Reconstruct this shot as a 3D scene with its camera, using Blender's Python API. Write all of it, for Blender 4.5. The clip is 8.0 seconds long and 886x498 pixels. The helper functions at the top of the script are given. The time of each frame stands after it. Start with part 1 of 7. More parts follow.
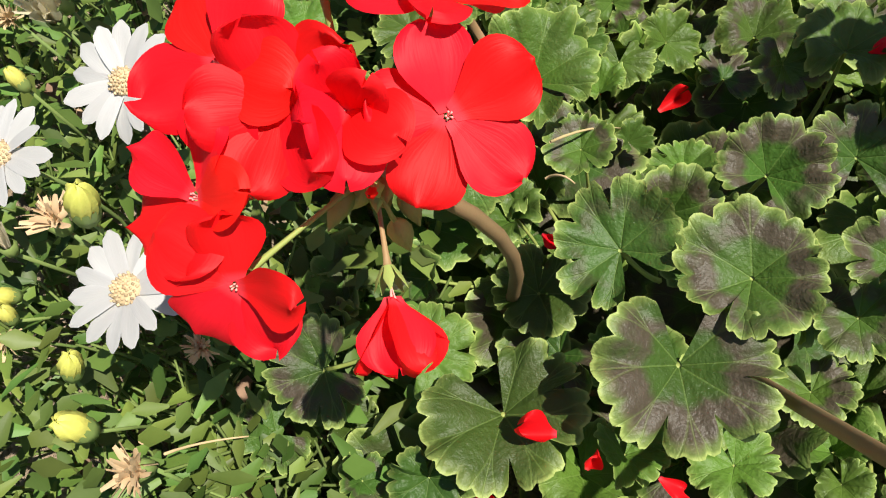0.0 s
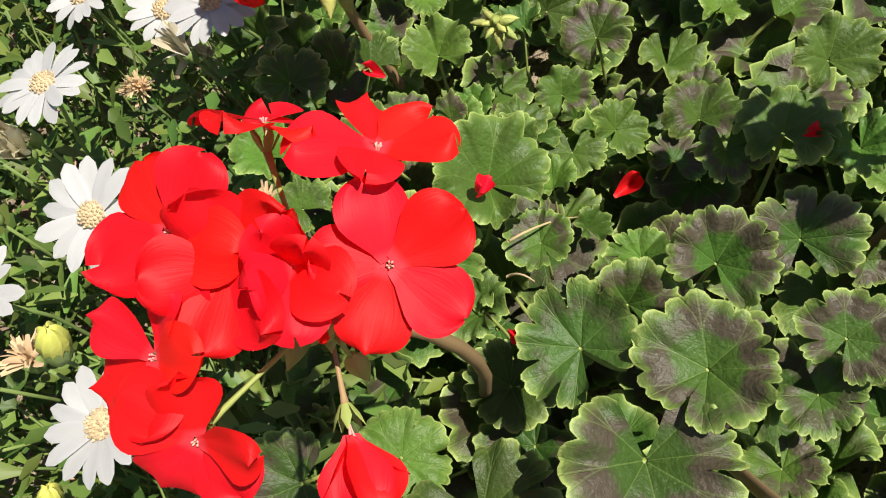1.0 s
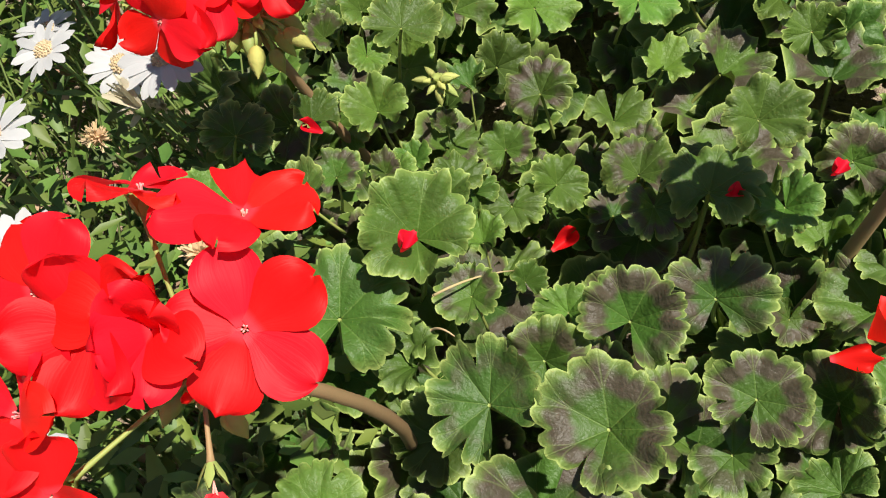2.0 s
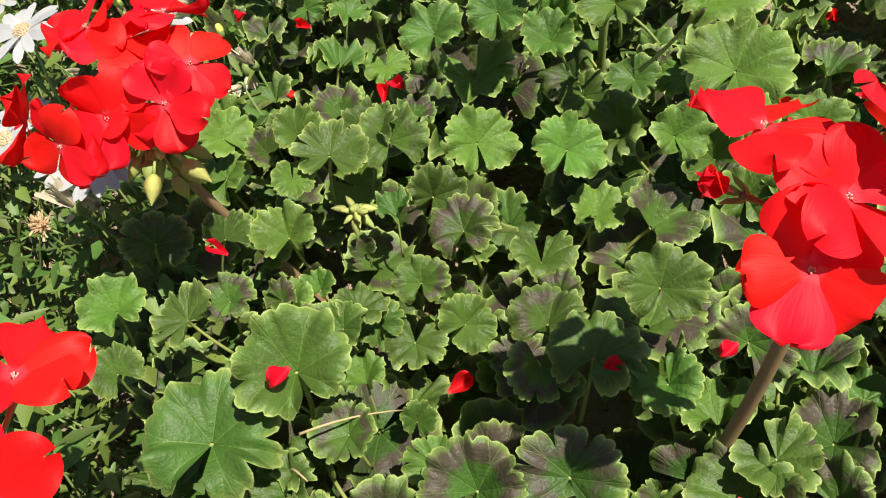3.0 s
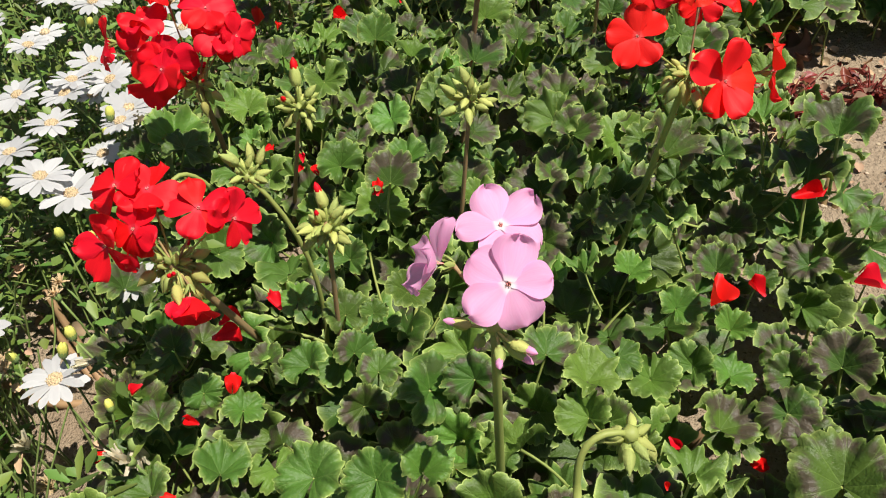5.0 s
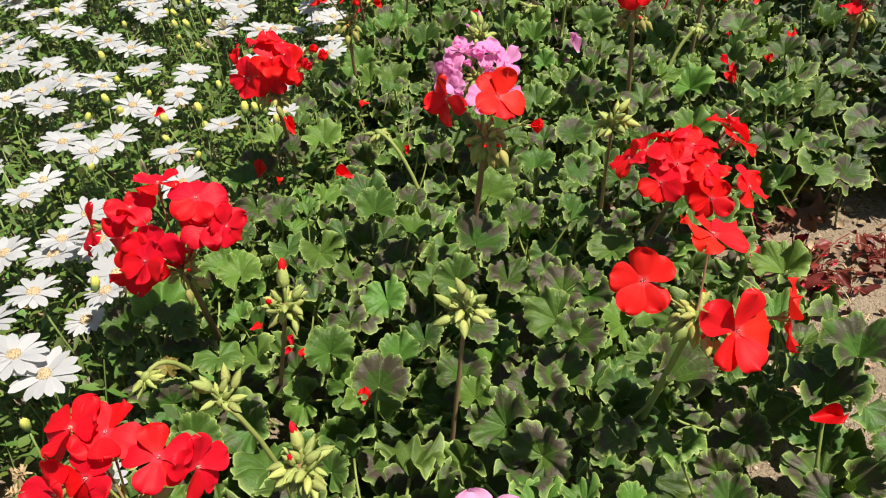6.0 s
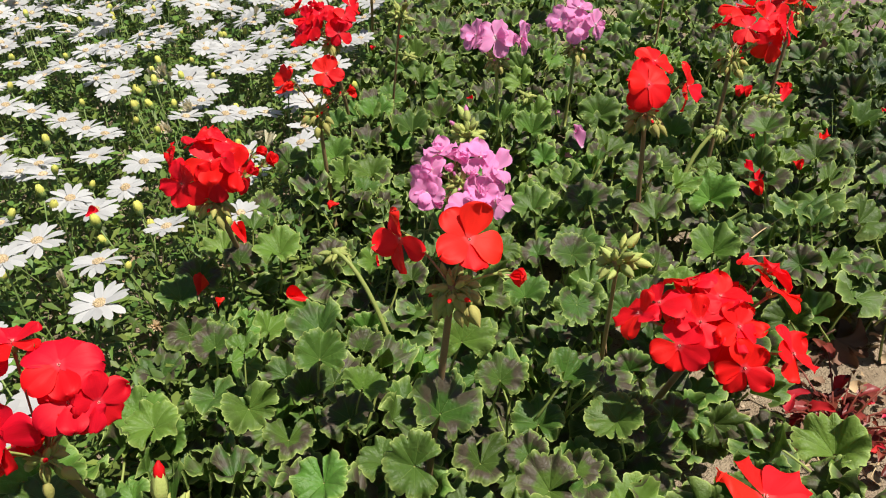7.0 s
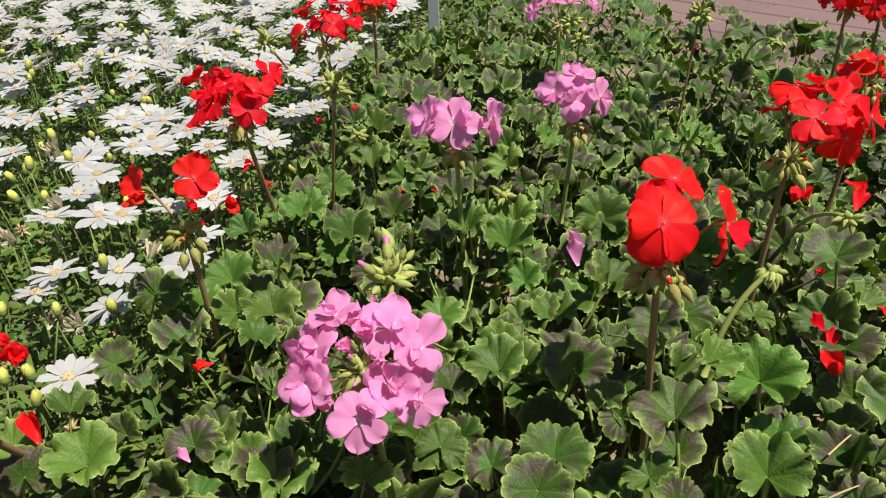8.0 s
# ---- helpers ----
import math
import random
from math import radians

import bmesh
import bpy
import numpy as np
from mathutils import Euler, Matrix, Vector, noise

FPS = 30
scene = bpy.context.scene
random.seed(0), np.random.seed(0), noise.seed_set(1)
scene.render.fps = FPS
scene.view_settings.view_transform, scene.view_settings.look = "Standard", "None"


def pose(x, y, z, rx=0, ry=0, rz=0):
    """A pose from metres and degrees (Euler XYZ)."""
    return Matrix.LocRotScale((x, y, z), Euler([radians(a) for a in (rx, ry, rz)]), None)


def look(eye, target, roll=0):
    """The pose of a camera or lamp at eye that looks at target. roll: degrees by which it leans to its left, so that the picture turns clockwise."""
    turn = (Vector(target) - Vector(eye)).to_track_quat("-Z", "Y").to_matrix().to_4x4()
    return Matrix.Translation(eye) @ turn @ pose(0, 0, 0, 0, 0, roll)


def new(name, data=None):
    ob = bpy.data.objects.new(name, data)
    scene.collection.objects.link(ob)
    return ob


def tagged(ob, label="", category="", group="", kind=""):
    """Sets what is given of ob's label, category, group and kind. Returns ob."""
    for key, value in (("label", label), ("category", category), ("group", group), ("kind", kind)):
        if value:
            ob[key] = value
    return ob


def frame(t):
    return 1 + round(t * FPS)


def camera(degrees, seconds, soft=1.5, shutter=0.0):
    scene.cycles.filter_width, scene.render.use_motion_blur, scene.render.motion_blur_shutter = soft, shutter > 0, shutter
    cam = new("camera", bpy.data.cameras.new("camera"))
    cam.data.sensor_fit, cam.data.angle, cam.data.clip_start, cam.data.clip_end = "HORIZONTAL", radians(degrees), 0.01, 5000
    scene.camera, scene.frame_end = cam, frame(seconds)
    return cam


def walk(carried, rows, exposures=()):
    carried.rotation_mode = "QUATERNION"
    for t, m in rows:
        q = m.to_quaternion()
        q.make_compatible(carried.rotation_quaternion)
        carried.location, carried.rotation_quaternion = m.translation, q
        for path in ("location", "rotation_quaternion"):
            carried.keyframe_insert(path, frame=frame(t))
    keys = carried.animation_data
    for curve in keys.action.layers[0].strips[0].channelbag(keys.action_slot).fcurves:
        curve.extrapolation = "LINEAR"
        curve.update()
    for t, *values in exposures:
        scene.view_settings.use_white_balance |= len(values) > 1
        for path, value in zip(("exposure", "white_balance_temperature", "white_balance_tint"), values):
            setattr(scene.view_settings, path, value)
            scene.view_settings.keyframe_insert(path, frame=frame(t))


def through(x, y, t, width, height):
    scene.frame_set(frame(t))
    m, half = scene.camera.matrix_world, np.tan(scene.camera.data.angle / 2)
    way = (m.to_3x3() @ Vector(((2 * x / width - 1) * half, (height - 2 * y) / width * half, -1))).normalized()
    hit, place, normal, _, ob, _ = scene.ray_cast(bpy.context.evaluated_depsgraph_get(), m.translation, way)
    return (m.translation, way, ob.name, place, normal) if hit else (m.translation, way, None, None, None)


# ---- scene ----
cam = camera(60.0, 8.0, soft=1.1)
# seconds, eye x, y, z, pitch, yaw, roll
ROWS = [
    (0.0, 0.0014, 0.0038, 0.5850, -65.64, 14.32, -15.63),
    (0.5, 0.0065, 0.0308, 0.5967, -63.95, 11.75, -16.39),
    (1.0, 0.0184, 0.0217, 0.6049, -61.84, 10.29, -16.14),
    (1.2, 0.0283, 0.0155, 0.6059, -60.76, 10.73, -16.59),
    (2.3, 0.0937, 0.0286, 0.6106, -57.53, 11.78, -15.49),
    (2.5, 0.1137, 0.0336, 0.6124, -56.18, 12.74, -15.15),
    (3.0, 0.1650, 0.0590, 0.6206, -52.91, 14.49, -12.74),
    (3.5, 0.1994, 0.0922, 0.6397, -49.85, 15.68, -10.57),
    (4.0, 0.2206, 0.1393, 0.6640, -47.52, 14.99, -8.44),
    (4.5, 0.2454, 0.2217, 0.7109, -45.08, 13.75, -6.84),
    (5.0, 0.2467, 0.2815, 0.7353, -42.57, 13.02, -5.09),
    (5.2, 0.2437, 0.3095, 0.7448, -41.47, 12.86, -4.42),
    (6.3, 0.2455, 0.4273, 0.8043, -34.62, 13.60, -2.81),
    (6.5, 0.2416, 0.4581, 0.8032, -33.68, 13.74, -2.54),
    (7.0, 0.2452, 0.6004, 0.7643, -31.68, 13.77, -1.74),
    (7.5, 0.2433, 0.8186, 0.7086, -29.92, 15.07, -1.70),
    (8.0, 0.2625, 1.0008, 0.6988, -28.63, 15.93, -1.89),
]
walk(cam, [(t, pose(x, y, z, 90 + pitch, 0, yaw) @ pose(0, 0, 0, 0, 0, roll)) for t, x, y, z, pitch, yaw, roll in ROWS],
     exposures=((0.0, 0.48), (1.0, 0.45), (3.0, 0.53), (4.5, 0.42), (6.5, 0.34), (8.0, 0.22)))

# ---- light ----
SUN_FROM = Vector((0.37, -0.10, 0.92)).normalized()
world = bpy.data.worlds.new("world")
scene.world = world
world.use_nodes = True
wn = world.node_tree.nodes
sky = wn.new("ShaderNodeTexSky")
sky.sky_type, sky.sun_disc = "NISHITA", False
sky.sun_elevation = math.asin(SUN_FROM.z)
sky.sun_rotation = math.atan2(SUN_FROM.x, SUN_FROM.y)
world.node_tree.links.new(sky.outputs[0], wn["Background"].inputs[0])
wn["Background"].inputs[1].default_value = 0.05
sun_data = bpy.data.lights.new("sun", "SUN")
sun_data.energy, sun_data.angle, sun_data.color = 5.0, radians(0.53), (1.0, 0.945, 0.84)
sun = new("sun", sun_data)
sun.rotation_mode = "QUATERNION"
sun.rotation_quaternion = SUN_FROM.to_track_quat("Z", "Y")


# ---- materials ----
class Nodes:
    """A small helper that wires the nodes of one material."""

    def __init__(self, name):
        self.mat = bpy.data.materials.new(name)
        self.mat.use_nodes = True
        self.tree = self.mat.node_tree
        self.bsdf = self.tree.nodes["Principled BSDF"]
        self.out = self.tree.nodes["Material Output"]

    def add(self, kind):
        return self.tree.nodes.new("ShaderNode" + kind)

    def link(self, a, b):
        self.tree.links.new(a, b)

    def put(self, socket, value):
        if isinstance(value, bpy.types.NodeSocket):
            self.link(value, socket)
        else:
            socket.default_value = value

    def math(self, op, a, b=0.0, clamp=False):
        node = self.add("Math")
        node.operation, node.use_clamp = op, clamp
        self.put(node.inputs[0], a)
        self.put(node.inputs[1], b)
        return node.outputs[0]

    def step(self, value, low, high):
        node = self.add("MapRange")
        node.interpolation_type = "SMOOTHSTEP"
        self.put(node.inputs["Value"], value)
        self.put(node.inputs["From Min"], low)
        self.put(node.inputs["From Max"], high)
        return node.outputs["Result"]

    def mix(self, fac, a, b, blend="MIX"):
        node = self.add("Mix")
        node.data_type, node.blend_type = "RGBA", blend
        self.put(node.inputs[0], fac)
        self.put(node.inputs[6], (*a, 1) if isinstance(a, tuple) else a)
        self.put(node.inputs[7], (*b, 1) if isinstance(b, tuple) else b)
        return node.outputs[2]

    def noise(self, scale, detail=3.0, vector=None, rough=0.55):
        node = self.add("TexNoise")
        node.inputs["Scale"].default_value = scale
        node.inputs["Detail"].default_value = detail
        node.inputs["Roughness"].default_value = rough
        if vector is not None:
            self.link(vector, node.inputs["Vector"])
        return node.outputs["Fac"]

    def place(self):
        """Position in the world, so that no two pieces share their grain."""
        return self.add("NewGeometry").outputs["Position"]

    def chance(self):
        return self.add("ObjectInfo").outputs["Random"]

    def islands(self):
        return self.add("NewGeometry").outputs["Random Per Island"]

    def vary(self, colour, amount, hue, random_value):
        """Lighter or darker and a little off in hue from piece to piece."""
        node = self.add("HueSaturation")
        self.put(node.inputs["Value"], self.math("MULTIPLY_ADD", random_value, amount))
        node.inputs["Value"].links[0].from_node.inputs[2].default_value = 1 - amount / 2
        shuffled = self.math("FRACT", self.math("MULTIPLY", random_value, 7.31))
        self.put(node.inputs["Hue"], self.math("MULTIPLY_ADD", shuffled, hue))
        node.inputs["Hue"].links[0].from_node.inputs[2].default_value = 0.5 - hue / 2
        self.put(node.inputs["Color"], colour)
        return node.outputs["Color"]

    def bump(self, height, strength, distance=0.001):
        node = self.add("Bump")
        node.inputs["Strength"].default_value = strength
        node.inputs["Distance"].default_value = distance
        self.link(height, node.inputs["Height"])
        self.link(node.outputs["Normal"], self.bsdf.inputs["Normal"])
        return node.outputs["Normal"]

    def finish(self, colour, rough=0.6, spec=0.4, through=0.0, through_tint=None, metal=0.0):
        self.put(self.bsdf.inputs["Base Color"], (*colour, 1) if isinstance(colour, tuple) else colour)
        self.put(self.bsdf.inputs["Roughness"], rough)
        self.put(self.bsdf.inputs["Specular IOR Level"], spec)
        self.bsdf.inputs["Metallic"].default_value = metal
        if through:
            thin = self.add("BsdfTranslucent")
            tint = through_tint if through_tint is not None else colour
            self.put(thin.inputs["Color"], (*tint, 1) if isinstance(tint, tuple) else tint)
            mixed = self.add("MixShader")
            mixed.inputs[0].default_value = through
            self.link(self.bsdf.outputs[0], mixed.inputs[1])
            self.link(thin.outputs[0], mixed.inputs[2])
            self.link(mixed.outputs[0], self.out.inputs["Surface"])
        return self.mat


def uv_parts(n):
    split = n.add("SeparateXYZ")
    n.link(n.add("UVMap").outputs[0], split.inputs[0])
    return split.outputs[0], split.outputs[1]


LOBES = 7


def leaf_material(name, zone, green, edge):
    """Zonal geranium leaf: green, pale veins, a dark brown horseshoe zone and a yellow-green rim."""
    n = Nodes(name)
    s, a = uv_parts(n)
    place = n.place()
    random_value = n.math("FRACT", n.math("ADD", n.chance(), n.islands()))
    second = n.math("FRACT", n.math("MULTIPLY", random_value, 5.37))
    third = n.math("FRACT", n.math("MULTIPLY", random_value, 11.9))
    wobble = n.math("SUBTRACT", n.noise(70, 4, place), 0.5)
    s2 = n.math("MULTIPLY_ADD", wobble, 0.26)
    n.put(s2.node.inputs[2], s)
    s2 = n.math("ADD", s2, n.math("MULTIPLY", n.math("ABSOLUTE", n.math("SUBTRACT", n.math("FRACT", n.math("MULTIPLY", a, float(LOBES))), 0.5)), 0.16))
    inner = n.math("MULTIPLY_ADD", second, 0.20)
    inner.node.inputs[2].default_value = 0.30
    inner_end = n.math("ADD", inner, 0.17)
    outer = n.math("MULTIPLY_ADD", third, 0.20)
    outer.node.inputs[2].default_value = 0.66
    outer_end = n.math("ADD", outer, 0.15)
    band = n.math("MULTIPLY", n.step(s2, inner, inner_end), n.math("SUBTRACT", 1.0, n.step(s2, outer, outer_end)))
    patches = n.step(n.noise(26, 4, place), 0.36, 0.52)
    lobe = n.math("FRACT", n.math("MULTIPLY", a, float(LOBES)))
    off = n.math("ABSOLUTE", n.math("SUBTRACT", lobe, 0.5))
    reach = n.math("MULTIPLY", off, s)
    vein = n.math("SUBTRACT", 1.0, n.step(reach, 0.004, 0.020))
    fork_at = n.math("ABSOLUTE", n.math("SUBTRACT", off, n.math("MULTIPLY", n.math("SUBTRACT", s, 0.45), 0.42)))
    fork = n.math("MULTIPLY", n.math("SUBTRACT", 1.0, n.step(n.math("MULTIPLY", fork_at, s), 0.004, 0.022)), n.step(s, 0.46, 0.52))
    veins = n.math("MAXIMUM", vein, n.math("MULTIPLY", fork, 0.7))
    grain = n.noise(420, 4, place)
    blotch = n.noise(60, 3, place)
    base = n.mix(blotch, tuple(0.55 * c for c in green), tuple(min(1.22 * c, 1) for c in green))
    base = n.vary(base, 0.64, 0.034, random_value)
    amount = n.math("MULTIPLY", n.step(third, 0.02, 0.45), 0.92 * zone)
    dark = n.mix(grain, (0.052, 0.037, 0.028), (0.100, 0.072, 0.054))
    col = n.mix(n.math("MULTIPLY", n.math("MULTIPLY", band, patches), amount), base, dark)
    col = n.mix(n.math("MULTIPLY", veins, 0.22), col, (0.26, 0.38, 0.10))
    rim = n.math("ADD", n.math("MULTIPLY", n.step(s, 0.74, 1.0), 0.34), n.math("MULTIPLY", n.step(s, 0.93, 0.99), 0.50))
    rim = n.math("MULTIPLY", rim, n.math("MULTIPLY_ADD", blotch, 0.9))
    rim.node.inputs[1].links[0].from_node.inputs[2].default_value = 0.5
    col = n.mix(rim, col, edge)
    specks = n.step(n.noise(800, 2, place), 0.71, 0.76)
    col = n.mix(n.math("MULTIPLY", specks, 0.34), col, (0.42, 0.46, 0.34))
    quilt = n.noise(210, 3, place)
    relief = n.math("SUBTRACT", n.math("ADD", n.math("MULTIPLY", grain, 0.35), n.math("MULTIPLY", quilt, 0.7)), n.math("MULTIPLY", veins, 0.18))
    n.bump(relief, 0.75, 0.0016)
    rough = n.math("MULTIPLY_ADD", grain, 0.25)
    rough.node.inputs[2].default_value = 0.40
    tint = n.mix(0.6, col, (0.22, 0.38, 0.02))
    return n.finish(col, rough, 0.42, 0.14, tint)


def petal_material(name, colour, deep, throat, through=0.30):
    """Soft geranium petal: faint veins along it, a pale throat."""
    n = Nodes(name)
    s, a = uv_parts(n)
    place = n.place()
    wave = n.add("TexNoise")
    scaled = n.add("CombineXYZ")
    n.put(scaled.inputs[0], n.math("MULTIPLY", a, 16.0))
    n.put(scaled.inputs[1], n.math("MULTIPLY", s, 1.5))
    n.link(scaled.outputs[0], wave.inputs["Vector"])
    wave.inputs["Scale"].default_value = 1.6
    streak = wave.outputs["Fac"]
    soft = n.noise(70, 3, place)
    col = n.mix(n.math("MULTIPLY_ADD", streak, 0.9), colour, deep)
    col.node.inputs[0].links[0].from_node.inputs[2].default_value = -0.16
    col = n.vary(col, 0.26, 0.005, n.chance())
    col = n.mix(n.math("SUBTRACT", 1.0, n.step(s, 0.02, 0.11)), col, throat)
    n.bump(n.math("ADD", n.math("MULTIPLY", streak, 0.7), n.math("MULTIPLY", soft, 0.9)), 0.20, 0.0012)
    return n.finish(col, 0.55, 0.22, through, col)


def plain_material(name, a, b, scale=60.0, rough=0.6, spec=0.35, through=0.0, vary=0.2, hue=0.02, bump=0.3, islands=False):
    """Two tones at two sizes of grain, with relief."""
    n = Nodes(name)
    place = n.place()
    big = n.noise(scale * 0.2, 3, place)
    fine = n.noise(scale * 2.2, 4, place)
    col = n.mix(n.math("MULTIPLY_ADD", big, 0.6), a, b)
    n.put(col.node.inputs[0].links[0].from_node.inputs[2], n.math("MULTIPLY", fine, 0.4))
    col = n.vary(col, vary, hue, n.islands() if islands else n.chance())
    n.bump(fine, bump, 0.0008)
    return n.finish(col, rough, spec, through, col if through else None)


LEAF = leaf_material("zoned_leaf", 1.0, (0.066, 0.133, 0.019), (0.42, 0.52, 0.15))
LEAF_PLAIN = leaf_material("green_leaf", 0.14, (0.097, 0.192, 0.025), (0.42, 0.54, 0.15))
# the zoned leaf in a darker green, with a darker rim
LEAF_DARK = leaf_material("dark_leaf", 1.0, (0.034, 0.066, 0.020), (0.26, 0.32, 0.15))
LEAF_OLD = leaf_material("old_leaf", 0.5, (0.36, 0.28, 0.05), (0.36, 0.22, 0.06))
RED = petal_material("red_petal", (0.92, 0.010, 0.016), (0.80, 0.006, 0.013), (0.84, 0.05, 0.07))
CRIMSON = petal_material("crimson_petal", (0.86, 0.008, 0.022), (0.68, 0.004, 0.016), (0.74, 0.035, 0.06))
SCARLET = petal_material("scarlet_petal", (0.94, 0.020, 0.014), (0.84, 0.010, 0.012), (0.86, 0.07, 0.07))
LILAC = petal_material("lilac_petal", (0.92, 0.49, 0.74), (0.88, 0.35, 0.64), (0.92, 0.80, 0.84), 0.42)
PINK = petal_material("pink_petal", (0.94, 0.41, 0.72), (0.92, 0.26, 0.61), (0.92, 0.76, 0.82), 0.42)
WHITE = petal_material("white_petal", (0.60, 0.60, 0.60), (0.52, 0.52, 0.53), (0.58, 0.56, 0.50))
STALK = plain_material("green_stalk", (0.26, 0.32, 0.075), (0.33, 0.38, 0.11), 90, 0.55)
STEM = plain_material("brown_stem", (0.25, 0.19, 0.08), (0.34, 0.20, 0.11), 120, 0.6, vary=0.35)
CALYX = plain_material("calyx_green", (0.26, 0.36, 0.08), (0.36, 0.40, 0.13), 90, 0.55, through=0.1)
BUD = plain_material("bud_green", (0.34, 0.42, 0.09), (0.54, 0.56, 0.20), 220, 0.65, spec=0.2, through=0.15, vary=0.45, hue=0.03, bump=0.9)
SPENT = plain_material("spent_sepal", (0.33, 0.36, 0.09), (0.42, 0.35, 0.12), 160, 0.65, spec=0.2, vary=0.4, bump=0.8)
STAMEN = plain_material("stamen", (0.82, 0.26, 0.26), (0.86, 0.42, 0.34), 90, 0.5)
DISC = plain_material("daisy_disc", (0.50, 0.37, 0.20), (0.66, 0.54, 0.36), 400, 0.8, islands=True, vary=0.6)
DAISY_LEAF = plain_material("daisy_leaf", (0.060, 0.112, 0.020), (0.165, 0.245, 0.048), 40, 0.5, through=0.15, vary=0.9, hue=0.06, islands=True)
DAISY_STEM = plain_material("daisy_stem", (0.17, 0.26, 0.07), (0.24, 0.32, 0.10), 80, 0.5)
DAISY_BUD = plain_material("daisy_bud", (0.50, 0.54, 0.10), (0.70, 0.66, 0.16), 300, 0.55, vary=0.25)
DRY = plain_material("dry_flower", (0.55, 0.38, 0.20), (0.70, 0.55, 0.34), 160, 0.8, vary=0.3, through=0.1)
WILT = plain_material("wilted_petal", (0.74, 0.70, 0.52), (0.66, 0.58, 0.40), 120, 0.7, through=0.2)
RED_LEAF = plain_material("red_leaf", (0.10, 0.028, 0.020), (0.30, 0.055, 0.038), 110, 0.4, through=0.2, vary=0.8)
BRIGHT_LEAF = plain_material("bright_red_leaf", (0.50, 0.015, 0.025), (0.66, 0.03, 0.05), 60, 0.5, through=0.2, vary=0.4)
LITTER = plain_material("leaf_litter", (0.26, 0.15, 0.09), (0.52, 0.38, 0.24), 60, 0.85, islands=True, vary=0.8, hue=0.03)
BROWN_LEAF = plain_material("brown_leaf", (0.16, 0.085, 0.055), (0.25, 0.145, 0.095), 60, 0.8, vary=0.2)
TWIG = plain_material("dry_twig", (0.52, 0.38, 0.18), (0.62, 0.48, 0.28), 90, 0.7)
PEBBLE = plain_material("pebble", (0.40, 0.31, 0.21), (0.54, 0.44, 0.32), 120, 0.9, islands=True, vary=0.4)


def sand_material():
    n = Nodes("sandy_soil")
    place = n.place()
    big, mid, fine = n.noise(5, 4, place), n.noise(38, 5, place), n.noise(420, 4, place)
    col = n.mix(mid, (0.34, 0.255, 0.17), (0.54, 0.43, 0.31))
    col = n.mix(n.math("MULTIPLY", n.step(big, 0.45, 0.75), 0.6), col, (0.28, 0.20, 0.13))
    col = n.mix(n.step(fine, 0.62, 0.75), col, (0.46, 0.37, 0.27))
    col = n.mix(n.math("MULTIPLY", n.step(n.noise(150, 2, place), 0.62, 0.68), 0.7), col, (0.13, 0.09, 0.06))
    grit = n.noise(170, 3, place)
    n.bump(n.math("ADD", n.math("MULTIPLY", mid, 2.0), n.math("ADD", fine, n.math("MULTIPLY", grit, 1.6))), 1.0, 0.006)
    return n.finish(col, 0.95, 0.15)


SAND = sand_material()
MARKER = plain_material("marker_board", (0.50, 0.54, 0.56), (0.60, 0.63, 0.64), 60, 0.5, vary=0.05)
BRICK = plain_material("paving_brick", (0.17, 0.108, 0.104), (0.23, 0.152, 0.145), 60, 0.85, vary=0.25)


# ---- shapes ----
rng = random.Random(11)


def mesh_of(name, verts, faces, mats, uvs=None, slots=None, smooth=True):
    me = bpy.data.meshes.new(name)
    me.from_pydata(verts, [], faces)
    for m in mats:
        me.materials.append(m)
    if uvs is not None:
        layer = me.uv_layers.new(name="UVMap")
        idx = np.empty(len(me.loops), dtype=np.int32)
        me.loops.foreach_get("vertex_index", idx)
        layer.data.foreach_set("uv", np.asarray(uvs, dtype=np.float32)[idx].ravel())
    if slots is not None:
        me.polygons.foreach_set("material_index", np.asarray(slots, dtype=np.int32))
    if smooth:
        me.polygons.foreach_set("use_smooth", np.ones(len(me.polygons), dtype=bool))
    me.update()
    return me


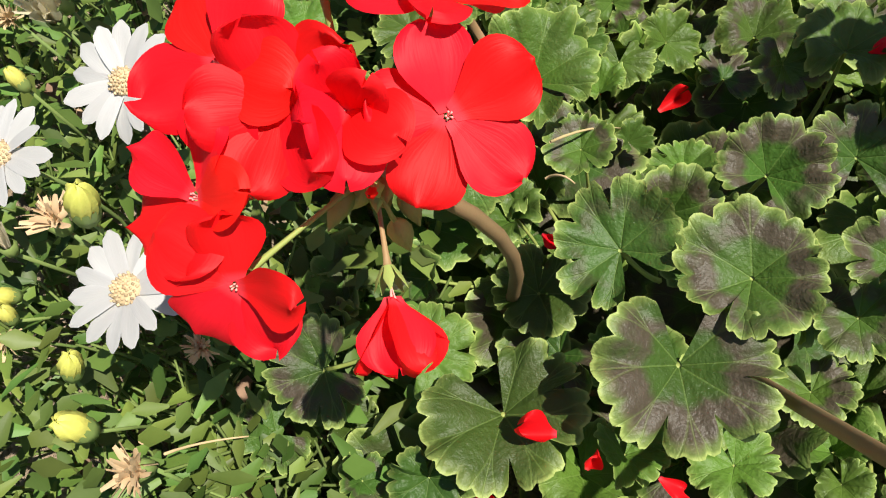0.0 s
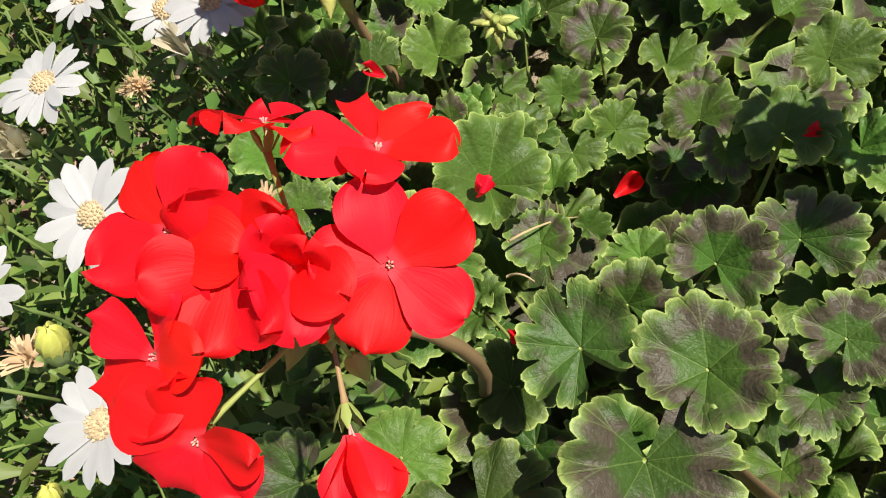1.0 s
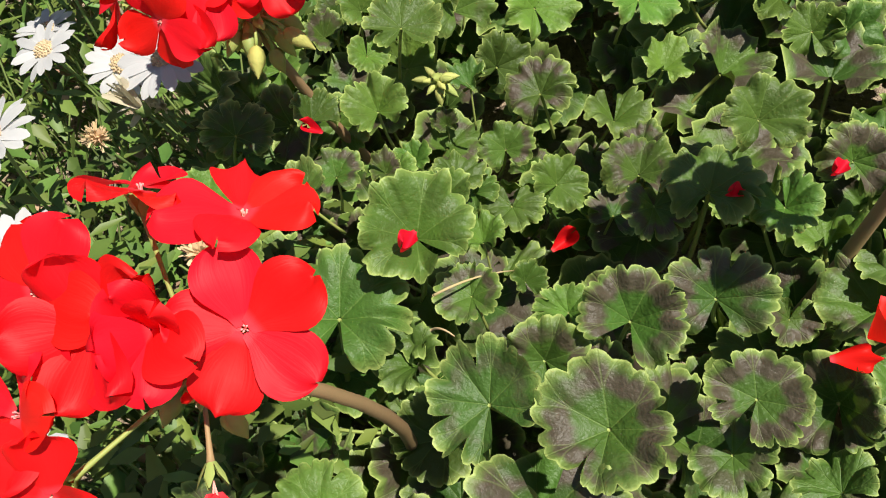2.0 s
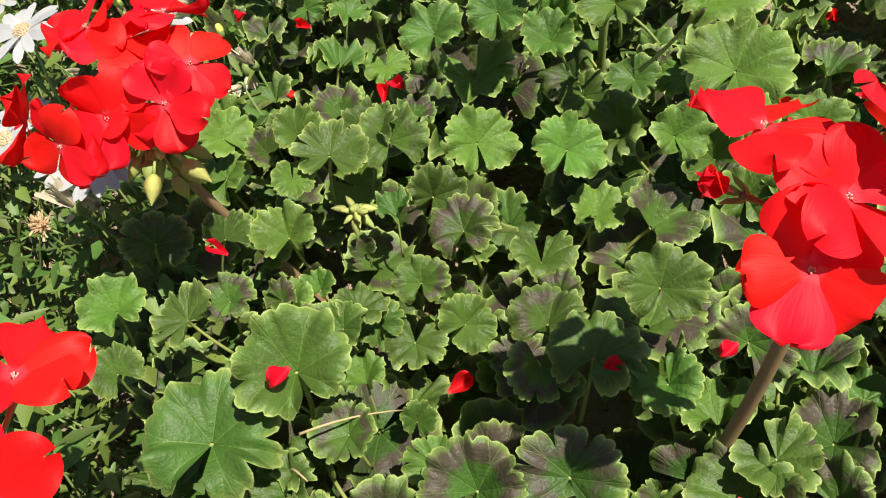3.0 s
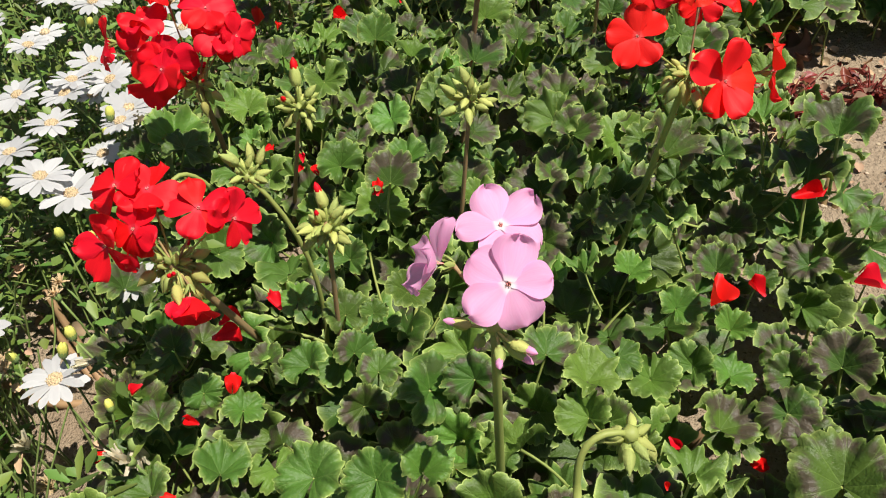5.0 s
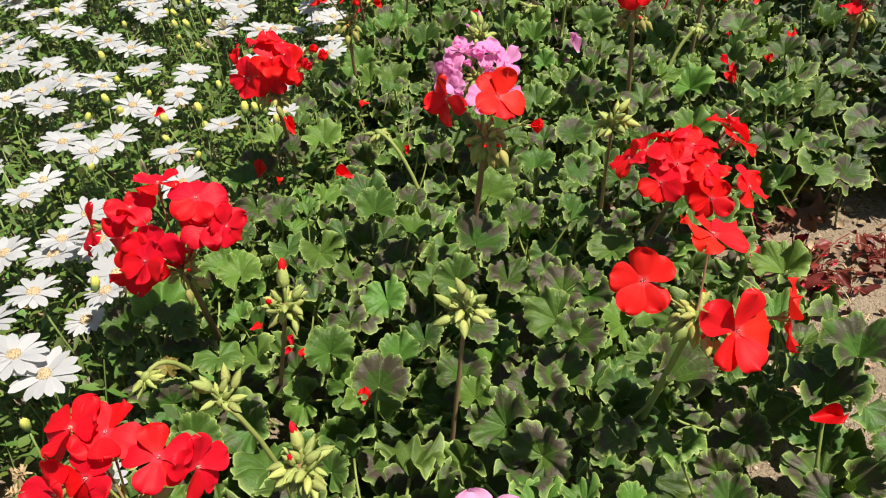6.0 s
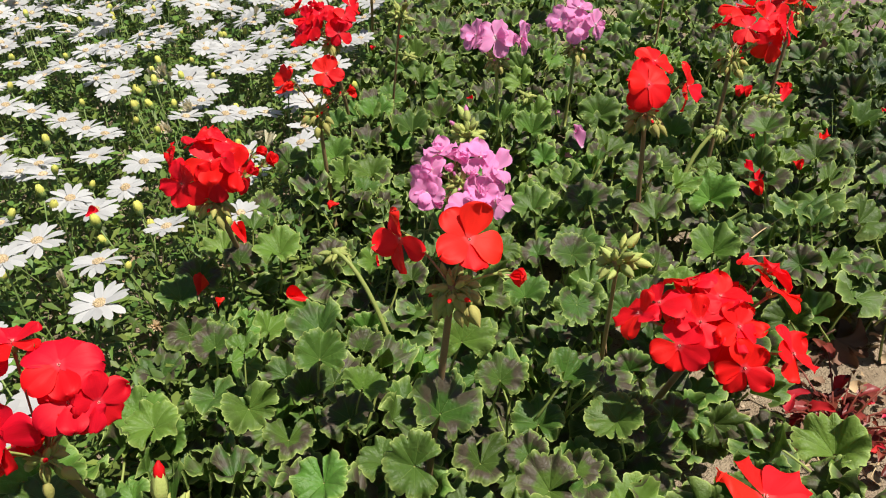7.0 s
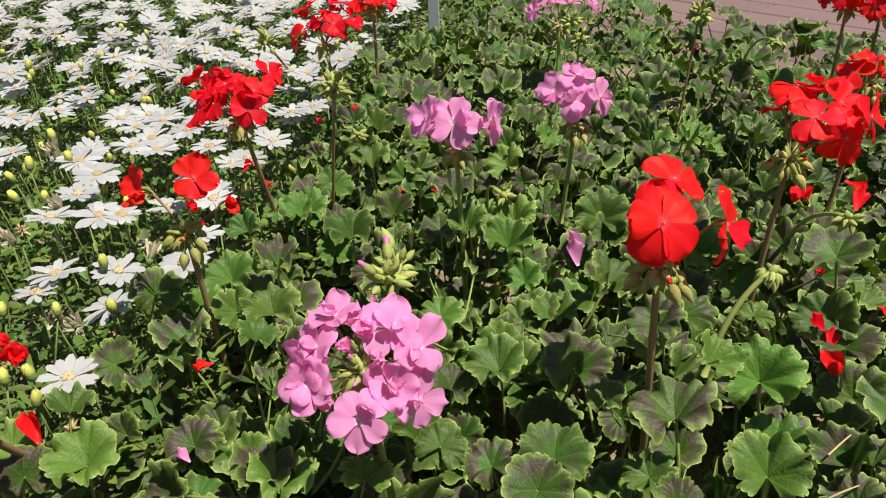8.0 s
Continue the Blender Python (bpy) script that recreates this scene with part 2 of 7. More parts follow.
class Shape:
    """Vertices, faces, texture coordinates and material slots, gathered piece by piece."""

    def __init__(self):
        self.v, self.f, self.uv, self.slot = [], [], [], []

    def grid(self, rows, slot=0, uv=None, closed=False):
        """A sheet through rows of points, all of one length."""
        start, wide = len(self.v), len(rows[0])
        for i, row in enumerate(rows):
            for j, p in enumerate(row):
                self.v.append(tuple(p))
                self.uv.append(uv(i, j) if uv else (i / max(len(rows) - 1, 1), j / max(wide - 1, 1)))
        for i in range(len(rows) - 1):
            for j in range(wide if closed else wide - 1):
                k = (j + 1) % wide
                self.f.append((start + i * wide + j, start + i * wide + k, start + (i + 1) * wide + k, start + (i + 1) * wide + j))
                self.slot.append(slot)

    def tube(self, points, radii, sides=7, slot=0, cap=True):
        """A round stalk along points."""
        points = [Vector(p) for p in points]
        ahead = (points[1] - points[0]).normalized()
        side = ahead.orthogonal().normalized()
        rows = []
        for i, p in enumerate(points):
            way = (points[min(i + 1, len(points) - 1)] - points[max(i - 1, 0)]).normalized()
            side = (side - way * side.dot(way)).normalized()
            other = way.cross(side)
            rows.append([p + radii[i] * (math.cos(2 * math.pi * k / sides) * side + math.sin(2 * math.pi * k / sides) * other) for k in range(sides)])
        start = len(self.v)
        self.grid(rows, slot, closed=True)
        if cap:
            for base in (start, start + (len(rows) - 1) * sides):
                self.f.append(tuple(base + k for k in range(sides)))
                self.slot.append(slot)

    def lathe(self, profile, centre=(0, 0, 0), axis=(0, 0, 1), sides=8, slot=0, rib=0.0):
        """Radii and heights turned about an axis."""
        turn = Vector(axis).to_track_quat("Z", "Y").to_matrix()
        centre = Vector(centre)
        rows = [[centre + turn @ Vector((r * (1 + rib * (-1) ** k) * math.cos(2 * math.pi * k / sides), r * (1 + rib * (-1) ** k) * math.sin(2 * math.pi * k / sides), h)) for k in range(sides)] for r, h in profile]
        self.grid(rows, slot, closed=True)

    def mesh(self, name, mats):
        return mesh_of(name, self.v, self.f, mats, self.uv, self.slot)


def arc(a, b, bow, steps=7):
    """Points from a to b on a smooth curve pushed aside by bow."""
    a, b, bow = Vector(a), Vector(b), Vector(bow)
    return [a.lerp(b, i / (steps - 1)) + bow * (4 * (i / (steps - 1)) * (1 - i / (steps - 1))) for i in range(steps)]


def aim(place, axis, spin=0.0, size=1.0):
    """A pose at place with local z along axis."""
    turn = Vector(axis).to_track_quat("Z", "Y").to_matrix().to_4x4()
    return Matrix.Translation(place) @ turn @ Matrix.Rotation(spin, 4, "Z") @ Matrix.Scale(size, 4)


def part(name, data, parent, m, label=""):
    """One mesh object under a thing or a part, m in the parent's own space."""
    ob = new(name, data)
    ob.parent = parent
    ob.matrix_basis = m
    return tagged(ob, label)


def thing(name, place, label, category, group="", kind="", data=None):
    ob = new(name, data)
    if data is None:
        ob.empty_display_size = 0.03
    ob.location = place
    return tagged(ob, label, category, group, kind)


# ---- geranium leaves ----
def leaf_mesh(seed, mat, cup, ruffle, notch, stalk_lean, fine=2):
    """A pleated, scalloped, lobed leaf of radius 1 with its tip to +y, cleft at its base, its veins meeting at the stalk."""
    r = random.Random(seed)
    half = math.pi * r.uniform(0.84, 1.0)
    per = (6, 9, 12)[fine]
    cols = LOBES * per + 1
    rings = ((0.05, 0.50, 1.0), (0.04, 0.32, 0.60, 0.84, 1.0), (0.03, 0.22, 0.42, 0.62, 0.80, 0.92, 1.0))[fine]
    widths = [r.uniform(0.65, 1.35) for _ in range(LOBES)]
    starts = [sum(widths[:k]) / sum(widths) for k in range(LOBES + 1)]
    lobe_len = [r.uniform(0.88, 1.04) for _ in range(LOBES)]
    lobe_lift = [r.uniform(-1, 1) for _ in range(LOBES)]
    deep = [notch * r.choice((0.3, 0.5, 0.9, 1.9)) for _ in range(LOBES + 1)]
    drift = r.uniform(0, 90)
    saddle = r.uniform(-0.12, 0.12)
    pleat = r.uniform(0.75, 1.35)
    teeth = [3 if fine else 2] * LOBES
    size = [r.uniform(0.75, 1.2) for _ in range(LOBES)]
    flutter = [r.uniform(0, 6.28) for _ in range(3)]
    rim = r.uniform(-0.30, 0.05)
    fold = r.uniform(0.02, 0.24) * (0.5 + cup)
    rows = []
    for s in rings:
        row = []
        for j in range(cols):
            k = min(j // per, LOBES - 1)
            v = j / per - k
            u = starts[k] + (starts[k + 1] - starts[k]) * v
            phi = (2 * u - 1) * half
            near = min(max(k + (1 if v > 0.5 else -1), 0), LOBES - 1)
            blend = abs(v - 0.5)
            length = lobe_len[k] * (1 - blend) + lobe_len[near] * blend
            lift = lobe_lift[k] * (1 - blend) + lobe_lift[near] * blend
            bite = abs(math.sin(math.pi * teeth[k] * v)) ** 0.5
            edge = length * (1 - deep[k + (1 if v > 0.5 else 0)] * (2 * blend) ** 6)
            edge *= 1 + 0.062 * size[k] * (bite - 0.6)
            edge *= 1 - 0.16 * (abs(2 * u - 1) ** 10)
            rad = s * (1 + (edge - 1) * s ** 1.8)
            rad *= 1 - 0.15 * max(cup, 0) * s
            px, py = rad * math.sin(phi), rad * math.cos(phi)
            bulge = math.sin(math.pi * blend)
            forked = math.exp(-((blend - max(0.0, s - 0.42) * 0.42) / 0.07) ** 2) * max(0.0, s - 0.42)
            wave = math.sin(6 * phi + flutter[0]) + 0.8 * math.sin(9 * phi + flutter[1]) + 0.5 * math.sin(14 * phi + flutter[2])
            z = cup * (1.25 * s - 0.45 * s ** 3) + rim * s ** 5 + saddle * s * s * math.cos(2 * phi) + 0.13 * s * s * lift + fold * abs(px)
            z += 0.095 * pleat * s * (1 - 0.35 * s) * (bulge - 0.5) - 0.06 * pleat * forked
            z += 0.14 * s * noise.noise((1.6 * px + drift, 1.6 * py, drift))
            z += ruffle * s ** 3 * wave + (0.05 * s ** 6 * (bite - 0.5) * (1 if k % 2 else -0.7) if fine else 0)
            row.append((px, py, z))
        rows.append(row)
    shape = Shape()
    shape.grid(rows, 0, uv=lambda i, j: (rings[i], j / (cols - 1)))
    lean = Vector((r.uniform(-0.2, 0.2), -stalk_lean, 0))
    if fine:
        shape.tube(arc((0, 0, -0.01), Vector((0, 0, -1.75)) + lean, lean * -0.35 + Vector((0, -0.22, 0)), 6), [0.045, 0.04, 0.04, 0.042, 0.045, 0.05], 5, 1)
    else:
        shape.tube([(0, 0, -0.01), (0, -0.2, -0.8), lean + Vector((0, 0, -1.75))], [0.045, 0.04, 0.05], 4, 1, False)
    return shape


def leaf_set(mat, seed, fine=2):
    def build(first, count, cup, more, ruffle, notch):
        return [leaf_mesh(seed + first + k, mat, cup + more * k, ruffle, notch, 0.4, fine).mesh("leaf", [mat, STALK]) for k in range(count)]

    flat = build(0, 4, 0.24, 0.08, 0.085 if fine == 2 else 0.125, 0.22 if fine == 2 else 0.13)
    wavy = build(20, 4, 0.46, 0.09, 0.135 if fine == 2 else 0.155, 0.11)
    folded = build(40, 3, 0.72, 0.14, 0.155, 0.10)
    return flat + wavy + folded


ZONED, GREEN, OLD = leaf_set(LEAF, 100), leaf_set(LEAF_PLAIN, 200), leaf_set(LEAF_OLD, 300)[:4]
ZONED_FAR, GREEN_FAR, DARK_FAR = leaf_set(LEAF, 600, 1), leaf_set(LEAF_PLAIN, 700, 1), leaf_set(LEAF_DARK, 800, 1)
FAR = [leaf_mesh(900 + k, LEAF, 0.30 + 0.07 * k, 0.125, 0.10, 0.4, 1) for k in range(6)]
LOW = [leaf_mesh(500 + k, LEAF, 0.30 + 0.07 * k, 0.07 + 0.008 * k, 0.07, 0.4, 0) for k in range(7)]


# ---- petals, florets, buds ----
def petal_mesh(seed, mat, width, cup, curl, notch=0.0, narrow=0.22, wave=0.0):
    """An obovate petal of length 1 along +x from its claw, facing +z."""
    r = random.Random(seed)
    m = 9
    ph = r.uniform(0, 6)
    rows = []
    for t in (0, 0.14, 0.28, 0.42, 0.54, 0.64, 0.73, 0.81, 0.88, 0.935, 0.975, 1.0):
        grow = min(1.0, t / 0.62)
        w = width * (narrow + (1 - narrow) * (grow * grow * (3 - 2 * grow)) ** 0.85)
        if t > 0.62:
            w *= math.sqrt(max(0.006, 1 - ((t - 0.62) / 0.381) ** 2.3))
        row = []
        for j in range(m):
            c = 2 * j / (m - 1) - 1
            x = t - notch * (1 - abs(c)) * t ** 4 * 0.6
            z = cup * (c * w) ** 2 * 2 + curl * t * t + wave * t * t * math.sin(3.2 * c + ph) + 0.02 * t * math.cos(9 * c) + 0.08 * t ** 2 * noise.noise((2.3 * c + ph, 3 * t, ph))
            row.append((x, c * w, z))
        rows.append(row)
    shape = Shape()
    shape.grid(rows)
    return shape.mesh("petal", [mat])


def petals(mat, seed, ruffle=1.0):
    return [petal_mesh(seed + k, mat, (0.43, 0.49, 0.53, 0.45)[k], (0.30, -0.22, 0.15, 0.4)[k], (-0.14, 0.10, -0.26, 0.18)[k], 0.05, wave=(0.08, 0.11, 0.10, 0.13)[k] * ruffle) for k in range(4)]


PETALS = {"red": petals(RED, 1), "crimson": petals(CRIMSON, 1), "scarlet": petals(SCARLET, 1), "pink": petals(PINK, 1, 1.1), "lilac": petals(LILAC, 1)}


def floret_mesh(root, seed, mat):
    """Pedicel from root, calyx and stamens of one floret, the throat at the origin, facing +z."""
    r = random.Random(seed)
    shape = Shape()
    root = Vector(root)
    low = Vector((0, 0, -0.008))
    shape.tube(arc(root, low, (Vector((0, 0, -0.3 * root.length)) - root.lerp(low, 0.5)) * 0.22, 7), [0.0011, 0.0010, 0.0009, 0.0009, 0.0010, 0.0012, 0.0017], 6, 0)
    for k in range(5):
        a = 2 * math.pi * (k + 0.5) / 5
        out = Vector((math.cos(a), math.sin(a), 0))
        tip = out * 0.0058 + Vector((0, 0, -0.0005))
        base = Vector((0, 0, -0.0090)) + out * 0.0014
        side = Vector((-math.sin(a), math.cos(a), 0))
        mid = base.lerp(tip, 0.5)
        shape.grid([[base - side * 0.0010, base + out * 0.0006, base + side * 0.0010], [mid - side * 0.0019, mid + out * 0.001, mid + side * 0.0019], [tip - side * 0.0003, tip, tip + side * 0.0003]], 1)
    for k in range(5):
        a = 2.4 * k
        shape.tube([(0, 0, -0.003), (0.0007 * math.cos(a), 0.0007 * math.sin(a), 0.001), (0.0011 * math.cos(a), 0.0011 * math.sin(a), 0.0022)], [0.00025, 0.00025, 0.0004], 4, 2)
    return shape.mesh("floret", [mat, CALYX, STAMEN])


def bud_mesh(seed, long, mat, tip=None, size=0.66):
    """A drooping pointed bud on its thin pedicel, the pedicel's root at the origin, growing along +z."""
    r = random.Random(seed)
    shape = Shape()
    bend = Vector((r.uniform(0.15, 0.4) * long, 0, 0))
    way = arc((0, 0, 0), Vector((0, 0, long)) + bend, Vector((-0.05 * long, 0, 0.08 * long)), 5)
    shape.tube(way, [0.0009, 0.0008, 0.0008, 0.0009, 0.0012], 5, 0)
    axis = (way[-1] - way[-2]).normalized() + Vector((0.2, 0, 0))
    shape.lathe([(size * r, size * h) for r, h in ((0.0010, -0.001), (0.0032, 0.0008), (0.0041, 0.0042), (0.0037, 0.0088), (0.0026, 0.0130), (0.0013, 0.0152), (0.0002, 0.0178))], way[-1], axis, 10, 1, 0.17)
    if tip:
        shape.lathe([(size * r, size * h) for r, h in ((0.0018, 0.0100), (0.0030, 0.0125), (0.0027, 0.0165), (0.0005, 0.0200))], way[-1], axis, 6, 2)
    return shape.mesh("bud", [STALK, mat] + ([tip] if tip else []))


BUDS = [bud_mesh(k, 0.004 + 0.003 * k, BUD) for k in range(3)]


def nodding_bud(seed, long, mat):
    """A slim bud hanging from an arched pedicel that leaves the head along +z and bends towards -y."""
    r = random.Random(seed)
    shape = Shape()
    way = [Vector((0, 0, 0)), Vector((0, 0.05, 0.45)) * long, Vector((0, -0.04, 0.8)) * long, Vector((0, -0.26, 1.02)) * long, Vector((0, -0.5, 1.1)) * long]
    shape.tube(way, [0.0008, 0.0007, 0.0007, 0.0008, 0.0011], 5, 0)
    axis = Vector((r.uniform(-0.25, 0.25), -0.8, r.uniform(0.4, 0.9)))
    shape.lathe([(0.0008, -0.0008), (0.0027, 0.0010), (0.0036, 0.0040), (0.0032, 0.0072), (0.0021, 0.0100), (0.0010, 0.0122), (0.0002, 0.0140)], way[-1], axis, 8, 1, 0.12)
    return shape.mesh("bud", [STALK, mat])


BUDS_SPENT = [nodding_bud(9 + k, 0.0045 + 0.0030 * k, SPENT if k != 1 else CALYX) for k in range(4)]
BUDS_TIPPED = {"red": bud_mesh(21, 0.011, BUD, RED), "crimson": bud_mesh(21, 0.011, BUD, CRIMSON), "scarlet": bud_mesh(21, 0.011, BUD, SCARLET), "pink": bud_mesh(22, 0.011, BUD, PINK), "lilac": bud_mesh(22, 0.011, BUD, LILAC)}


def floret(parent, hub, place, facing, colour, size, spin, r, shut=0.0):
    """Five petals round a throat; two stand together, three spread wider, as on a geranium."""
    m = aim(place, facing, spin)
    root = m.inverted() @ Vector(hub)
    f = part("floret", floret_mesh(root, r.randrange(9999), STALK if r.random() < 0.4 else STEM), parent, m)
    angles = (math.pi / 2 + 0.52, math.pi / 2 - 0.52, -math.pi / 2, -math.pi / 2 - 1.15, -math.pi / 2 + 1.15)
    if colour in ("pink", "lilac"):
        angles = tuple(math.pi / 2 + 0.63 + 1.2566 * k for k in range(5))
    double = 2 if colour == "pink" else 0
    for k in range(5 + double):
        a = angles[k] + r.uniform(-0.12, 0.12) if k < 5 else r.uniform(0, 6.28)
        lift = shut + r.uniform(-0.22, 0.34) + (0.75 if k >= 5 else 0)
        turn = Matrix.Rotation(a, 4, "Z") @ Matrix.Rotation(-lift, 4, "Y") @ Matrix.Rotation(r.uniform(-0.32, 0.32) * (0.55 if colour in ("pink", "lilac") else 1.0), 4, "X")
        part("petal", PETALS[colour][r.randrange(4)], f, turn @ Matrix.Translation((0.0012, 0, 0.0003 * k)) @ Matrix.Scale(size * r.uniform(0.95, 1.14) * (0.72 if k >= 5 else 1), 4))
    return f


def stem_shape(base, hub, bow, thick, knob=0.0):
    shape = Shape()
    way = arc(base, hub, bow, 9)
    shape.tube(way, [thick * (1.15 - 0.3 * i / 8) for i in range(9)], 8, 0)
    if knob:
        shape.lathe([(thick * 0.7, -0.006), (knob, -0.002), (knob * 0.8, 0.003), (0.0004, 0.006)], hub, way[-1] - way[-2], 8, 0)
    return shape


def truss(hub, base, colour, florets, seed, label, bow=(0, 0, 0), reach=0.036, size=0.021, green=6, spent=6, tipped=3, thick=0.0034, lean=(0, 0, 1), mat=None, spread=1.25, inner=0, droop=False):
    """One flower stalk with its head. florets: a count, or directions of the open florets."""
    r = random.Random(seed)
    base, hub = Vector(base), Vector(hub)
    t = thing("geranium_flower", base, label, "flower", "geranium flower heads")
    part("stem", stem_shape((0, 0, 0), hub - base, bow, thick, thick * 1.4).mesh("stem", [mat or STEM]), t, Matrix())
    tilt = Vector(lean).to_track_quat("Z", "Y").to_matrix()
    centre = hub - base
    if isinstance(florets, int):
        ways = []
        for k in range(florets):
            polar = spread * math.sqrt((k + 0.6) / florets)
            turn = 2.399963 * k + r.uniform(-0.25, 0.25)
            ways.append((math.sin(polar) * math.cos(turn), math.sin(polar) * math.sin(turn), math.cos(polar)))
        florets = [(hub + (tilt @ Vector(d)) * reach * r.uniform(0.9, 1.12), None) for d in ways]
    florets = list(florets)
    middle = sum((Vector(f[0]) for f in florets), Vector()) / len(florets)
    top = ((middle - hub).normalized() + Vector((0, 0, 0.6))).normalized().to_track_quat("Z", "Y").to_matrix()
    for k in range(inner):
        d = top @ Vector((math.sin(0.75) * math.cos(2.4 * k), math.sin(0.75) * math.sin(2.4 * k), math.cos(0.75)))
        florets.append((hub + d * (middle - hub).length * r.uniform(0.85, 1.05), None))
    for place, facing, *more in florets:
        shut, grow = (more + [0.0, 1.0][len(more):])
        away = (Vector(place) - hub).normalized()
        facing = Vector(facing) if facing else away + Vector((r.uniform(-0.2, 0.2), r.uniform(-0.75, -0.25), 0.15))
        floret(t, centre, Vector(place) - base, facing.normalized(), colour, size * grow * r.uniform(0.94, 1.06), r.uniform(-0.5, 0.5), r, shut)
    for k in range(green):
        way = tilt @ Vector((math.cos(2.4 * k) * 0.8, math.sin(2.4 * k) * 0.8, r.uniform(0.1, 1.0)))
        part("bud", BUDS[k % 3], t, aim(centre, way, r.uniform(0, 6.28)))
    for k in range(int(2.3 * spent)):
        way = tilt @ Vector((math.cos(2.4 * k + 1), math.sin(2.4 * k + 1), r.uniform(-0.7, 0.35)))
        part("bud", BUDS_SPENT[k % 4], t, aim(centre, way, r.uniform(-0.6, 0.6), r.uniform(0.95, 1.35)), "drooping olive bud")
    for k in range(tipped):
        way = tilt @ Vector((math.cos(2.1 * k + 2), math.sin(2.1 * k + 2), r.uniform(-1.1, -0.1) if droop else r.uniform(-0.2, 0.9)))
        part("bud", BUDS_TIPPED[colour], t, aim(centre, way, r.uniform(0, 6.28), 1.2 if droop else 1.0), "bud opening at its tip")
    return t


def bud_head(hub, base, seed, label, bow=(0, 0, 0), count=14, drop=False, tip="", thick=0.0023, scale=1.0):
    """A stalk with a head of closed green buds, upright or nodding."""
    r = random.Random(seed)
    base, hub = Vector(base), Vector(hub)
    t = thing("geranium_bud_head", base, label, "flower bud", "closed geranium bud heads")
    shape = stem_shape((0, 0, 0), hub - base, bow, thick, 0.0048 * scale)
    part("stem", shape.mesh("stem", [STALK if drop or seed in (43, 45, 48, 50, 51) else STEM]), t, Matrix())
    count = int(count * (2.2 if drop else 1.9))
    for k in range(count):
        polar = (1.35 if count < 26 else 2.0) * math.sqrt((k + 0.3) / count)
        turn = 2.399963 * k
        way = Vector((math.sin(polar) * math.cos(turn) + r.uniform(-0.2, 0.2), math.sin(polar) * math.sin(turn) + r.uniform(-0.2, 0.2), math.cos(polar) * (-1 if drop else 1)))
        tall = 1.45 if k == 0 and not drop else 1.0
        part("bud", BUDS_TIPPED[tip] if tip and k in (0, 7) else BUDS[2 if tall > 1 else (k % 2 if drop else k % 3)], t, aim(hub - base, way, r.uniform(0, 6.28), tall * scale * 1.12 * r.uniform(0.72, 1.18)))
    return t


# ---- daisies ----
def ray_petal(seed, width, droop):
    """A long white ray petal of length 1 along +x, blunt, with two shallow furrows."""
    n, m = 8, 5
    rows = []
    for i in range(n):
        t = i / (n - 1)
        w = width * (0.42 + 0.58 * math.sin(math.pi * min(0.12 + 0.62 * t, 1)) ** 1.2) * (1 if t < 0.75 else math.sqrt(max(0.02, 1 - ((t - 0.75) / 0.255) ** 2)))
        rows.append([(t, c * w, 0.06 * math.sin(t * 2.6) - droop * t * t + 0.10 * abs(c) ** 2 * w - 0.010 * math.cos(6.28 * c)) for c in (-1, -0.5, 0, 0.5, 1)])
    shape = Shape()
    shape.grid(rows)
    return shape.mesh("petal", [WHITE])


RAYS = [ray_petal(k, (0.165, 0.185, 0.175)[k], (0.02, 0.08, -0.05)[k]) for k in range(3)]


def disc_mesh(count, tuft):
    """A low dome of small tufts."""
    shape = Shape()
    shape.lathe([(0.0061, -0.001), (0.0066, 0.0006), (0.005, 0.0020), (0.0022, 0.0028), (0.0002, 0.0030)], sides=12)
    for k in range(count):
        d = 0.0066 * math.sqrt((k + 0.5) / count)
        a = 2.399963 * k
        top = 0.0030 * (1 - (d / 0.0075) ** 2)
        shape.lathe([(tuft * 0.1, -0.0004), (tuft * 0.106, 0.0008), (tuft * 0.024, 0.0015)], (d * math.cos(a), d * math.sin(a), top), (d * math.cos(a) * 60, d * math.sin(a) * 60, 1), 4)
    return shape.mesh("disc", [DISC])


DISC_MESH, DISC_FAR = disc_mesh(48, 0.0074), disc_mesh(12, 0.0150)


def cup_mesh():
    shape = Shape()
    shape.lathe([(0.0012, -0.009), (0.0042, -0.006), (0.0060, -0.002), (0.0062, 0.0002)], sides=10)
    return shape.mesh("calyx", [DAISY_STEM])


CUP_MESH = cup_mesh()


DAISY_SPOTS = []


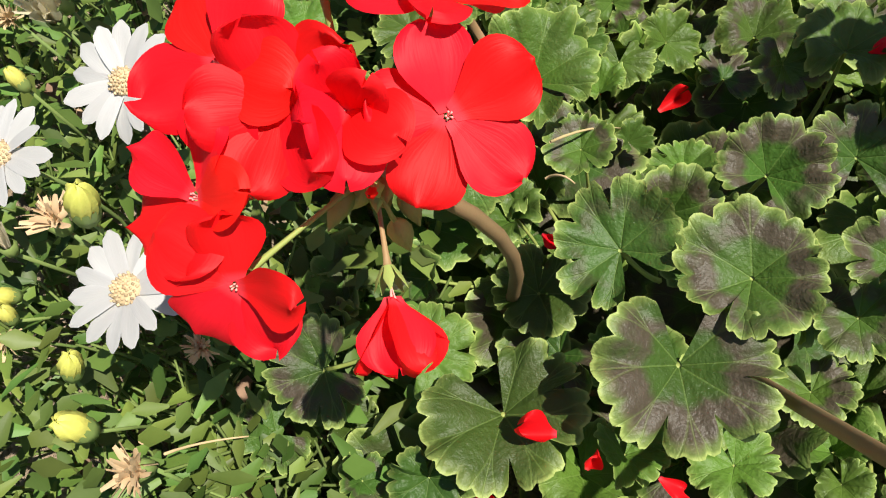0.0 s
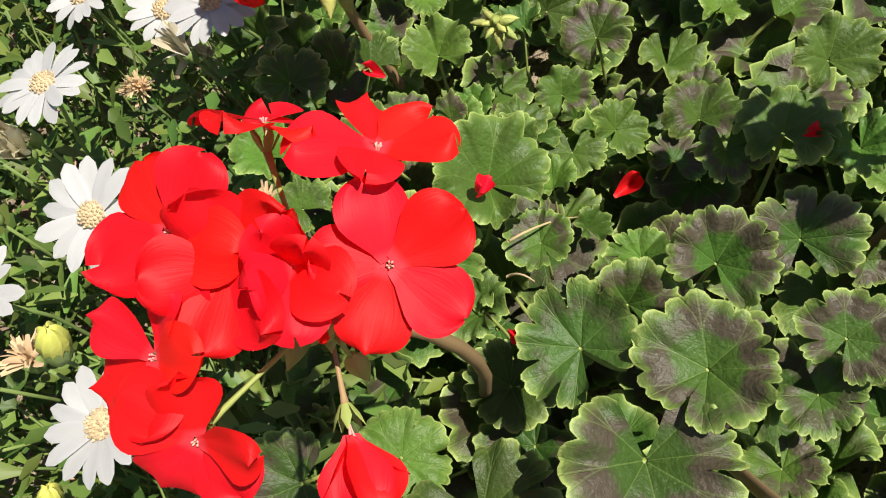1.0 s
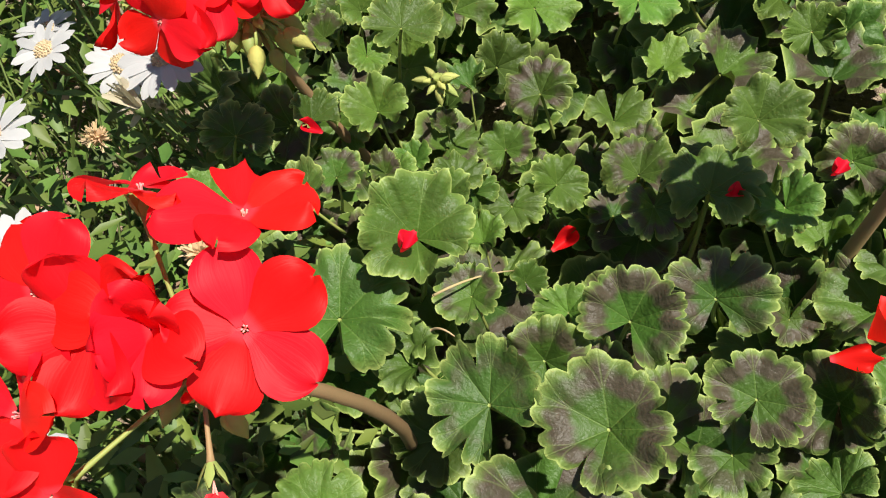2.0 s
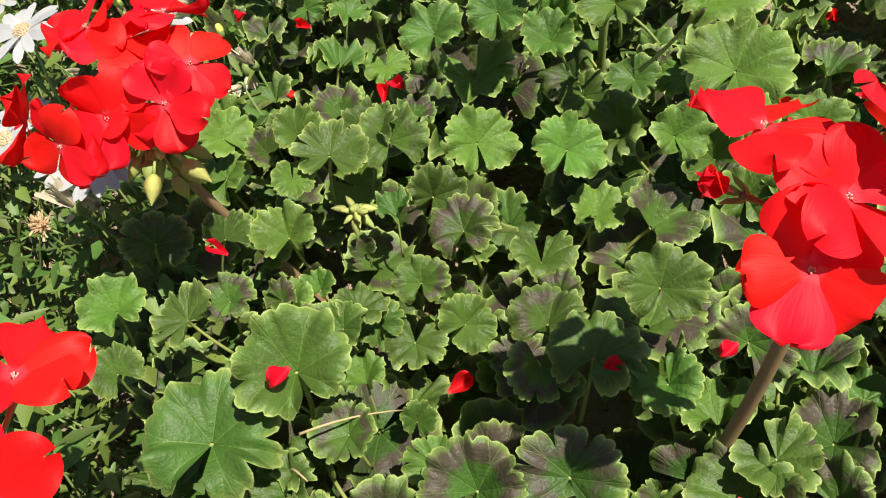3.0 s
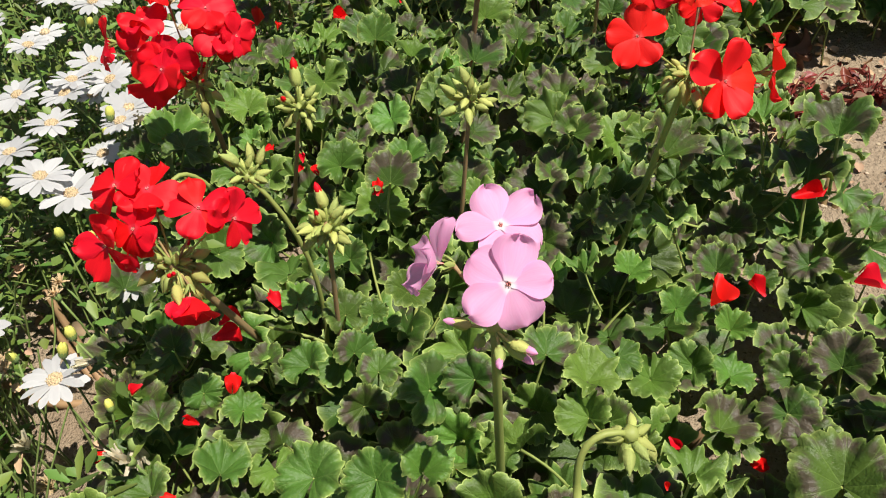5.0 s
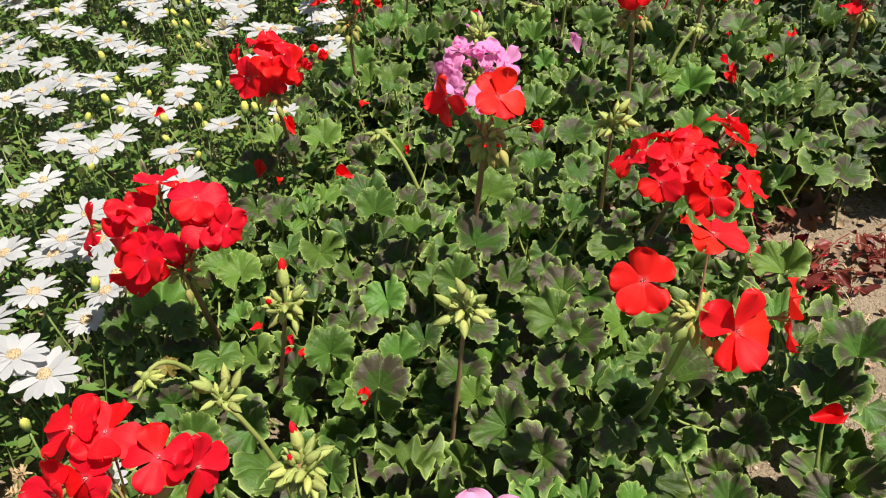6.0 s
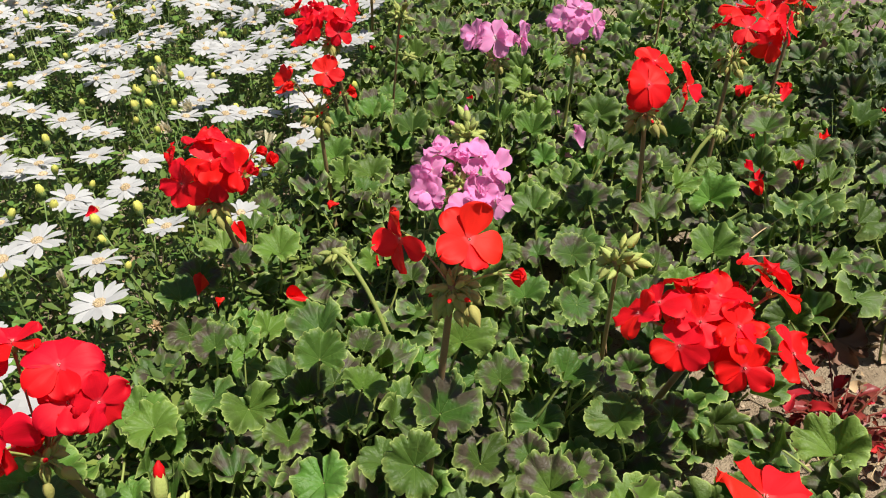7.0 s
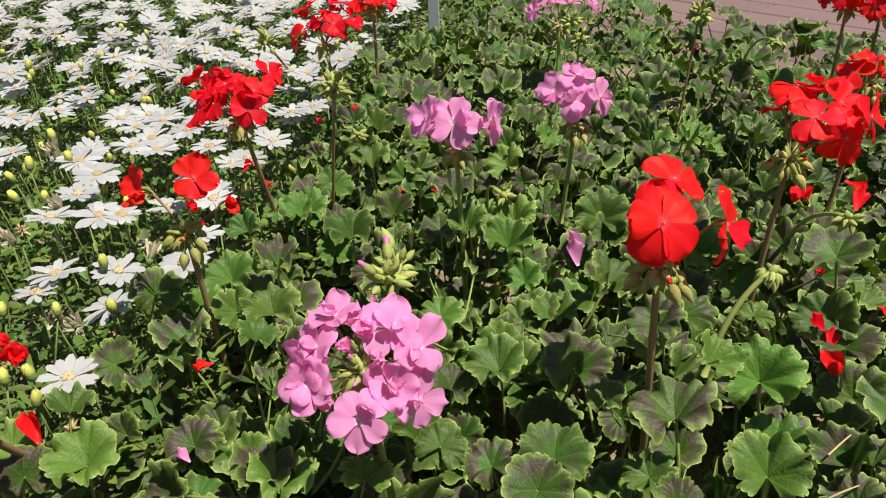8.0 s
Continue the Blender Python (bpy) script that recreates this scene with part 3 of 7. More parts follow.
def daisy(head, base, facing, seed, size=0.027, count=15, label="white daisy flower with a tan centre"):
    r = random.Random(seed)
    head, base = Vector(head), Vector(base)
    DAISY_SPOTS.append(head)
    t = thing("white_daisy", base, label, "daisy", "white daisies of the bed")
    facing = Vector(facing).normalized()
    bow = Vector((r.uniform(-0.02, 0.02), r.uniform(-0.02, 0.02), 0))
    shape = Shape()
    low = head - facing * 0.009
    shape.tube(arc((0, 0, 0), low - base, bow, 6), [0.0013] * 6, 5)
    part("stem", shape.mesh("stem", [DAISY_STEM]), t, Matrix())
    top = aim(head - base, facing, r.uniform(0, 6.28))
    part("disc", DISC_MESH, t, top @ Matrix.Translation((0, 0, 0.001)) @ Matrix.Scale(1.15, 4), "tan domed centre")
    part("calyx", CUP_MESH, t, top)
    for k in range(count):
        a = 2 * math.pi * k / count + r.uniform(-0.07, 0.07)
        m = top @ Matrix.Rotation(a, 4, "Z") @ Matrix.Rotation(r.uniform(-0.16, 0.10), 4, "Y") @ Matrix.Rotation(r.uniform(-0.25, 0.25), 4, "X") @ Matrix.Translation((0.004, 0, 0.0006 * (k % 2)))
        part("petal", RAYS[r.randrange(3)], t, m @ Matrix.Scale((size - 0.004) * r.uniform(0.92, 1.05), 4))
    return t


def ray_ring(seed):
    """All the rays of one distant daisy in a single part."""
    r = random.Random(seed)
    shape = Shape()
    for k in range(15):
        a = 2 * math.pi * k / 15 + r.uniform(-0.08, 0.08)
        turn = Matrix.Rotation(a, 3, "Z") @ Matrix.Rotation(r.uniform(-0.22, 0.14), 3, "Y")
        rows = []
        for t, w in ((0.15, 0.5), (0.45, 0.85), (0.8, 1.0), (1.0, 0.35)):
            rows.append([turn @ Vector((t * r.uniform(0.97, 1.03), c * w * 0.165, 0.04 * math.sin(2.6 * t) + 0.012 * abs(c))) for c in (-1, 0, 1)])
        shape.grid(rows)
    return shape


RINGS = [ray_ring(k).mesh("ray_ring", [WHITE]) for k in range(4)]
RING_SHAPES = [ray_ring(k) for k in range(4)]
for ring_shape in RING_SHAPES:
    ring_shape.lathe([(0.24, 0.02), (0.20, 0.07), (0.05, 0.10)], sides=7, slot=1)


def far_daisy(head, base, facing, seed, size):
    r = random.Random(seed)
    head, base = Vector(head), Vector(base)
    t = thing("white_daisy", base, "white daisy flower among many at the far side", "daisy", "white daisies of the bed")
    facing = Vector(facing).normalized()
    shape = Shape()
    shape.tube([(0, 0, 0), head - base - facing * 0.004], [0.0013] * 2, 4)
    part("stem", shape.mesh("stem", [DAISY_STEM]), t, Matrix())
    top = aim(head - base, facing, r.uniform(0, 6.28))
    part("disc", DISC_FAR, t, top @ Matrix.Translation((0, 0, 0.002)) @ Matrix.Scale(1.05, 4), "tan domed centre")
    tagged(part("ray_ring", RINGS[seed % 4], t, top @ Matrix.Scale(size, 4)), kind="stuff")
    return t


def daisy_bud_mesh():
    """A green cup and a fluted, closed yellow tip."""
    shape = Shape()
    shape.lathe([(0.001, -0.010), (0.0045, -0.008), (0.0060, -0.003), (0.0058, 0.001)], sides=9, slot=0)
    rows = []
    for t, rad in ((0, 0.0046), (0.3, 0.0058), (0.6, 0.0056), (0.85, 0.0040), (0.97, 0.0024), (1, 0.0006)):
        rows.append([((rad + 0.0007 * (-1) ** k) * math.cos(math.pi * k / 11 + 0.5 * t), (rad + 0.0007 * (-1) ** k) * math.sin(math.pi * k / 11 + 0.5 * t), -0.003 + (0.0150 + 0.0012 * (-1) ** (k // 2)) * t) for k in range(22)])
    shape.grid(rows, 1, closed=True)
    return shape.mesh("bud_head", [DAISY_STEM, DAISY_BUD])


DAISY_BUD_MESH = daisy_bud_mesh()


def daisy_bud(head, base, seed, size=1.0):
    r = random.Random(seed)
    head, base = Vector(head), Vector(base)
    t = thing("daisy_bud", base, "closed pale yellow daisy bud on a thin stalk", "flower bud", "daisy buds")
    axis = Vector((r.uniform(-0.4, 0.4), r.uniform(-0.4, 0.4), 1))
    shape = Shape()
    shape.tube(arc((0, 0, 0), head - base - axis.normalized() * 0.008 * size, (r.uniform(-0.015, 0.015), r.uniform(-0.015, 0.015), 0), 5), [0.0011] * 5, 5)
    part("stem", shape.mesh("stem", [DAISY_STEM]), t, Matrix())
    part("bud_head", DAISY_BUD_MESH, t, aim(head - base, axis, r.uniform(0, 6), size))
    return t


def spent_mesh(seed, mat, count, long, open_to, wide):
    """A dried flower: a tuft of curled strips out of a cup."""
    r = random.Random(seed)
    shape = Shape()
    shape.lathe([(0.001, -0.009), (0.0040, -0.006), (0.0052, 0.0), (0.004, 0.002)], sides=8, slot=0)
    for k in range(count):
        a, polar = r.uniform(0, 6.28), r.uniform(0.05, open_to)
        way = Vector((math.sin(polar) * math.cos(a), math.sin(polar) * math.sin(a), math.cos(polar)))
        side = way.cross(Vector((r.uniform(-1, 1), r.uniform(-1, 1), r.uniform(-1, 1)))).normalized()
        bend = Vector((r.uniform(-1, 1), r.uniform(-1, 1), r.uniform(-1, 0.2))) * long * 0.4 * min(1.0, open_to)
        rows = []
        for t in (0, 0.35, 0.7, 1):
            p = way * long * t * r.uniform(0.9, 1.1) + bend * t * t
            w = long * wide * (0.6 + 0.5 * math.sin(2.6 * t)) * (1.1 - 0.5 * t)
            rows.append([p - side * w, p + way.cross(side) * w * 0.5, p + side * w])
        shape.grid(rows, 1)
    return shape.mesh("tuft", [DAISY_STEM, mat])


SPENT_DRY = [spent_mesh(k, DRY, 40, 0.013, 1.1, 0.13) for k in range(3)]
SPENT_WILT = [spent_mesh(7 + k, WILT, 16, 0.026, (0.22, 0.34, 0.5)[k], 0.12) for k in range(3)]


def spent_daisy(head, base, seed, dry=True, axis=(0, 0, 1), size=1.0):
    r = random.Random(seed)
    head, base = Vector(head), Vector(base)
    t = thing("spent_daisy", base, "dried tan spent daisy head on a thin stalk" if dry else "wilted cream daisy with drooping petals", "dead flower", "spent daisies")
    shape = Shape()
    shape.tube(arc((0, 0, 0), head - base - Vector(axis).normalized() * 0.007 * size, (0.01, 0, 0), 5), [0.0012] * 5, 5)
    part("stem", shape.mesh("stem", [DAISY_STEM]), t, Matrix())
    part("tuft", (SPENT_DRY if dry else SPENT_WILT)[seed % 3], t, aim(head - base, axis, r.uniform(0, 6), size))
    return t


# ---- fallen petals ----
LOOSE = {c: petal_mesh(60 + k, m, 0.40, 1.7, 0.34, 0.05, wave=0.42) for k, (c, m) in enumerate((("red", RED), ("crimson", CRIMSON), ("scarlet", SCARLET), ("pink", PINK)))}
PETAL_LABELS = {"red": "single fallen bright red geranium petal", "crimson": "fallen wrinkled dark red geranium petal", "scarlet": "fallen orange-red geranium petal", "pink": "fallen pale pink geranium petal"}


OPEN_TO_SKY = []


def fallen_petal(place, long, heading, nx, ny, colour):
    OPEN_TO_SKY.append((*place, 0.02))
    ob = new("fallen_petal", LOOSE[colour])
    up = Vector((nx, ny, 1)).normalized()
    m = Vector((0, 0, 1)).rotation_difference(up).to_matrix().to_4x4() @ Matrix.Rotation(radians(heading), 4, "Z")
    ob.matrix_basis = Matrix.Translation(place) @ m @ Matrix.Diagonal((0.92 * long, 0.80 * long, 0.92 * long, 1)) @ Matrix.Translation((-0.5, 0, 0))
    tagged(ob, PETAL_LABELS[colour], "petal", "fallen petals")
    return ob


# ---- the bed ----
def edge_x(y):
    """Where the daisies end and the geraniums begin."""
    return -0.085 - 0.085 * y + 0.03 * math.sin(4.1 * y + 0.5)


def ground_height(x, y):
    p = Vector((x, y, 0))
    return 0.012 * noise.noise(p * 3.1) + 0.005 * noise.noise(p * 11)


def build_ground():
    xs = [-60, -20, -6, -3] + [-2 + 0.04 * i for i in range(101)] + [3, 6, 20, 60]
    ys = [-60, -20, -6, -2] + [-0.8 + 0.04 * i for i in range(121)] + [6, 10, 20, 60]
    rows = [[(x, y, ground_height(x, y)) for x in xs] for y in ys]
    shape = Shape()
    shape.grid(rows)
    ob = new("ground", shape.mesh("ground", [SAND]))
    tagged(ob, "bare sandy soil of the flower bed", "ground", kind="structure")


build_ground()


def bare(x, y):
    """Sandy patches between the bushes, and the pavement beyond."""
    if ((x - 0.76) / 0.30) ** 2 + ((y - 1.30) / 0.33) ** 2 < 1 or ((x - 0.41) / 0.066) ** 2 + ((y - 0.745) / 0.048) ** 2 < 1:
        return True
    return y > 3.62 - 0.68 * x

PLANTS = {}


def plant_at(x, y):
    """The geranium bush whose cell of the bed holds this spot."""
    key = (round(x / 0.30), round((y + 0.13 * (round(x / 0.30) % 2)) / 0.30))
    if key not in PLANTS:
        px, py = key[0] * 0.30, key[1] * 0.30 - 0.13 * (key[0] % 2)
        t = thing("geranium_plant", (px, py, 0.0), "bushy geranium with scalloped dark-zoned green leaves", "plant", "geranium bushes of the bed")
        r = random.Random(key[0] * 31 + key[1])
        shape = Shape()
        for k in range(3 if bare(px, py) else 5):
            a = r.uniform(0, 6.28)
            out = 0.02 if bare(px, py) else 0.09
            top = Vector((out * math.cos(a), out * math.sin(a), r.uniform(0.5, 1.0) * (0.04 if bare(px, py) else 0.12)))
            shape.tube(arc((0, 0, -0.02), top, (0.2 * out * math.cos(a), 0.2 * out * math.sin(a), -0.01), 6), [0.0065, 0.006, 0.0055, 0.005, 0.0045, 0.004], 7)
        part("stem", shape.mesh("stem", [STEM]), t, Matrix(), "woody brown branching stem")
        PLANTS[key] = t
    return PLANTS[key]


TAKEN = []


def leaf(x, y, z, radius, heading=None, nx=0.0, ny=0.0, look=0, kind="z", far=False):
    """A leaf with its veins' meeting point at x, y, z. heading: degrees of its tip from +x; nx, ny: lean of its face; look: 0 flat, 1 wavy, 2 cupped."""
    r = random.Random(int(x * 9973 + y * 7919 + z * 613))
    host = plant_at(x, y)
    meshes = ({"z": ZONED_FAR, "g": GREEN_FAR, "d": DARK_FAR} if far else {"z": ZONED, "g": GREEN, "o": OLD})[kind]
    data = meshes[(look * 4 + r.randrange(3 if look == 2 else 4)) % len(meshes)]
    turn = radians(heading - 90) if heading is not None else r.gauss(0, 1.25)
    up = Vector((1.3 * nx + r.uniform(-0.22, 0.22), 1.3 * ny + r.uniform(-0.22, 0.22), 1)).normalized()
    m = Vector((0, 0, 1)).rotation_difference(up).to_matrix().to_4x4() @ Matrix.Rotation(turn, 4, "Z")
    m = Matrix.Translation(Vector((x, y, z)) - host.location) @ m @ Matrix.Diagonal((radius, radius * r.uniform(0.9, 1.0), radius, 1))
    part("leaf", data, host, m)
    TAKEN.append((x, y, radius))
    if heading is not None:
        OPEN_TO_SKY.append((x, y, z, radius))


# ---- the geranium leaves nearest to the walk: x, y, z, radius, heading, lean x, lean y, look, kind ----
leaf(0.047, 0.146, 0.250, 0.0341, 120, -0.11, -0.09, 0, "z")
leaf(0.101, 0.126, 0.259, 0.0362, 51, -0.10, -0.04, 0, "z")
leaf(0.067, 0.091, 0.249, 0.0435, -90, 0.05, -0.27, 0, "z")
leaf(0.398, 0.704, 0.140, 0.0340, -50, 0.10, -0.20, 0, "z")
leaf(0.440, 0.712, 0.160, 0.0310, -60, -0.10, -0.25, 1, "z")
leaf(-0.011, 0.080, 0.205, 0.0448, -61, -0.17, 0.09, 0, "z")
leaf(-0.103, 0.105, 0.205, 0.0330, -161, 0.02, -0.21, 0, "z")
leaf(-0.050, 0.113, 0.205, 0.0307, 39, 0.33, -0.11, 0, "g")
leaf(0.122, 0.187, 0.239, 0.0328, 52, 0.11, -0.15, 1, "z")
leaf(0.168, 0.197, 0.234, 0.0318, 83, -0.01, -0.30, 0, "z")
leaf(0.183, 0.272, 0.219, 0.0324, 68, -0.01, 0.00, 1, "z")
leaf(0.156, 0.326, 0.167, 0.0300, 78, -0.04, -0.07, 1, "z")
leaf(0.152, 0.272, 0.211, 0.0247, -77, 0.03, -0.39, 0, "z")
leaf(0.100, 0.325, 0.169, 0.0240, 42, 0.11, -0.15, 1, "g")
leaf(0.068, 0.355, 0.176, 0.0235, 90, -0.09, -0.44, 1, "z")
leaf(0.068, 0.307, 0.176, 0.0234, -97, 0.18, -0.20, 0, "g")
leaf(0.034, 0.314, 0.204, 0.0209, 83, 0.14, -0.02, 1, "z")
leaf(-0.003, 0.306, 0.225, 0.0184, 85, 0.16, -0.01, 1, "g")
leaf(0.094, 0.216, 0.195, 0.0207, 80, -0.07, 0.00, 0, "g")
leaf(0.038, 0.233, 0.196, 0.0235, 110, -0.00, 0.05, 0, "z")
leaf(0.071, 0.258, 0.159, 0.0154, 81, 0.22, -0.24, 2, "z")
leaf(0.010, 0.156, 0.168, 0.0310, -105, -0.13, -0.23, 0, "z")
leaf(0.134, 0.313, 0.108, 0.0388, 54, 0.20, -0.20, 0, "g")
leaf(0.176, 0.143, 0.230, 0.0284, 48, -0.02, -0.20, 0, "z")
leaf(0.164, 0.123, 0.206, 0.0246, -53, -0.06, -0.14, 0, "z")
leaf(0.146, 0.094, 0.175, 0.0236, -72, -0.13, -0.01, 0, "z")
leaf(0.151, 0.393, 0.144, 0.0291, -76, 0.01, -0.02, 1, "g")
leaf(0.095, 0.054, 0.205, 0.0233, -66, 0.05, 0.16, 0, "g")
leaf(0.049, 0.064, 0.176, 0.0229, -74, 0.18, 0.18, 0, "g")
leaf(-0.049, 0.052, 0.195, 0.0221, -100, 0.18, -0.20, 1, "z")
leaf(-0.139, 0.080, 0.165, 0.0264, -161, 0.33, 0.16, 0, "z")
leaf(-0.087, 0.053, 0.175, 0.0171, -87, 0.32, -0.01, 0, "z")
leaf(0.141, 0.045, 0.205, 0.0148, -69, 0.03, -0.17, 1, "g")
leaf(-0.099, 0.084, 0.155, 0.0199, -161, 0.29, -0.03, 0, "z")
leaf(-0.039, 0.219, 0.212, 0.0456, 86, -0.04, 0.03, 1, "z")
leaf(-0.052, 0.277, 0.256, 0.0238, 145, -0.02, -0.04, 0, "z")
leaf(-0.033, 0.295, 0.248, 0.0196, 96, -0.01, -0.29, 1, "z")
leaf(0.216, 0.200, 0.190, 0.0182, -101, 0.15, -0.34, 0, "z")
leaf(0.277, 0.220, 0.205, 0.0267, -54, -0.29, -0.03, 0, "z")
leaf(0.251, 0.144, 0.205, 0.0270, 50, 0.12, 0.14, 1, "g")
leaf(0.225, 0.324, 0.214, 0.0310, 79, 0.21, -0.29, 1, "z")
leaf(0.273, 0.290, 0.207, 0.0274, 61, -0.01, -0.40, 1, "z")
leaf(0.224, 0.259, 0.214, 0.0233, -74, -0.08, -0.11, 1, "g")
leaf(0.163, 0.353, 0.158, 0.0221, 117, -0.20, -0.02, 1, "z")
leaf(0.231, 0.413, 0.158, 0.0362, 30, 0.20, -0.03, 1, "z")
leaf(-0.010, 0.351, 0.237, 0.0246, 106, 0.17, -0.16, 1, "g")
leaf(0.007, 0.419, 0.241, 0.0296, 96, 0.22, -0.18, 0, "z")
leaf(0.042, 0.450, 0.221, 0.0298, 108, 0.36, -0.22, 1, "z")
leaf(-0.056, 0.453, 0.211, 0.0200, 150, 0.30, -0.33, 1, "z")
leaf(-0.017, 0.399, 0.239, 0.0170, -73, 0.42, -0.19, 1, "g")
leaf(0.097, 0.392, 0.187, 0.0288, 98, -0.12, -0.23, 1, "z")
leaf(0.044, 0.316, 0.184, 0.0200, 120, -0.08, -0.09, 1, "z")
leaf(0.028, 0.298, 0.210, 0.0220, 74, -0.04, -0.08, 0, "g")
leaf(0.011, 0.257, 0.230, 0.0404, 124, 0.27, -0.19, 1, "g")
leaf(-0.108, 0.353, 0.230, 0.0262, 104, 0.35, -0.39, 0, "z")
leaf(-0.052, 0.347, 0.242, 0.0200, 109, 0.30, 0.06, 1, "z")
leaf(-0.125, 0.305, 0.220, 0.0261, 130, 0.23, -0.09, 1, "g")
leaf(-0.094, 0.249, 0.242, 0.0184, 138, 0.18, -0.20, 1, "z")
leaf(0.171, 0.437, 0.219, 0.0296, 68, 0.11, -0.32, 1, "g")
leaf(0.102, 0.479, 0.186, 0.0337, 97, 0.24, -0.45, 1, "g")
leaf(0.246, 0.450, 0.215, 0.0257, 80, 0.13, -0.32, 1, "g")
leaf(0.295, 0.465, 0.205, 0.0255, 85, 0.18, -0.19, 2, "g")
leaf(0.354, 0.492, 0.179, 0.0259, 75, -0.07, -0.13, 1, "g")
leaf(0.297, 0.517, 0.212, 0.0456, 56, -0.09, -0.32, 1, "g")
leaf(0.257, 0.484, 0.297, 0.0342, 66, 0.20, -0.10, 2, "g")
leaf(0.208, 0.535, 0.266, 0.0296, 90, -0.11, -0.35, 1, "g")
leaf(0.155, 0.555, 0.263, 0.0222, 93, 0.13, 0.11, 2, "g")
leaf(0.121, 0.553, 0.251, 0.0264, 95, -0.04, -0.45, 1, "g")
leaf(0.068, 0.561, 0.228, 0.0311, 98, -0.03, -0.11, 1, "g")
leaf(0.161, 0.509, 0.257, 0.0241, -150, -0.08, -0.36, 1, "g")
leaf(0.095, 0.571, 0.169, 0.0377, -62, 0.17, -0.10, 0, "g")
leaf(0.187, 0.546, 0.168, 0.0251, -65, -0.12, -0.34, 1, "g")
leaf(0.227, 0.544, 0.185, 0.0242, -90, -0.08, -0.32, 0, "g")
leaf(0.325, 0.737, 0.158, 0.0304, -82, -0.04, -0.32, 1, "g")
leaf(0.365, 0.762, 0.153, 0.0268, 65, -0.18, -0.52, 1, "g")
leaf(0.266, 0.685, 0.213, 0.0294, 106, 0.20, -0.05, 1, "g")
leaf(0.396, 0.749, 0.158, 0.0249, 64, 0.18, -0.07, 1, "g")
leaf(0.385, 0.700, 0.143, 0.0333, 63, 0.14, 0.09, 2, "z")
leaf(0.385, 0.567, 0.170, 0.0259, 74, -0.03, -0.34, 0, "z")
leaf(0.448, 0.749, 0.163, 0.0296, 97, -0.18, -0.48, 1, "z")
leaf(0.454, 0.688, 0.158, 0.0282, 78, -0.16, -0.11, 1, "z")
leaf(-0.026, 0.578, 0.184, 0.0273, 103, 0.28, 0.02, 2, "z")
leaf(0.011, 0.598, 0.168, 0.0250, -58, 0.33, -0.06, 0, "g")
leaf(-0.088, 0.564, 0.162, 0.0270, 113, -0.05, -0.11, 1, "z")
leaf(-0.112, 0.690, 0.200, 0.0248, 106, 0.09, -0.18, 1, "z")
leaf(-0.098, 0.619, 0.191, 0.0235, -73, 0.15, -0.03, 1, "z")
leaf(-0.063, 0.644, 0.201, 0.0210, 110, 0.10, -0.38, 1, "z")
leaf(-0.021, 0.630, 0.201, 0.0210, 102, 0.15, -0.12, 1, "g")
leaf(-0.016, 0.682, 0.205, 0.0187, 101, 0.00, -0.25, 1, "z")
leaf(0.024, 0.680, 0.205, 0.0252, 99, -0.03, -0.13, 1, "g")
leaf(0.060, 0.700, 0.205, 0.0239, 97, 0.26, -0.12, 1, "z")
leaf(0.191, 0.422, 0.161, 0.0253, 66, 0.12, -0.02, 1, "g")
leaf(-0.006, 0.304, 0.234, 0.0135, 3, -0.02, -0.15, 2, "z")
leaf(0.009, 0.326, 0.212, 0.0152, 105, 0.10, -0.08, 2, "g")
leaf(0.048, 0.403, 0.190, 0.0189, 74, 0.06, 0.08, 2, "z")
leaf(0.029, 0.371, 0.192, 0.0125, 102, -0.13, -0.23, 2, "z")
leaf(0.358, 0.475, 0.152, 0.0185, -73, -0.24, 0.02, 1, "g")
leaf(0.266, 0.538, 0.192, 0.0258, -92, -0.19, -0.24, 0, "g")
leaf(-0.122, 0.527, 0.169, 0.0315, 108, 0.12, -0.28, 1, "g")
leaf(-0.050, 0.491, 0.195, 0.0223, 105, 0.23, -0.28, 1, "z")
leaf(-0.005, 0.497, 0.206, 0.0240, 103, 0.00, -0.25, 2, "z")
leaf(0.135, 0.301, 0.159, 0.0234, 66, 0.20, -0.20, 0, "z")
leaf(0.049, 0.259, 0.213, 0.0177, 103, -0.07, -0.10, 2, "g")
leaf(-0.102, 0.479, 0.203, 0.0277, 138, 0.37, -0.19, 0, "g")
leaf(-0.085, 0.510, 0.172, 0.0273, 113, 0.28, -0.18, 1, "z")
leaf(-0.026, 0.484, 0.205, 0.0165, 81, 0.20, -0.05, 1, "z")
leaf(-0.021, 0.442, 0.240, 0.0224, 113, 0.30, -0.15, 1, "z")
leaf(-0.007, 0.515, 0.190, 0.0217, 109, 0.11, 0.05, 2, "g")
leaf(0.029, 0.452, 0.224, 0.0248, 109, 0.05, -0.08, 2, "z")
leaf(0.052, 0.497, 0.197, 0.0186, 106, 0.26, 0.16, 2, "z")
leaf(0.097, 0.764, 0.221, 0.0276, -66, 0.31, -0.11, 1, "g")
leaf(0.032, 0.802, 0.222, 0.0254, 81, 0.13, -0.44, 1, "z")
leaf(0.229, 0.742, 0.175, 0.0326, 100, 0.14, -0.06, 0, "z")
leaf(0.294, 0.743, 0.179, 0.0269, -67, 0.11, -0.13, 0, "g")
leaf(0.477, 0.872, 0.188, 0.0269, -149, -0.23, -0.22, 1, "z")
leaf(0.485, 0.968, 0.211, 0.0452, 80, -0.15, 0.05, 2, "z")
leaf(0.502, 0.977, 0.270, 0.0404, 79, -0.20, -0.28, 2, "z")
leaf(0.341, 0.856, 0.234, 0.0308, -93, -0.15, 0.10, 2, "g")
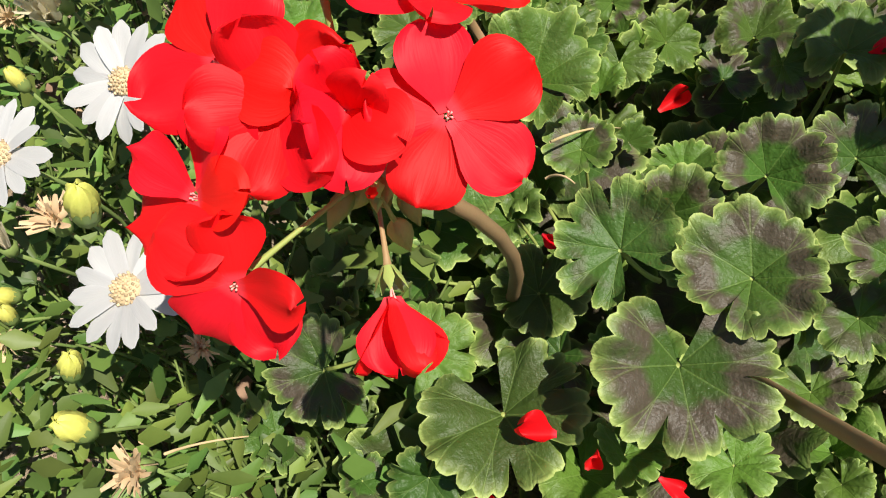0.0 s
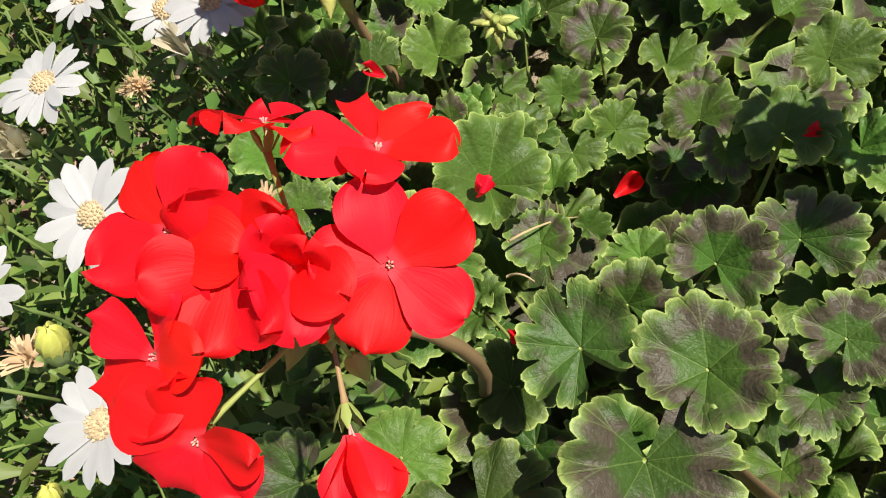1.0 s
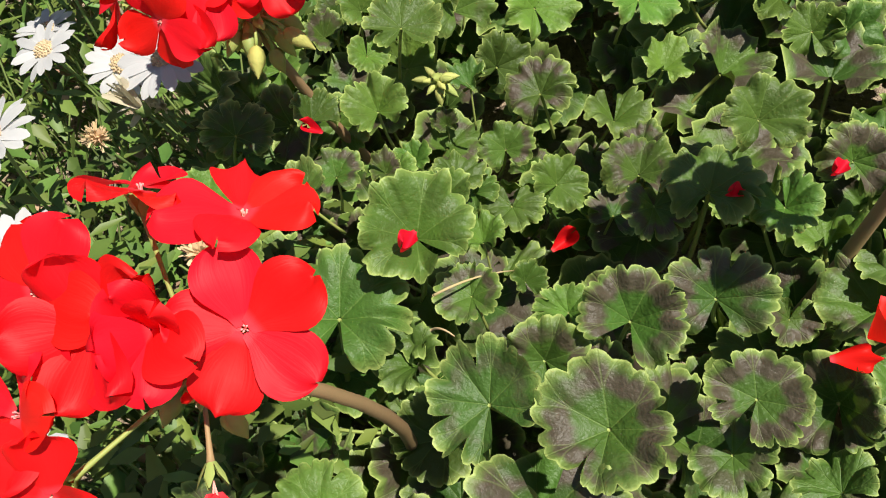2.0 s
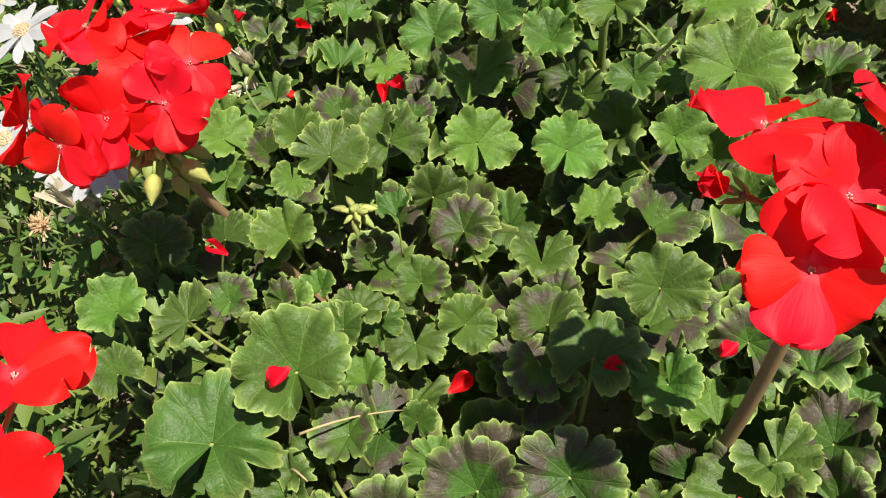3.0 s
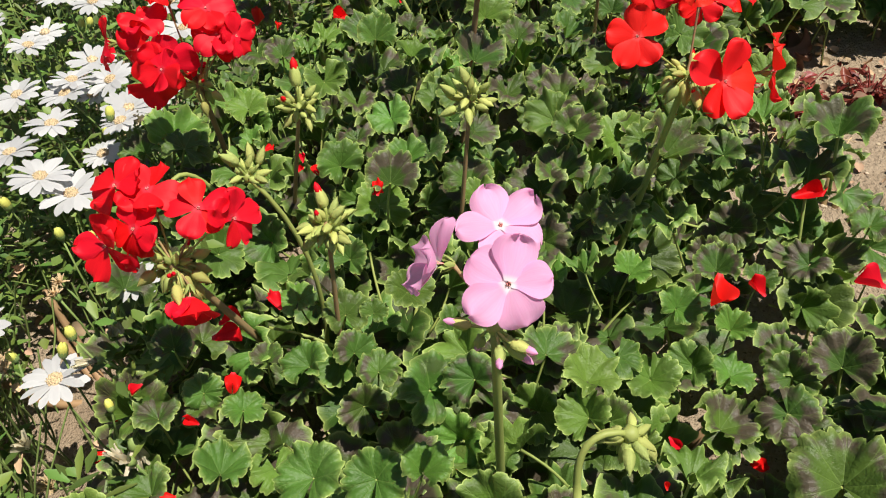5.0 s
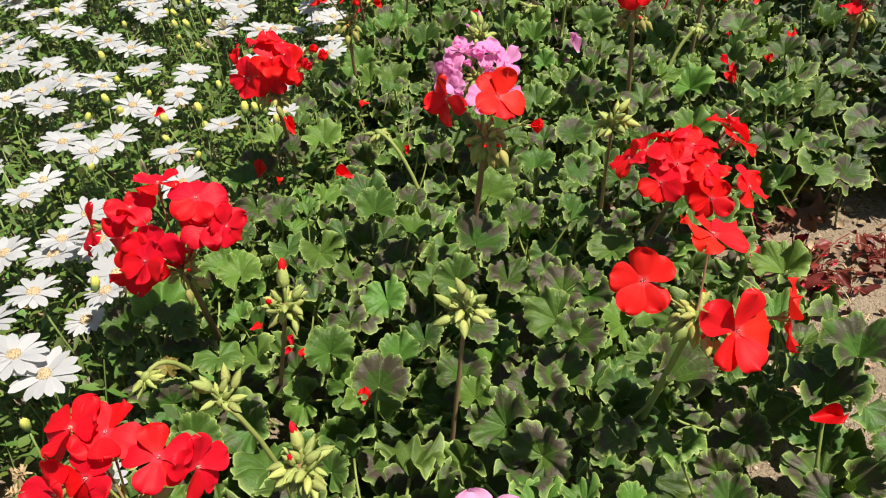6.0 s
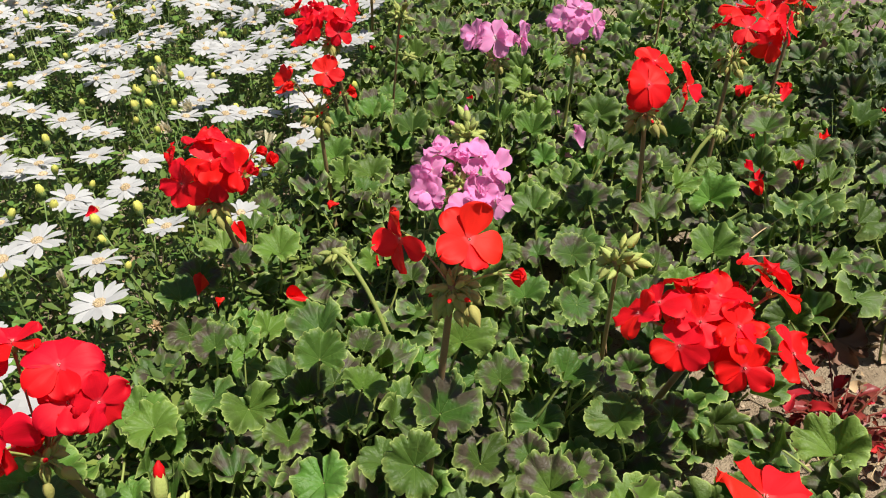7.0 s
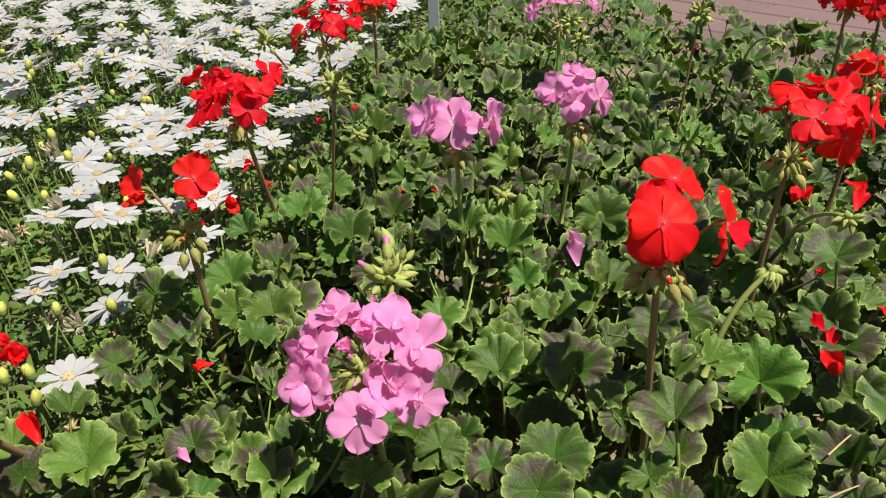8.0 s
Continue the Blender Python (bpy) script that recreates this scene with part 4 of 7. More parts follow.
leaf(0.285, 0.858, 0.252, 0.0245, -71, -0.20, -0.12, 1, "z")
leaf(0.260, 0.803, 0.224, 0.0223, 111, -0.13, 0.09, 2, "g")
leaf(0.301, 0.810, 0.220, 0.0223, 53, 0.19, -0.05, 1, "g")
leaf(0.346, 0.798, 0.191, 0.0238, 59, 0.15, -0.48, 1, "g")
leaf(0.387, 0.851, 0.193, 0.0287, 84, -0.00, -0.16, 1, "z")
leaf(0.428, 0.851, 0.177, 0.0220, 64, 0.09, -0.05, 1, "z")
leaf(0.394, 0.779, 0.188, 0.0226, 64, -0.05, -0.04, 2, "g")
leaf(0.326, 0.902, 0.288, 0.0386, 76, 0.20, -0.21, 2, "z")
leaf(0.445, 0.771, 0.161, 0.0238, -175, -0.16, -0.18, 1, "z")
leaf(0.489, 0.757, 0.175, 0.0362, 73, -0.11, -0.30, 1, "z")
leaf(0.465, 0.635, 0.177, 0.0475, 82, -0.13, -0.24, 1, "z")
leaf(0.379, 0.552, 0.170, 0.0311, 75, -0.02, 0.05, 1, "z")
leaf(0.446, 0.551, 0.204, 0.0244, 57, 0.06, -0.34, 1, "z")
leaf(0.428, 0.599, 0.143, 0.0167, -174, 0.08, -0.10, 0, "z")
leaf(0.454, 0.716, 0.148, 0.0286, 104, -0.05, -0.15, 1, "z")
leaf(0.269, 0.657, 0.203, 0.0266, 114, -0.13, -0.42, 1, "g")
leaf(0.307, 0.638, 0.193, 0.0216, -34, 0.22, -0.21, 0, "g")
leaf(0.043, 0.737, 0.213, 0.0262, 103, 0.25, -0.39, 1, "z")
leaf(0.070, 0.740, 0.216, 0.0156, 79, -0.01, -0.20, 1, "z")
leaf(-0.004, 0.744, 0.219, 0.0212, 105, 0.04, -0.15, 1, "g")
leaf(0.086, 0.683, 0.203, 0.0224, 101, 0.03, -0.13, 1, "z")
leaf(0.549, 0.942, 0.184, 0.0260, 62, 0.11, -0.23, 1, "z")
leaf(0.401, 0.774, 0.114, 0.0219, 63, -0.15, -0.46, 1, "z")
leaf(-0.187, 1.092, 0.200, 0.0323, 110, 0.14, -0.42, 1, "g")
leaf(0.025, 1.031, 0.234, 0.0291, -72, 0.05, -0.15, 1, "g")
leaf(0.221, 1.157, 0.277, 0.0307, 77, 0.29, -0.10, 2, "g")
leaf(0.222, 1.030, 0.271, 0.0318, -176, 0.04, -0.14, 1, "z")
leaf(0.240, 0.963, 0.269, 0.0327, 74, 0.08, -0.30, 1, "z")
leaf(0.061, 0.875, 0.262, 0.0343, 102, 0.30, -0.31, 1, "z")
leaf(0.133, 0.976, 0.259, 0.0273, -82, 0.32, -0.30, 0, "z")
leaf(0.076, 0.995, 0.215, 0.0268, -79, -0.01, -0.17, 1, "z")
leaf(0.225, 0.944, 0.223, 0.0380, 105, 0.28, -0.11, 1, "z")
leaf(-0.054, 1.232, 0.236, 0.0359, 108, -0.07, -0.20, 2, "z")
leaf(-0.245, 0.995, 0.211, 0.0453, 114, 0.32, -0.07, 1, "g")
leaf(-0.276, 1.306, 0.198, 0.0335, 110, 0.08, -0.11, 1, "g")
leaf(-0.176, 1.210, 0.214, 0.0308, 108, 0.14, -0.17, 1, "z")
leaf(0.076, 1.048, 0.251, 0.0256, 100, -0.08, -0.13, 1, "z")
leaf(0.145, 0.922, 0.211, 0.0235, 97, 0.02, -0.23, 1, "g")
leaf(0.137, 1.159, 0.266, 0.0273, 96, -0.15, -0.39, 0, "g")
leaf(-0.277, 0.977, 0.206, 0.0332, 159, 0.24, -0.33, 1, "z")
leaf(-0.220, 0.973, 0.220, 0.0353, 96, 0.45, -0.25, 0, "g")
leaf(-0.216, 1.110, 0.189, 0.0379, 94, 0.03, -0.34, 1, "g")
leaf(-0.132, 0.920, 0.228, 0.0303, -42, 0.02, -0.01, 0, "g")
leaf(-0.136, 0.984, 0.224, 0.0218, 115, 0.01, -0.00, 1, "g")
leaf(-0.228, 1.242, 0.199, 0.0345, -65, 0.33, -0.13, 1, "z")
leaf(-0.271, 1.348, 0.203, 0.0334, 114, 0.29, -0.19, 1, "z")
leaf(-0.133, 1.126, 0.220, 0.0265, -67, 0.07, -0.12, 0, "z")
leaf(-0.076, 1.096, 0.243, 0.0308, -50, 0.26, -0.23, 0, "g")
leaf(-0.014, 1.138, 0.281, 0.0315, 106, 0.15, -0.34, 1, "z")
leaf(0.027, 1.153, 0.287, 0.0227, 85, 0.22, -0.24, 1, "z")
leaf(-0.128, 1.190, 0.229, 0.0226, 111, 0.16, -0.01, 2, "g")
leaf(-0.118, 1.230, 0.230, 0.0258, 110, 0.27, -0.00, 2, "g")
leaf(0.119, 1.086, 0.283, 0.0371, 80, 0.27, -0.25, 2, "z")
leaf(0.165, 1.133, 0.289, 0.0284, 97, 0.19, -0.23, 1, "z")
leaf(0.120, 1.176, 0.294, 0.0329, 99, 0.17, -0.30, 1, "g")
leaf(0.201, 1.067, 0.267, 0.0220, 117, -0.09, -0.47, 1, "z")
leaf(0.241, 1.056, 0.268, 0.0221, -64, 0.17, -0.24, 1, "z")
leaf(0.219, 0.983, 0.272, 0.0345, -144, -0.01, -0.36, 1, "z")
leaf(0.107, 1.039, 0.265, 0.0315, -170, 0.29, -0.47, 1, "z")
leaf(0.208, 0.936, 0.213, 0.0369, 96, -0.06, -0.09, 1, "z")
leaf(0.129, 0.948, 0.210, 0.0330, 76, 0.02, -0.27, 1, "z")
leaf(-0.018, 0.949, 0.224, 0.0305, 131, 0.29, -0.28, 1, "g")
leaf(0.069, 0.923, 0.258, 0.0239, 105, -0.05, -0.33, 1, "g")
leaf(-0.008, 0.992, 0.230, 0.0268, -71, -0.03, -0.09, 1, "z")
leaf(0.274, 1.140, 0.252, 0.0306, 91, -0.11, -0.42, 0, "z")
leaf(0.330, 1.203, 0.207, 0.0265, 88, 0.13, -0.12, 1, "z")
leaf(0.309, 0.923, 0.293, 0.0256, 124, 0.06, -0.40, 0, "g")
leaf(0.294, 1.683, 0.247, 0.0342, 90, -0.11, -0.31, 1, "z")
leaf(0.386, 1.614, 0.245, 0.0430, 86, -0.13, -0.43, 1, "g")
leaf(0.311, 1.537, 0.249, 0.0433, 89, -0.20, -0.17, 1, "z")
leaf(0.215, 1.644, 0.208, 0.0421, 93, 0.27, -0.37, 1, "z")
leaf(0.208, 1.440, 0.241, 0.0315, 110, 0.10, -0.24, 0, "z")
leaf(0.223, 1.310, 0.257, 0.0274, -68, 0.15, -0.39, 0, "z")
leaf(0.390, 1.529, 0.211, 0.0379, 86, 0.00, -0.26, 1, "g")
leaf(0.133, 1.663, 0.176, 0.0389, 96, -0.16, -0.18, 1, "g")
leaf(0.162, 1.335, 0.242, 0.0300, 96, 0.07, -0.28, 1, "g")
leaf(0.024, 1.342, 0.245, 0.0245, 102, -0.03, -0.28, 1, "z")
leaf(-0.033, 1.432, 0.200, 0.0332, 103, 0.07, -0.01, 2, "z")
leaf(0.563, 1.730, 0.185, 0.0453, -98, 0.00, -0.09, 1, "z")
leaf(0.577, 1.669, 0.132, 0.0327, -83, -0.21, -0.16, 0, "z")
leaf(0.483, 1.840, 0.264, 0.0435, 83, -0.22, -0.39, 0, "z")
leaf(0.575, 1.865, 0.209, 0.0421, 81, -0.23, -0.30, 1, "z")
leaf(0.475, 1.703, 0.234, 0.0361, 83, -0.09, -0.14, 0, "z")
leaf(0.641, 1.723, 0.167, 0.0330, 78, -0.22, -0.13, 1, "z")
leaf(0.618, 1.495, 0.170, 0.0323, -102, 0.15, -0.18, 0, "z")
leaf(0.596, 1.622, 0.123, 0.0229, 66, -0.11, -0.15, 0, "z")
leaf(0.670, 1.811, 0.196, 0.0390, 78, 0.13, -0.34, 0, "z")
leaf(0.492, 0.993, 0.248, 0.0256, 102, -0.07, -0.42, 0, "z")
leaf(0.017, 1.123, 0.221, 0.0320, 105, -0.07, -0.40, 1, "z")
leaf(-0.035, 1.089, 0.216, 0.0283, -71, 0.16, -0.15, 1, "z")
leaf(0.159, 1.065, 0.251, 0.0316, -60, 0.05, -0.19, 1, "z")
leaf(0.035, 1.119, 0.269, 0.0246, 84, 0.12, -0.14, 1, "g")
leaf(-0.254, 1.391, 0.219, 0.0333, 112, 0.04, -0.08, 1, "g")
leaf(-0.129, 1.656, 0.217, 0.0386, 105, 0.08, -0.36, 1, "g")
leaf(-0.208, 1.708, 0.221, 0.0402, 107, 0.20, -0.43, 1, "g")
leaf(-0.202, 1.589, 0.211, 0.0376, 108, -0.06, 0.05, 2, "z")
leaf(-0.194, 1.894, 0.215, 0.0417, 105, 0.06, -0.24, 2, "g")
leaf(-0.121, 1.885, 0.198, 0.0414, 103, -0.09, -0.14, 2, "z")
leaf(0.104, 1.916, 0.220, 0.0432, 96, -0.17, -0.28, 2, "g")
leaf(0.212, 2.009, 0.202, 0.0450, 92, 0.05, -0.54, 1, "g")
leaf(0.674, 2.036, 0.201, 0.0431, 79, 0.00, -0.13, 2, "z")
leaf(-0.197, 0.916, 0.203, 0.0168, 120, 0.01, -0.23, 1, "o")
leaf(0.591, 1.640, 0.044, 0.0370, 9, -0.26, -0.06, 1, "o")
leaf(0.404, 1.583, 0.192, 0.0334, 84, -0.16, -0.09, 2, "g")
leaf(0.212, 1.513, 0.207, 0.0366, 97, 0.13, -0.33, 1, "z")
leaf(0.217, 1.688, 0.182, 0.0430, 90, -0.16, 0.03, 2, "z")
leaf(0.316, 1.704, 0.249, 0.0380, 89, 0.17, -0.31, 1, "z")
leaf(0.390, 1.727, 0.245, 0.0220, 70, -0.10, -0.41, 0, "g")
leaf(0.119, 1.726, 0.157, 0.0346, 101, 0.26, -0.21, 1, "g")
leaf(0.253, 1.552, 0.251, 0.0205, 75, -0.14, -0.18, 1, "g")
leaf(0.336, 1.606, 0.263, 0.0285, 88, 0.27, -0.04, 2, "g")
leaf(0.466, 1.734, 0.237, 0.0405, 81, -0.26, -0.48, 1, "z")
leaf(0.495, 1.704, 0.173, 0.0419, 80, -0.26, -0.49, 1, "z")
leaf(-0.257, 1.627, 0.247, 0.0344, 123, 0.44, -0.38, 1, "z")
leaf(-0.214, 1.650, 0.223, 0.0252, 120, 0.22, -0.10, 1, "g")
leaf(-0.172, 1.652, 0.218, 0.0307, 118, 0.43, -0.47, 1, "g")
leaf(-0.124, 1.603, 0.218, 0.0271, 97, 0.26, -0.03, 1, "g")
leaf(-0.187, 1.568, 0.203, 0.0326, -167, 0.00, 0.10, 2, "z")
leaf(-0.154, 1.726, 0.236, 0.0347, 115, 0.04, -0.16, 2, "z")
leaf(-0.142, 1.865, 0.186, 0.0296, 112, 0.39, -0.44, 1, "g")
leaf(-0.166, 1.942, 0.186, 0.0372, 111, 0.29, -0.12, 1, "z")
leaf(-0.268, 1.552, 0.201, 0.0300, -167, 0.46, -0.28, 0, "z")
leaf(-0.238, 1.450, 0.225, 0.0262, 128, 0.13, -0.06, 1, "g")
leaf(-0.171, 1.389, 0.230, 0.0360, 104, 0.14, -0.34, 1, "g")
leaf(-0.220, 1.369, 0.225, 0.0301, 130, 0.32, -0.07, 1, "z")
leaf(-0.190, 1.460, 0.198, 0.0240, 125, 0.24, -0.36, 1, "z")
leaf(-0.148, 1.498, 0.158, 0.0336, 120, -0.01, -0.22, 1, "z")
leaf(-0.072, 1.478, 0.171, 0.0292, 117, 0.28, -0.41, 1, "g")
leaf(-0.016, 1.427, 0.202, 0.0353, 115, 0.25, 0.01, 2, "g")
leaf(0.055, 1.454, 0.202, 0.0266, 110, 0.33, -0.25, 0, "g")
leaf(0.104, 1.525, 0.187, 0.0303, 82, 0.24, -0.32, 0, "g")
leaf(0.159, 1.499, 0.199, 0.0278, 124, -0.10, -0.29, 1, "z")
leaf(0.294, 1.507, 0.210, 0.0266, 91, -0.16, -0.22, 0, "g")
leaf(0.049, 1.875, 0.235, 0.0329, 118, -0.12, -0.29, 2, "g")
leaf(0.103, 1.874, 0.216, 0.0399, 85, 0.14, -0.21, 2, "g")
leaf(0.136, 1.951, 0.247, 0.0267, 98, -0.10, -0.02, 2, "g")
leaf(0.126, 1.874, 0.165, 0.0308, 99, -0.14, -0.43, 1, "g")
leaf(0.176, 1.821, 0.148, 0.0352, 80, -0.05, -0.26, 1, "g")
leaf(0.221, 1.895, 0.165, 0.0332, 94, 0.20, -0.25, 1, "z")
leaf(0.223, 1.995, 0.186, 0.0329, 94, 0.08, -0.46, 0, "z")
leaf(-0.215, 1.530, 0.185, 0.0257, 123, -0.10, 0.10, 2, "z")
leaf(-0.071, 1.533, 0.217, 0.0242, 95, -0.14, 0.16, 2, "z")
leaf(-0.097, 2.002, 0.182, 0.0375, 108, 0.27, -0.28, 2, "z")
leaf(0.005, 1.894, 0.219, 0.0333, 105, 0.00, -0.14, 1, "z")
leaf(-0.221, 1.972, 0.218, 0.0371, 113, 0.26, -0.16, 1, "z")
leaf(0.042, 1.753, 0.177, 0.0332, 87, 0.06, -0.23, 0, "g")
leaf(0.081, 1.653, 0.150, 0.0333, 83, -0.06, -0.10, 1, "z")
leaf(-0.196, 2.003, 0.220, 0.0335, 112, 0.33, -0.43, 1, "g")
leaf(-0.151, 2.060, 0.229, 0.0388, 109, 0.10, -0.10, 2, "g")
leaf(-0.233, 1.802, 0.240, 0.0287, 117, 0.01, -0.34, 1, "z")
leaf(-0.213, 1.893, 0.214, 0.0311, 114, 0.08, -0.29, 2, "g")


# ---- flower heads ----
RED_HEAD = "head of bright red geranium flowers on a brown stalk"
PINK_HEAD = "head of soft pink geranium flowers on a green stalk"
truss((-0.046, 0.128, 0.368), (-0.020, 0.160, 0.100), "red", [((-0.018, 0.127, 0.399), (0.29, -0.43, 0.85), 0.00, 1.05), ((-0.019, 0.165, 0.406), (0.33, 0.42, 0.85)), ((-0.056, 0.179, 0.409), (0.13, 0.67, 0.73)), ((-0.083, 0.141, 0.411), (-0.20, -0.30, 0.93)), ((-0.066, 0.130, 0.405), (0.07, -0.61, 0.79), 0.35), ((-0.047, 0.128, 0.402), (0.20, -0.43, 0.88), 0.70, 0.90), ((-0.093, 0.108, 0.393), (-0.44, -0.24, 0.87)), ((-0.082, 0.084, 0.383), (-0.06, -0.72, 0.69)), ((-0.040, 0.088, 0.360), (0.15, -0.96, -0.23), 0.90)], 1, RED_HEAD, size=0.0245, bow=(0.03, 0, 0.02), green=8, spent=4, tipped=3, thick=0.0036, inner=0)
truss((0.262, 0.238, 0.382), (0.235, 0.225, 0.100), "red", [((0.234, 0.253, 0.422), (-0.02, 0.34, 0.94), 0.10), ((0.245, 0.208, 0.402), (0.06, -0.64, 0.76)), ((0.277, 0.251, 0.416), (0.83, -0.14, 0.53)), ((0.258, 0.229, 0.412), (0.25, -0.21, 0.95), 0.30), ((0.222, 0.235, 0.411), (-0.74, -0.23, 0.64), 1.35, 0.50)], 2, RED_HEAD, size=0.0245, bow=(0.008, 0, 0), green=2, spent=4, tipped=3, thick=0.0038, inner=0)
truss((-0.060, 0.348, 0.330), (-0.022, 0.378, 0.120), "red", [((-0.039, 0.346, 0.363), (0.26, -0.66, 0.70)), ((-0.069, 0.338, 0.362), (0.05, -0.83, 0.56)), ((-0.027, 0.365, 0.372), (0.55, -0.32, 0.77)), ((-0.065, 0.373, 0.382), (0.13, 0.03, 0.99)), ((-0.046, 0.396, 0.383), (0.17, 0.47, 0.86)), ((-0.082, 0.379, 0.389), (-0.30, -0.06, 0.95)), ((-0.120, 0.343, 0.358), (-0.84, -0.33, 0.44)), ((-0.097, 0.328, 0.353), (-0.28, -0.90, 0.34))], 3, RED_HEAD, inner=1, size=0.0235, bow=(-0.008, 0, 0.01), green=8, spent=10, tipped=2)
truss((-0.055, 0.664, 0.337), (-0.020, 0.735, 0.120), "crimson", [((-0.071, 0.658, 0.380), (0.07, -0.79, 0.60)), ((-0.026, 0.677, 0.387), (0.34, -0.42, 0.84)), ((-0.089, 0.680, 0.401), (-0.29, -0.38, 0.88)), ((-0.005, 0.684, 0.373), (0.92, -0.24, 0.30)), ((-0.066, 0.683, 0.397), (0.09, -0.14, 0.99)), ((-0.093, 0.649, 0.369), (-0.34, -0.87, 0.36)), ((-0.037, 0.644, 0.327), (0.21, -0.80, -0.56), 0.80)], 4, RED_HEAD, inner=1, size=0.0225, green=6, spent=14, tipped=4)
truss((-0.147, 0.929, 0.336), (-0.188, 1.013, 0.150), "crimson", [((-0.165, 0.912, 0.371), (0.21, -0.92, 0.32), 0.00, 1.20), ((-0.191, 0.915, 0.383), (-0.16, -0.88, 0.44), 0.00, 1.10), ((-0.231, 0.924, 0.385), (-0.81, -0.52, 0.26)), ((-0.171, 0.961, 0.418), (0.06, 0.16, 0.98)), ((-0.190, 0.936, 0.404), (-0.12, -0.30, 0.95)), ((-0.129, 0.953, 0.409), (0.31, -0.28, 0.91), 0.00, 1.10), ((-0.103, 0.949, 0.382), (0.93, -0.25, 0.26)), ((-0.117, 0.938, 0.389), (0.48, -0.56, 0.68)), ((-0.165, 0.939, 0.347), (0.35, -0.12, -0.93)), ((-0.180, 0.903, 0.350), (0.20, -0.96, -0.20))], 5, RED_HEAD, inner=2, size=0.0225, green=6, spent=5, tipped=3)
truss((0.207, 0.564, 0.412), (0.203, 0.605, 0.100), "lilac", [((0.215, 0.562, 0.449), (0.18, -0.70, 0.69), 0.06, 0.93), ((0.204, 0.622, 0.436), (0.11, -0.28, 0.96), 0.05, 0.95), ((0.175, 0.579, 0.444), (-0.86, -0.34, 0.37), 0.25, 0.90)], 6, PINK_HEAD, size=0.0245, green=0, spent=0, tipped=8, thick=0.0033, mat=STALK, droop=True, inner=0)
truss((0.329, 0.854, 0.405), (0.298, 0.945, 0.120), "scarlet", [((0.285, 0.837, 0.448), (-0.13, -0.77, 0.62)), ((0.333, 0.878, 0.464), (0.10, 0.22, 0.97)), ((0.354, 0.831, 0.415), (0.40, -0.77, 0.49), 0.00, 1.20), ((0.394, 0.856, 0.411), (0.95, -0.09, 0.29), 0.00, 1.05)], 7, RED_HEAD, size=0.0245, green=14, spent=8, tipped=2, mat=STALK)
truss((0.345, 1.185, 0.325), (0.309, 1.265, 0.150), "red", [((0.332, 1.155, 0.364), (-0.05, -0.80, 0.80)), ((0.281, 1.147, 0.371), (-0.68, -0.20, 0.67)), ((0.364, 1.160, 0.360), (0.40, -0.75, 0.74)), ((0.411, 1.158, 0.339), (0.90, -0.30, 0.54)), ((0.372, 1.142, 0.331), (0.30, -0.95, 0.41)), ((0.321, 1.197, 0.375), (-0.30, 0.50, 0.80)), ((0.398, 1.211, 0.367), (0.70, 0.40, 0.80)), ((0.349, 1.184, 0.372), (0.10, -0.10, 1.00)), ((0.298, 1.165, 0.372), (-0.45, 0.00, 0.87)), ((0.317, 1.140, 0.348), (-0.30, -0.90, 0.54)), ((0.392, 1.229, 0.378), (0.50, 0.60, 0.80))], 8, RED_HEAD, inner=4, size=0.0235, green=4, spent=7, tipped=3)
truss((0.132, 1.089, 0.419), (0.090, 1.125, 0.120), "scarlet", [((0.146, 1.088, 0.465), (0.48, -0.64, 0.60), 0.10, 1.15), ((0.094, 1.084, 0.463), (-0.63, -0.72, 0.29), 0.10, 1.05), ((0.177, 1.089, 0.436), (0.93, -0.36, 0.08), 1.35, 0.50)], 9, RED_HEAD, size=0.0235, green=8, spent=14, tipped=4)
truss((0.063, 1.458, 0.317), (0.070, 1.490, 0.100), "pink", [((0.013, 1.448, 0.321), (-0.27, -0.90, 0.34)), ((0.023, 1.459, 0.336), (-0.24, -0.68, 0.70), 0.30, 0.85), ((0.029, 1.483, 0.350), (-0.19, -0.02, 0.98), 0.10, 0.90), ((0.048, 1.487, 0.336), (-0.05, 0.28, 0.96), 0.80, 0.80), ((0.079, 1.486, 0.346), (0.20, -0.24, 0.95)), ((0.101, 1.483, 0.330), (0.82, -0.31, 0.49), 0.00, 1.05), ((0.086, 1.452, 0.314), (0.31, -0.70, 0.64), 0.40, 0.85), ((0.107, 1.456, 0.300), (0.70, -0.60, 0.40), 0.00, 0.92), ((0.074, 1.415, 0.307), (0.32, -0.76, 0.56), 0.00, 0.92), ((0.024, 1.435, 0.316), (-0.06, -0.88, 0.47), 0.10, 0.90), ((0.038, 1.441, 0.300), (-0.04, -0.98, 0.18), 1.30, 0.50), ((0.049, 1.464, 0.333), (-0.30, -0.40, 0.90), 1.30, 0.50), ((0.076, 1.456, 0.332), (0.25, -0.50, 0.85), 1.25, 0.50), ((0.061, 1.473, 0.340), (0.00, -0.10, 1.00), 1.10, 0.60)], 10, PINK_HEAD, inner=0, size=0.0255, green=14, spent=7, tipped=6, mat=STALK)
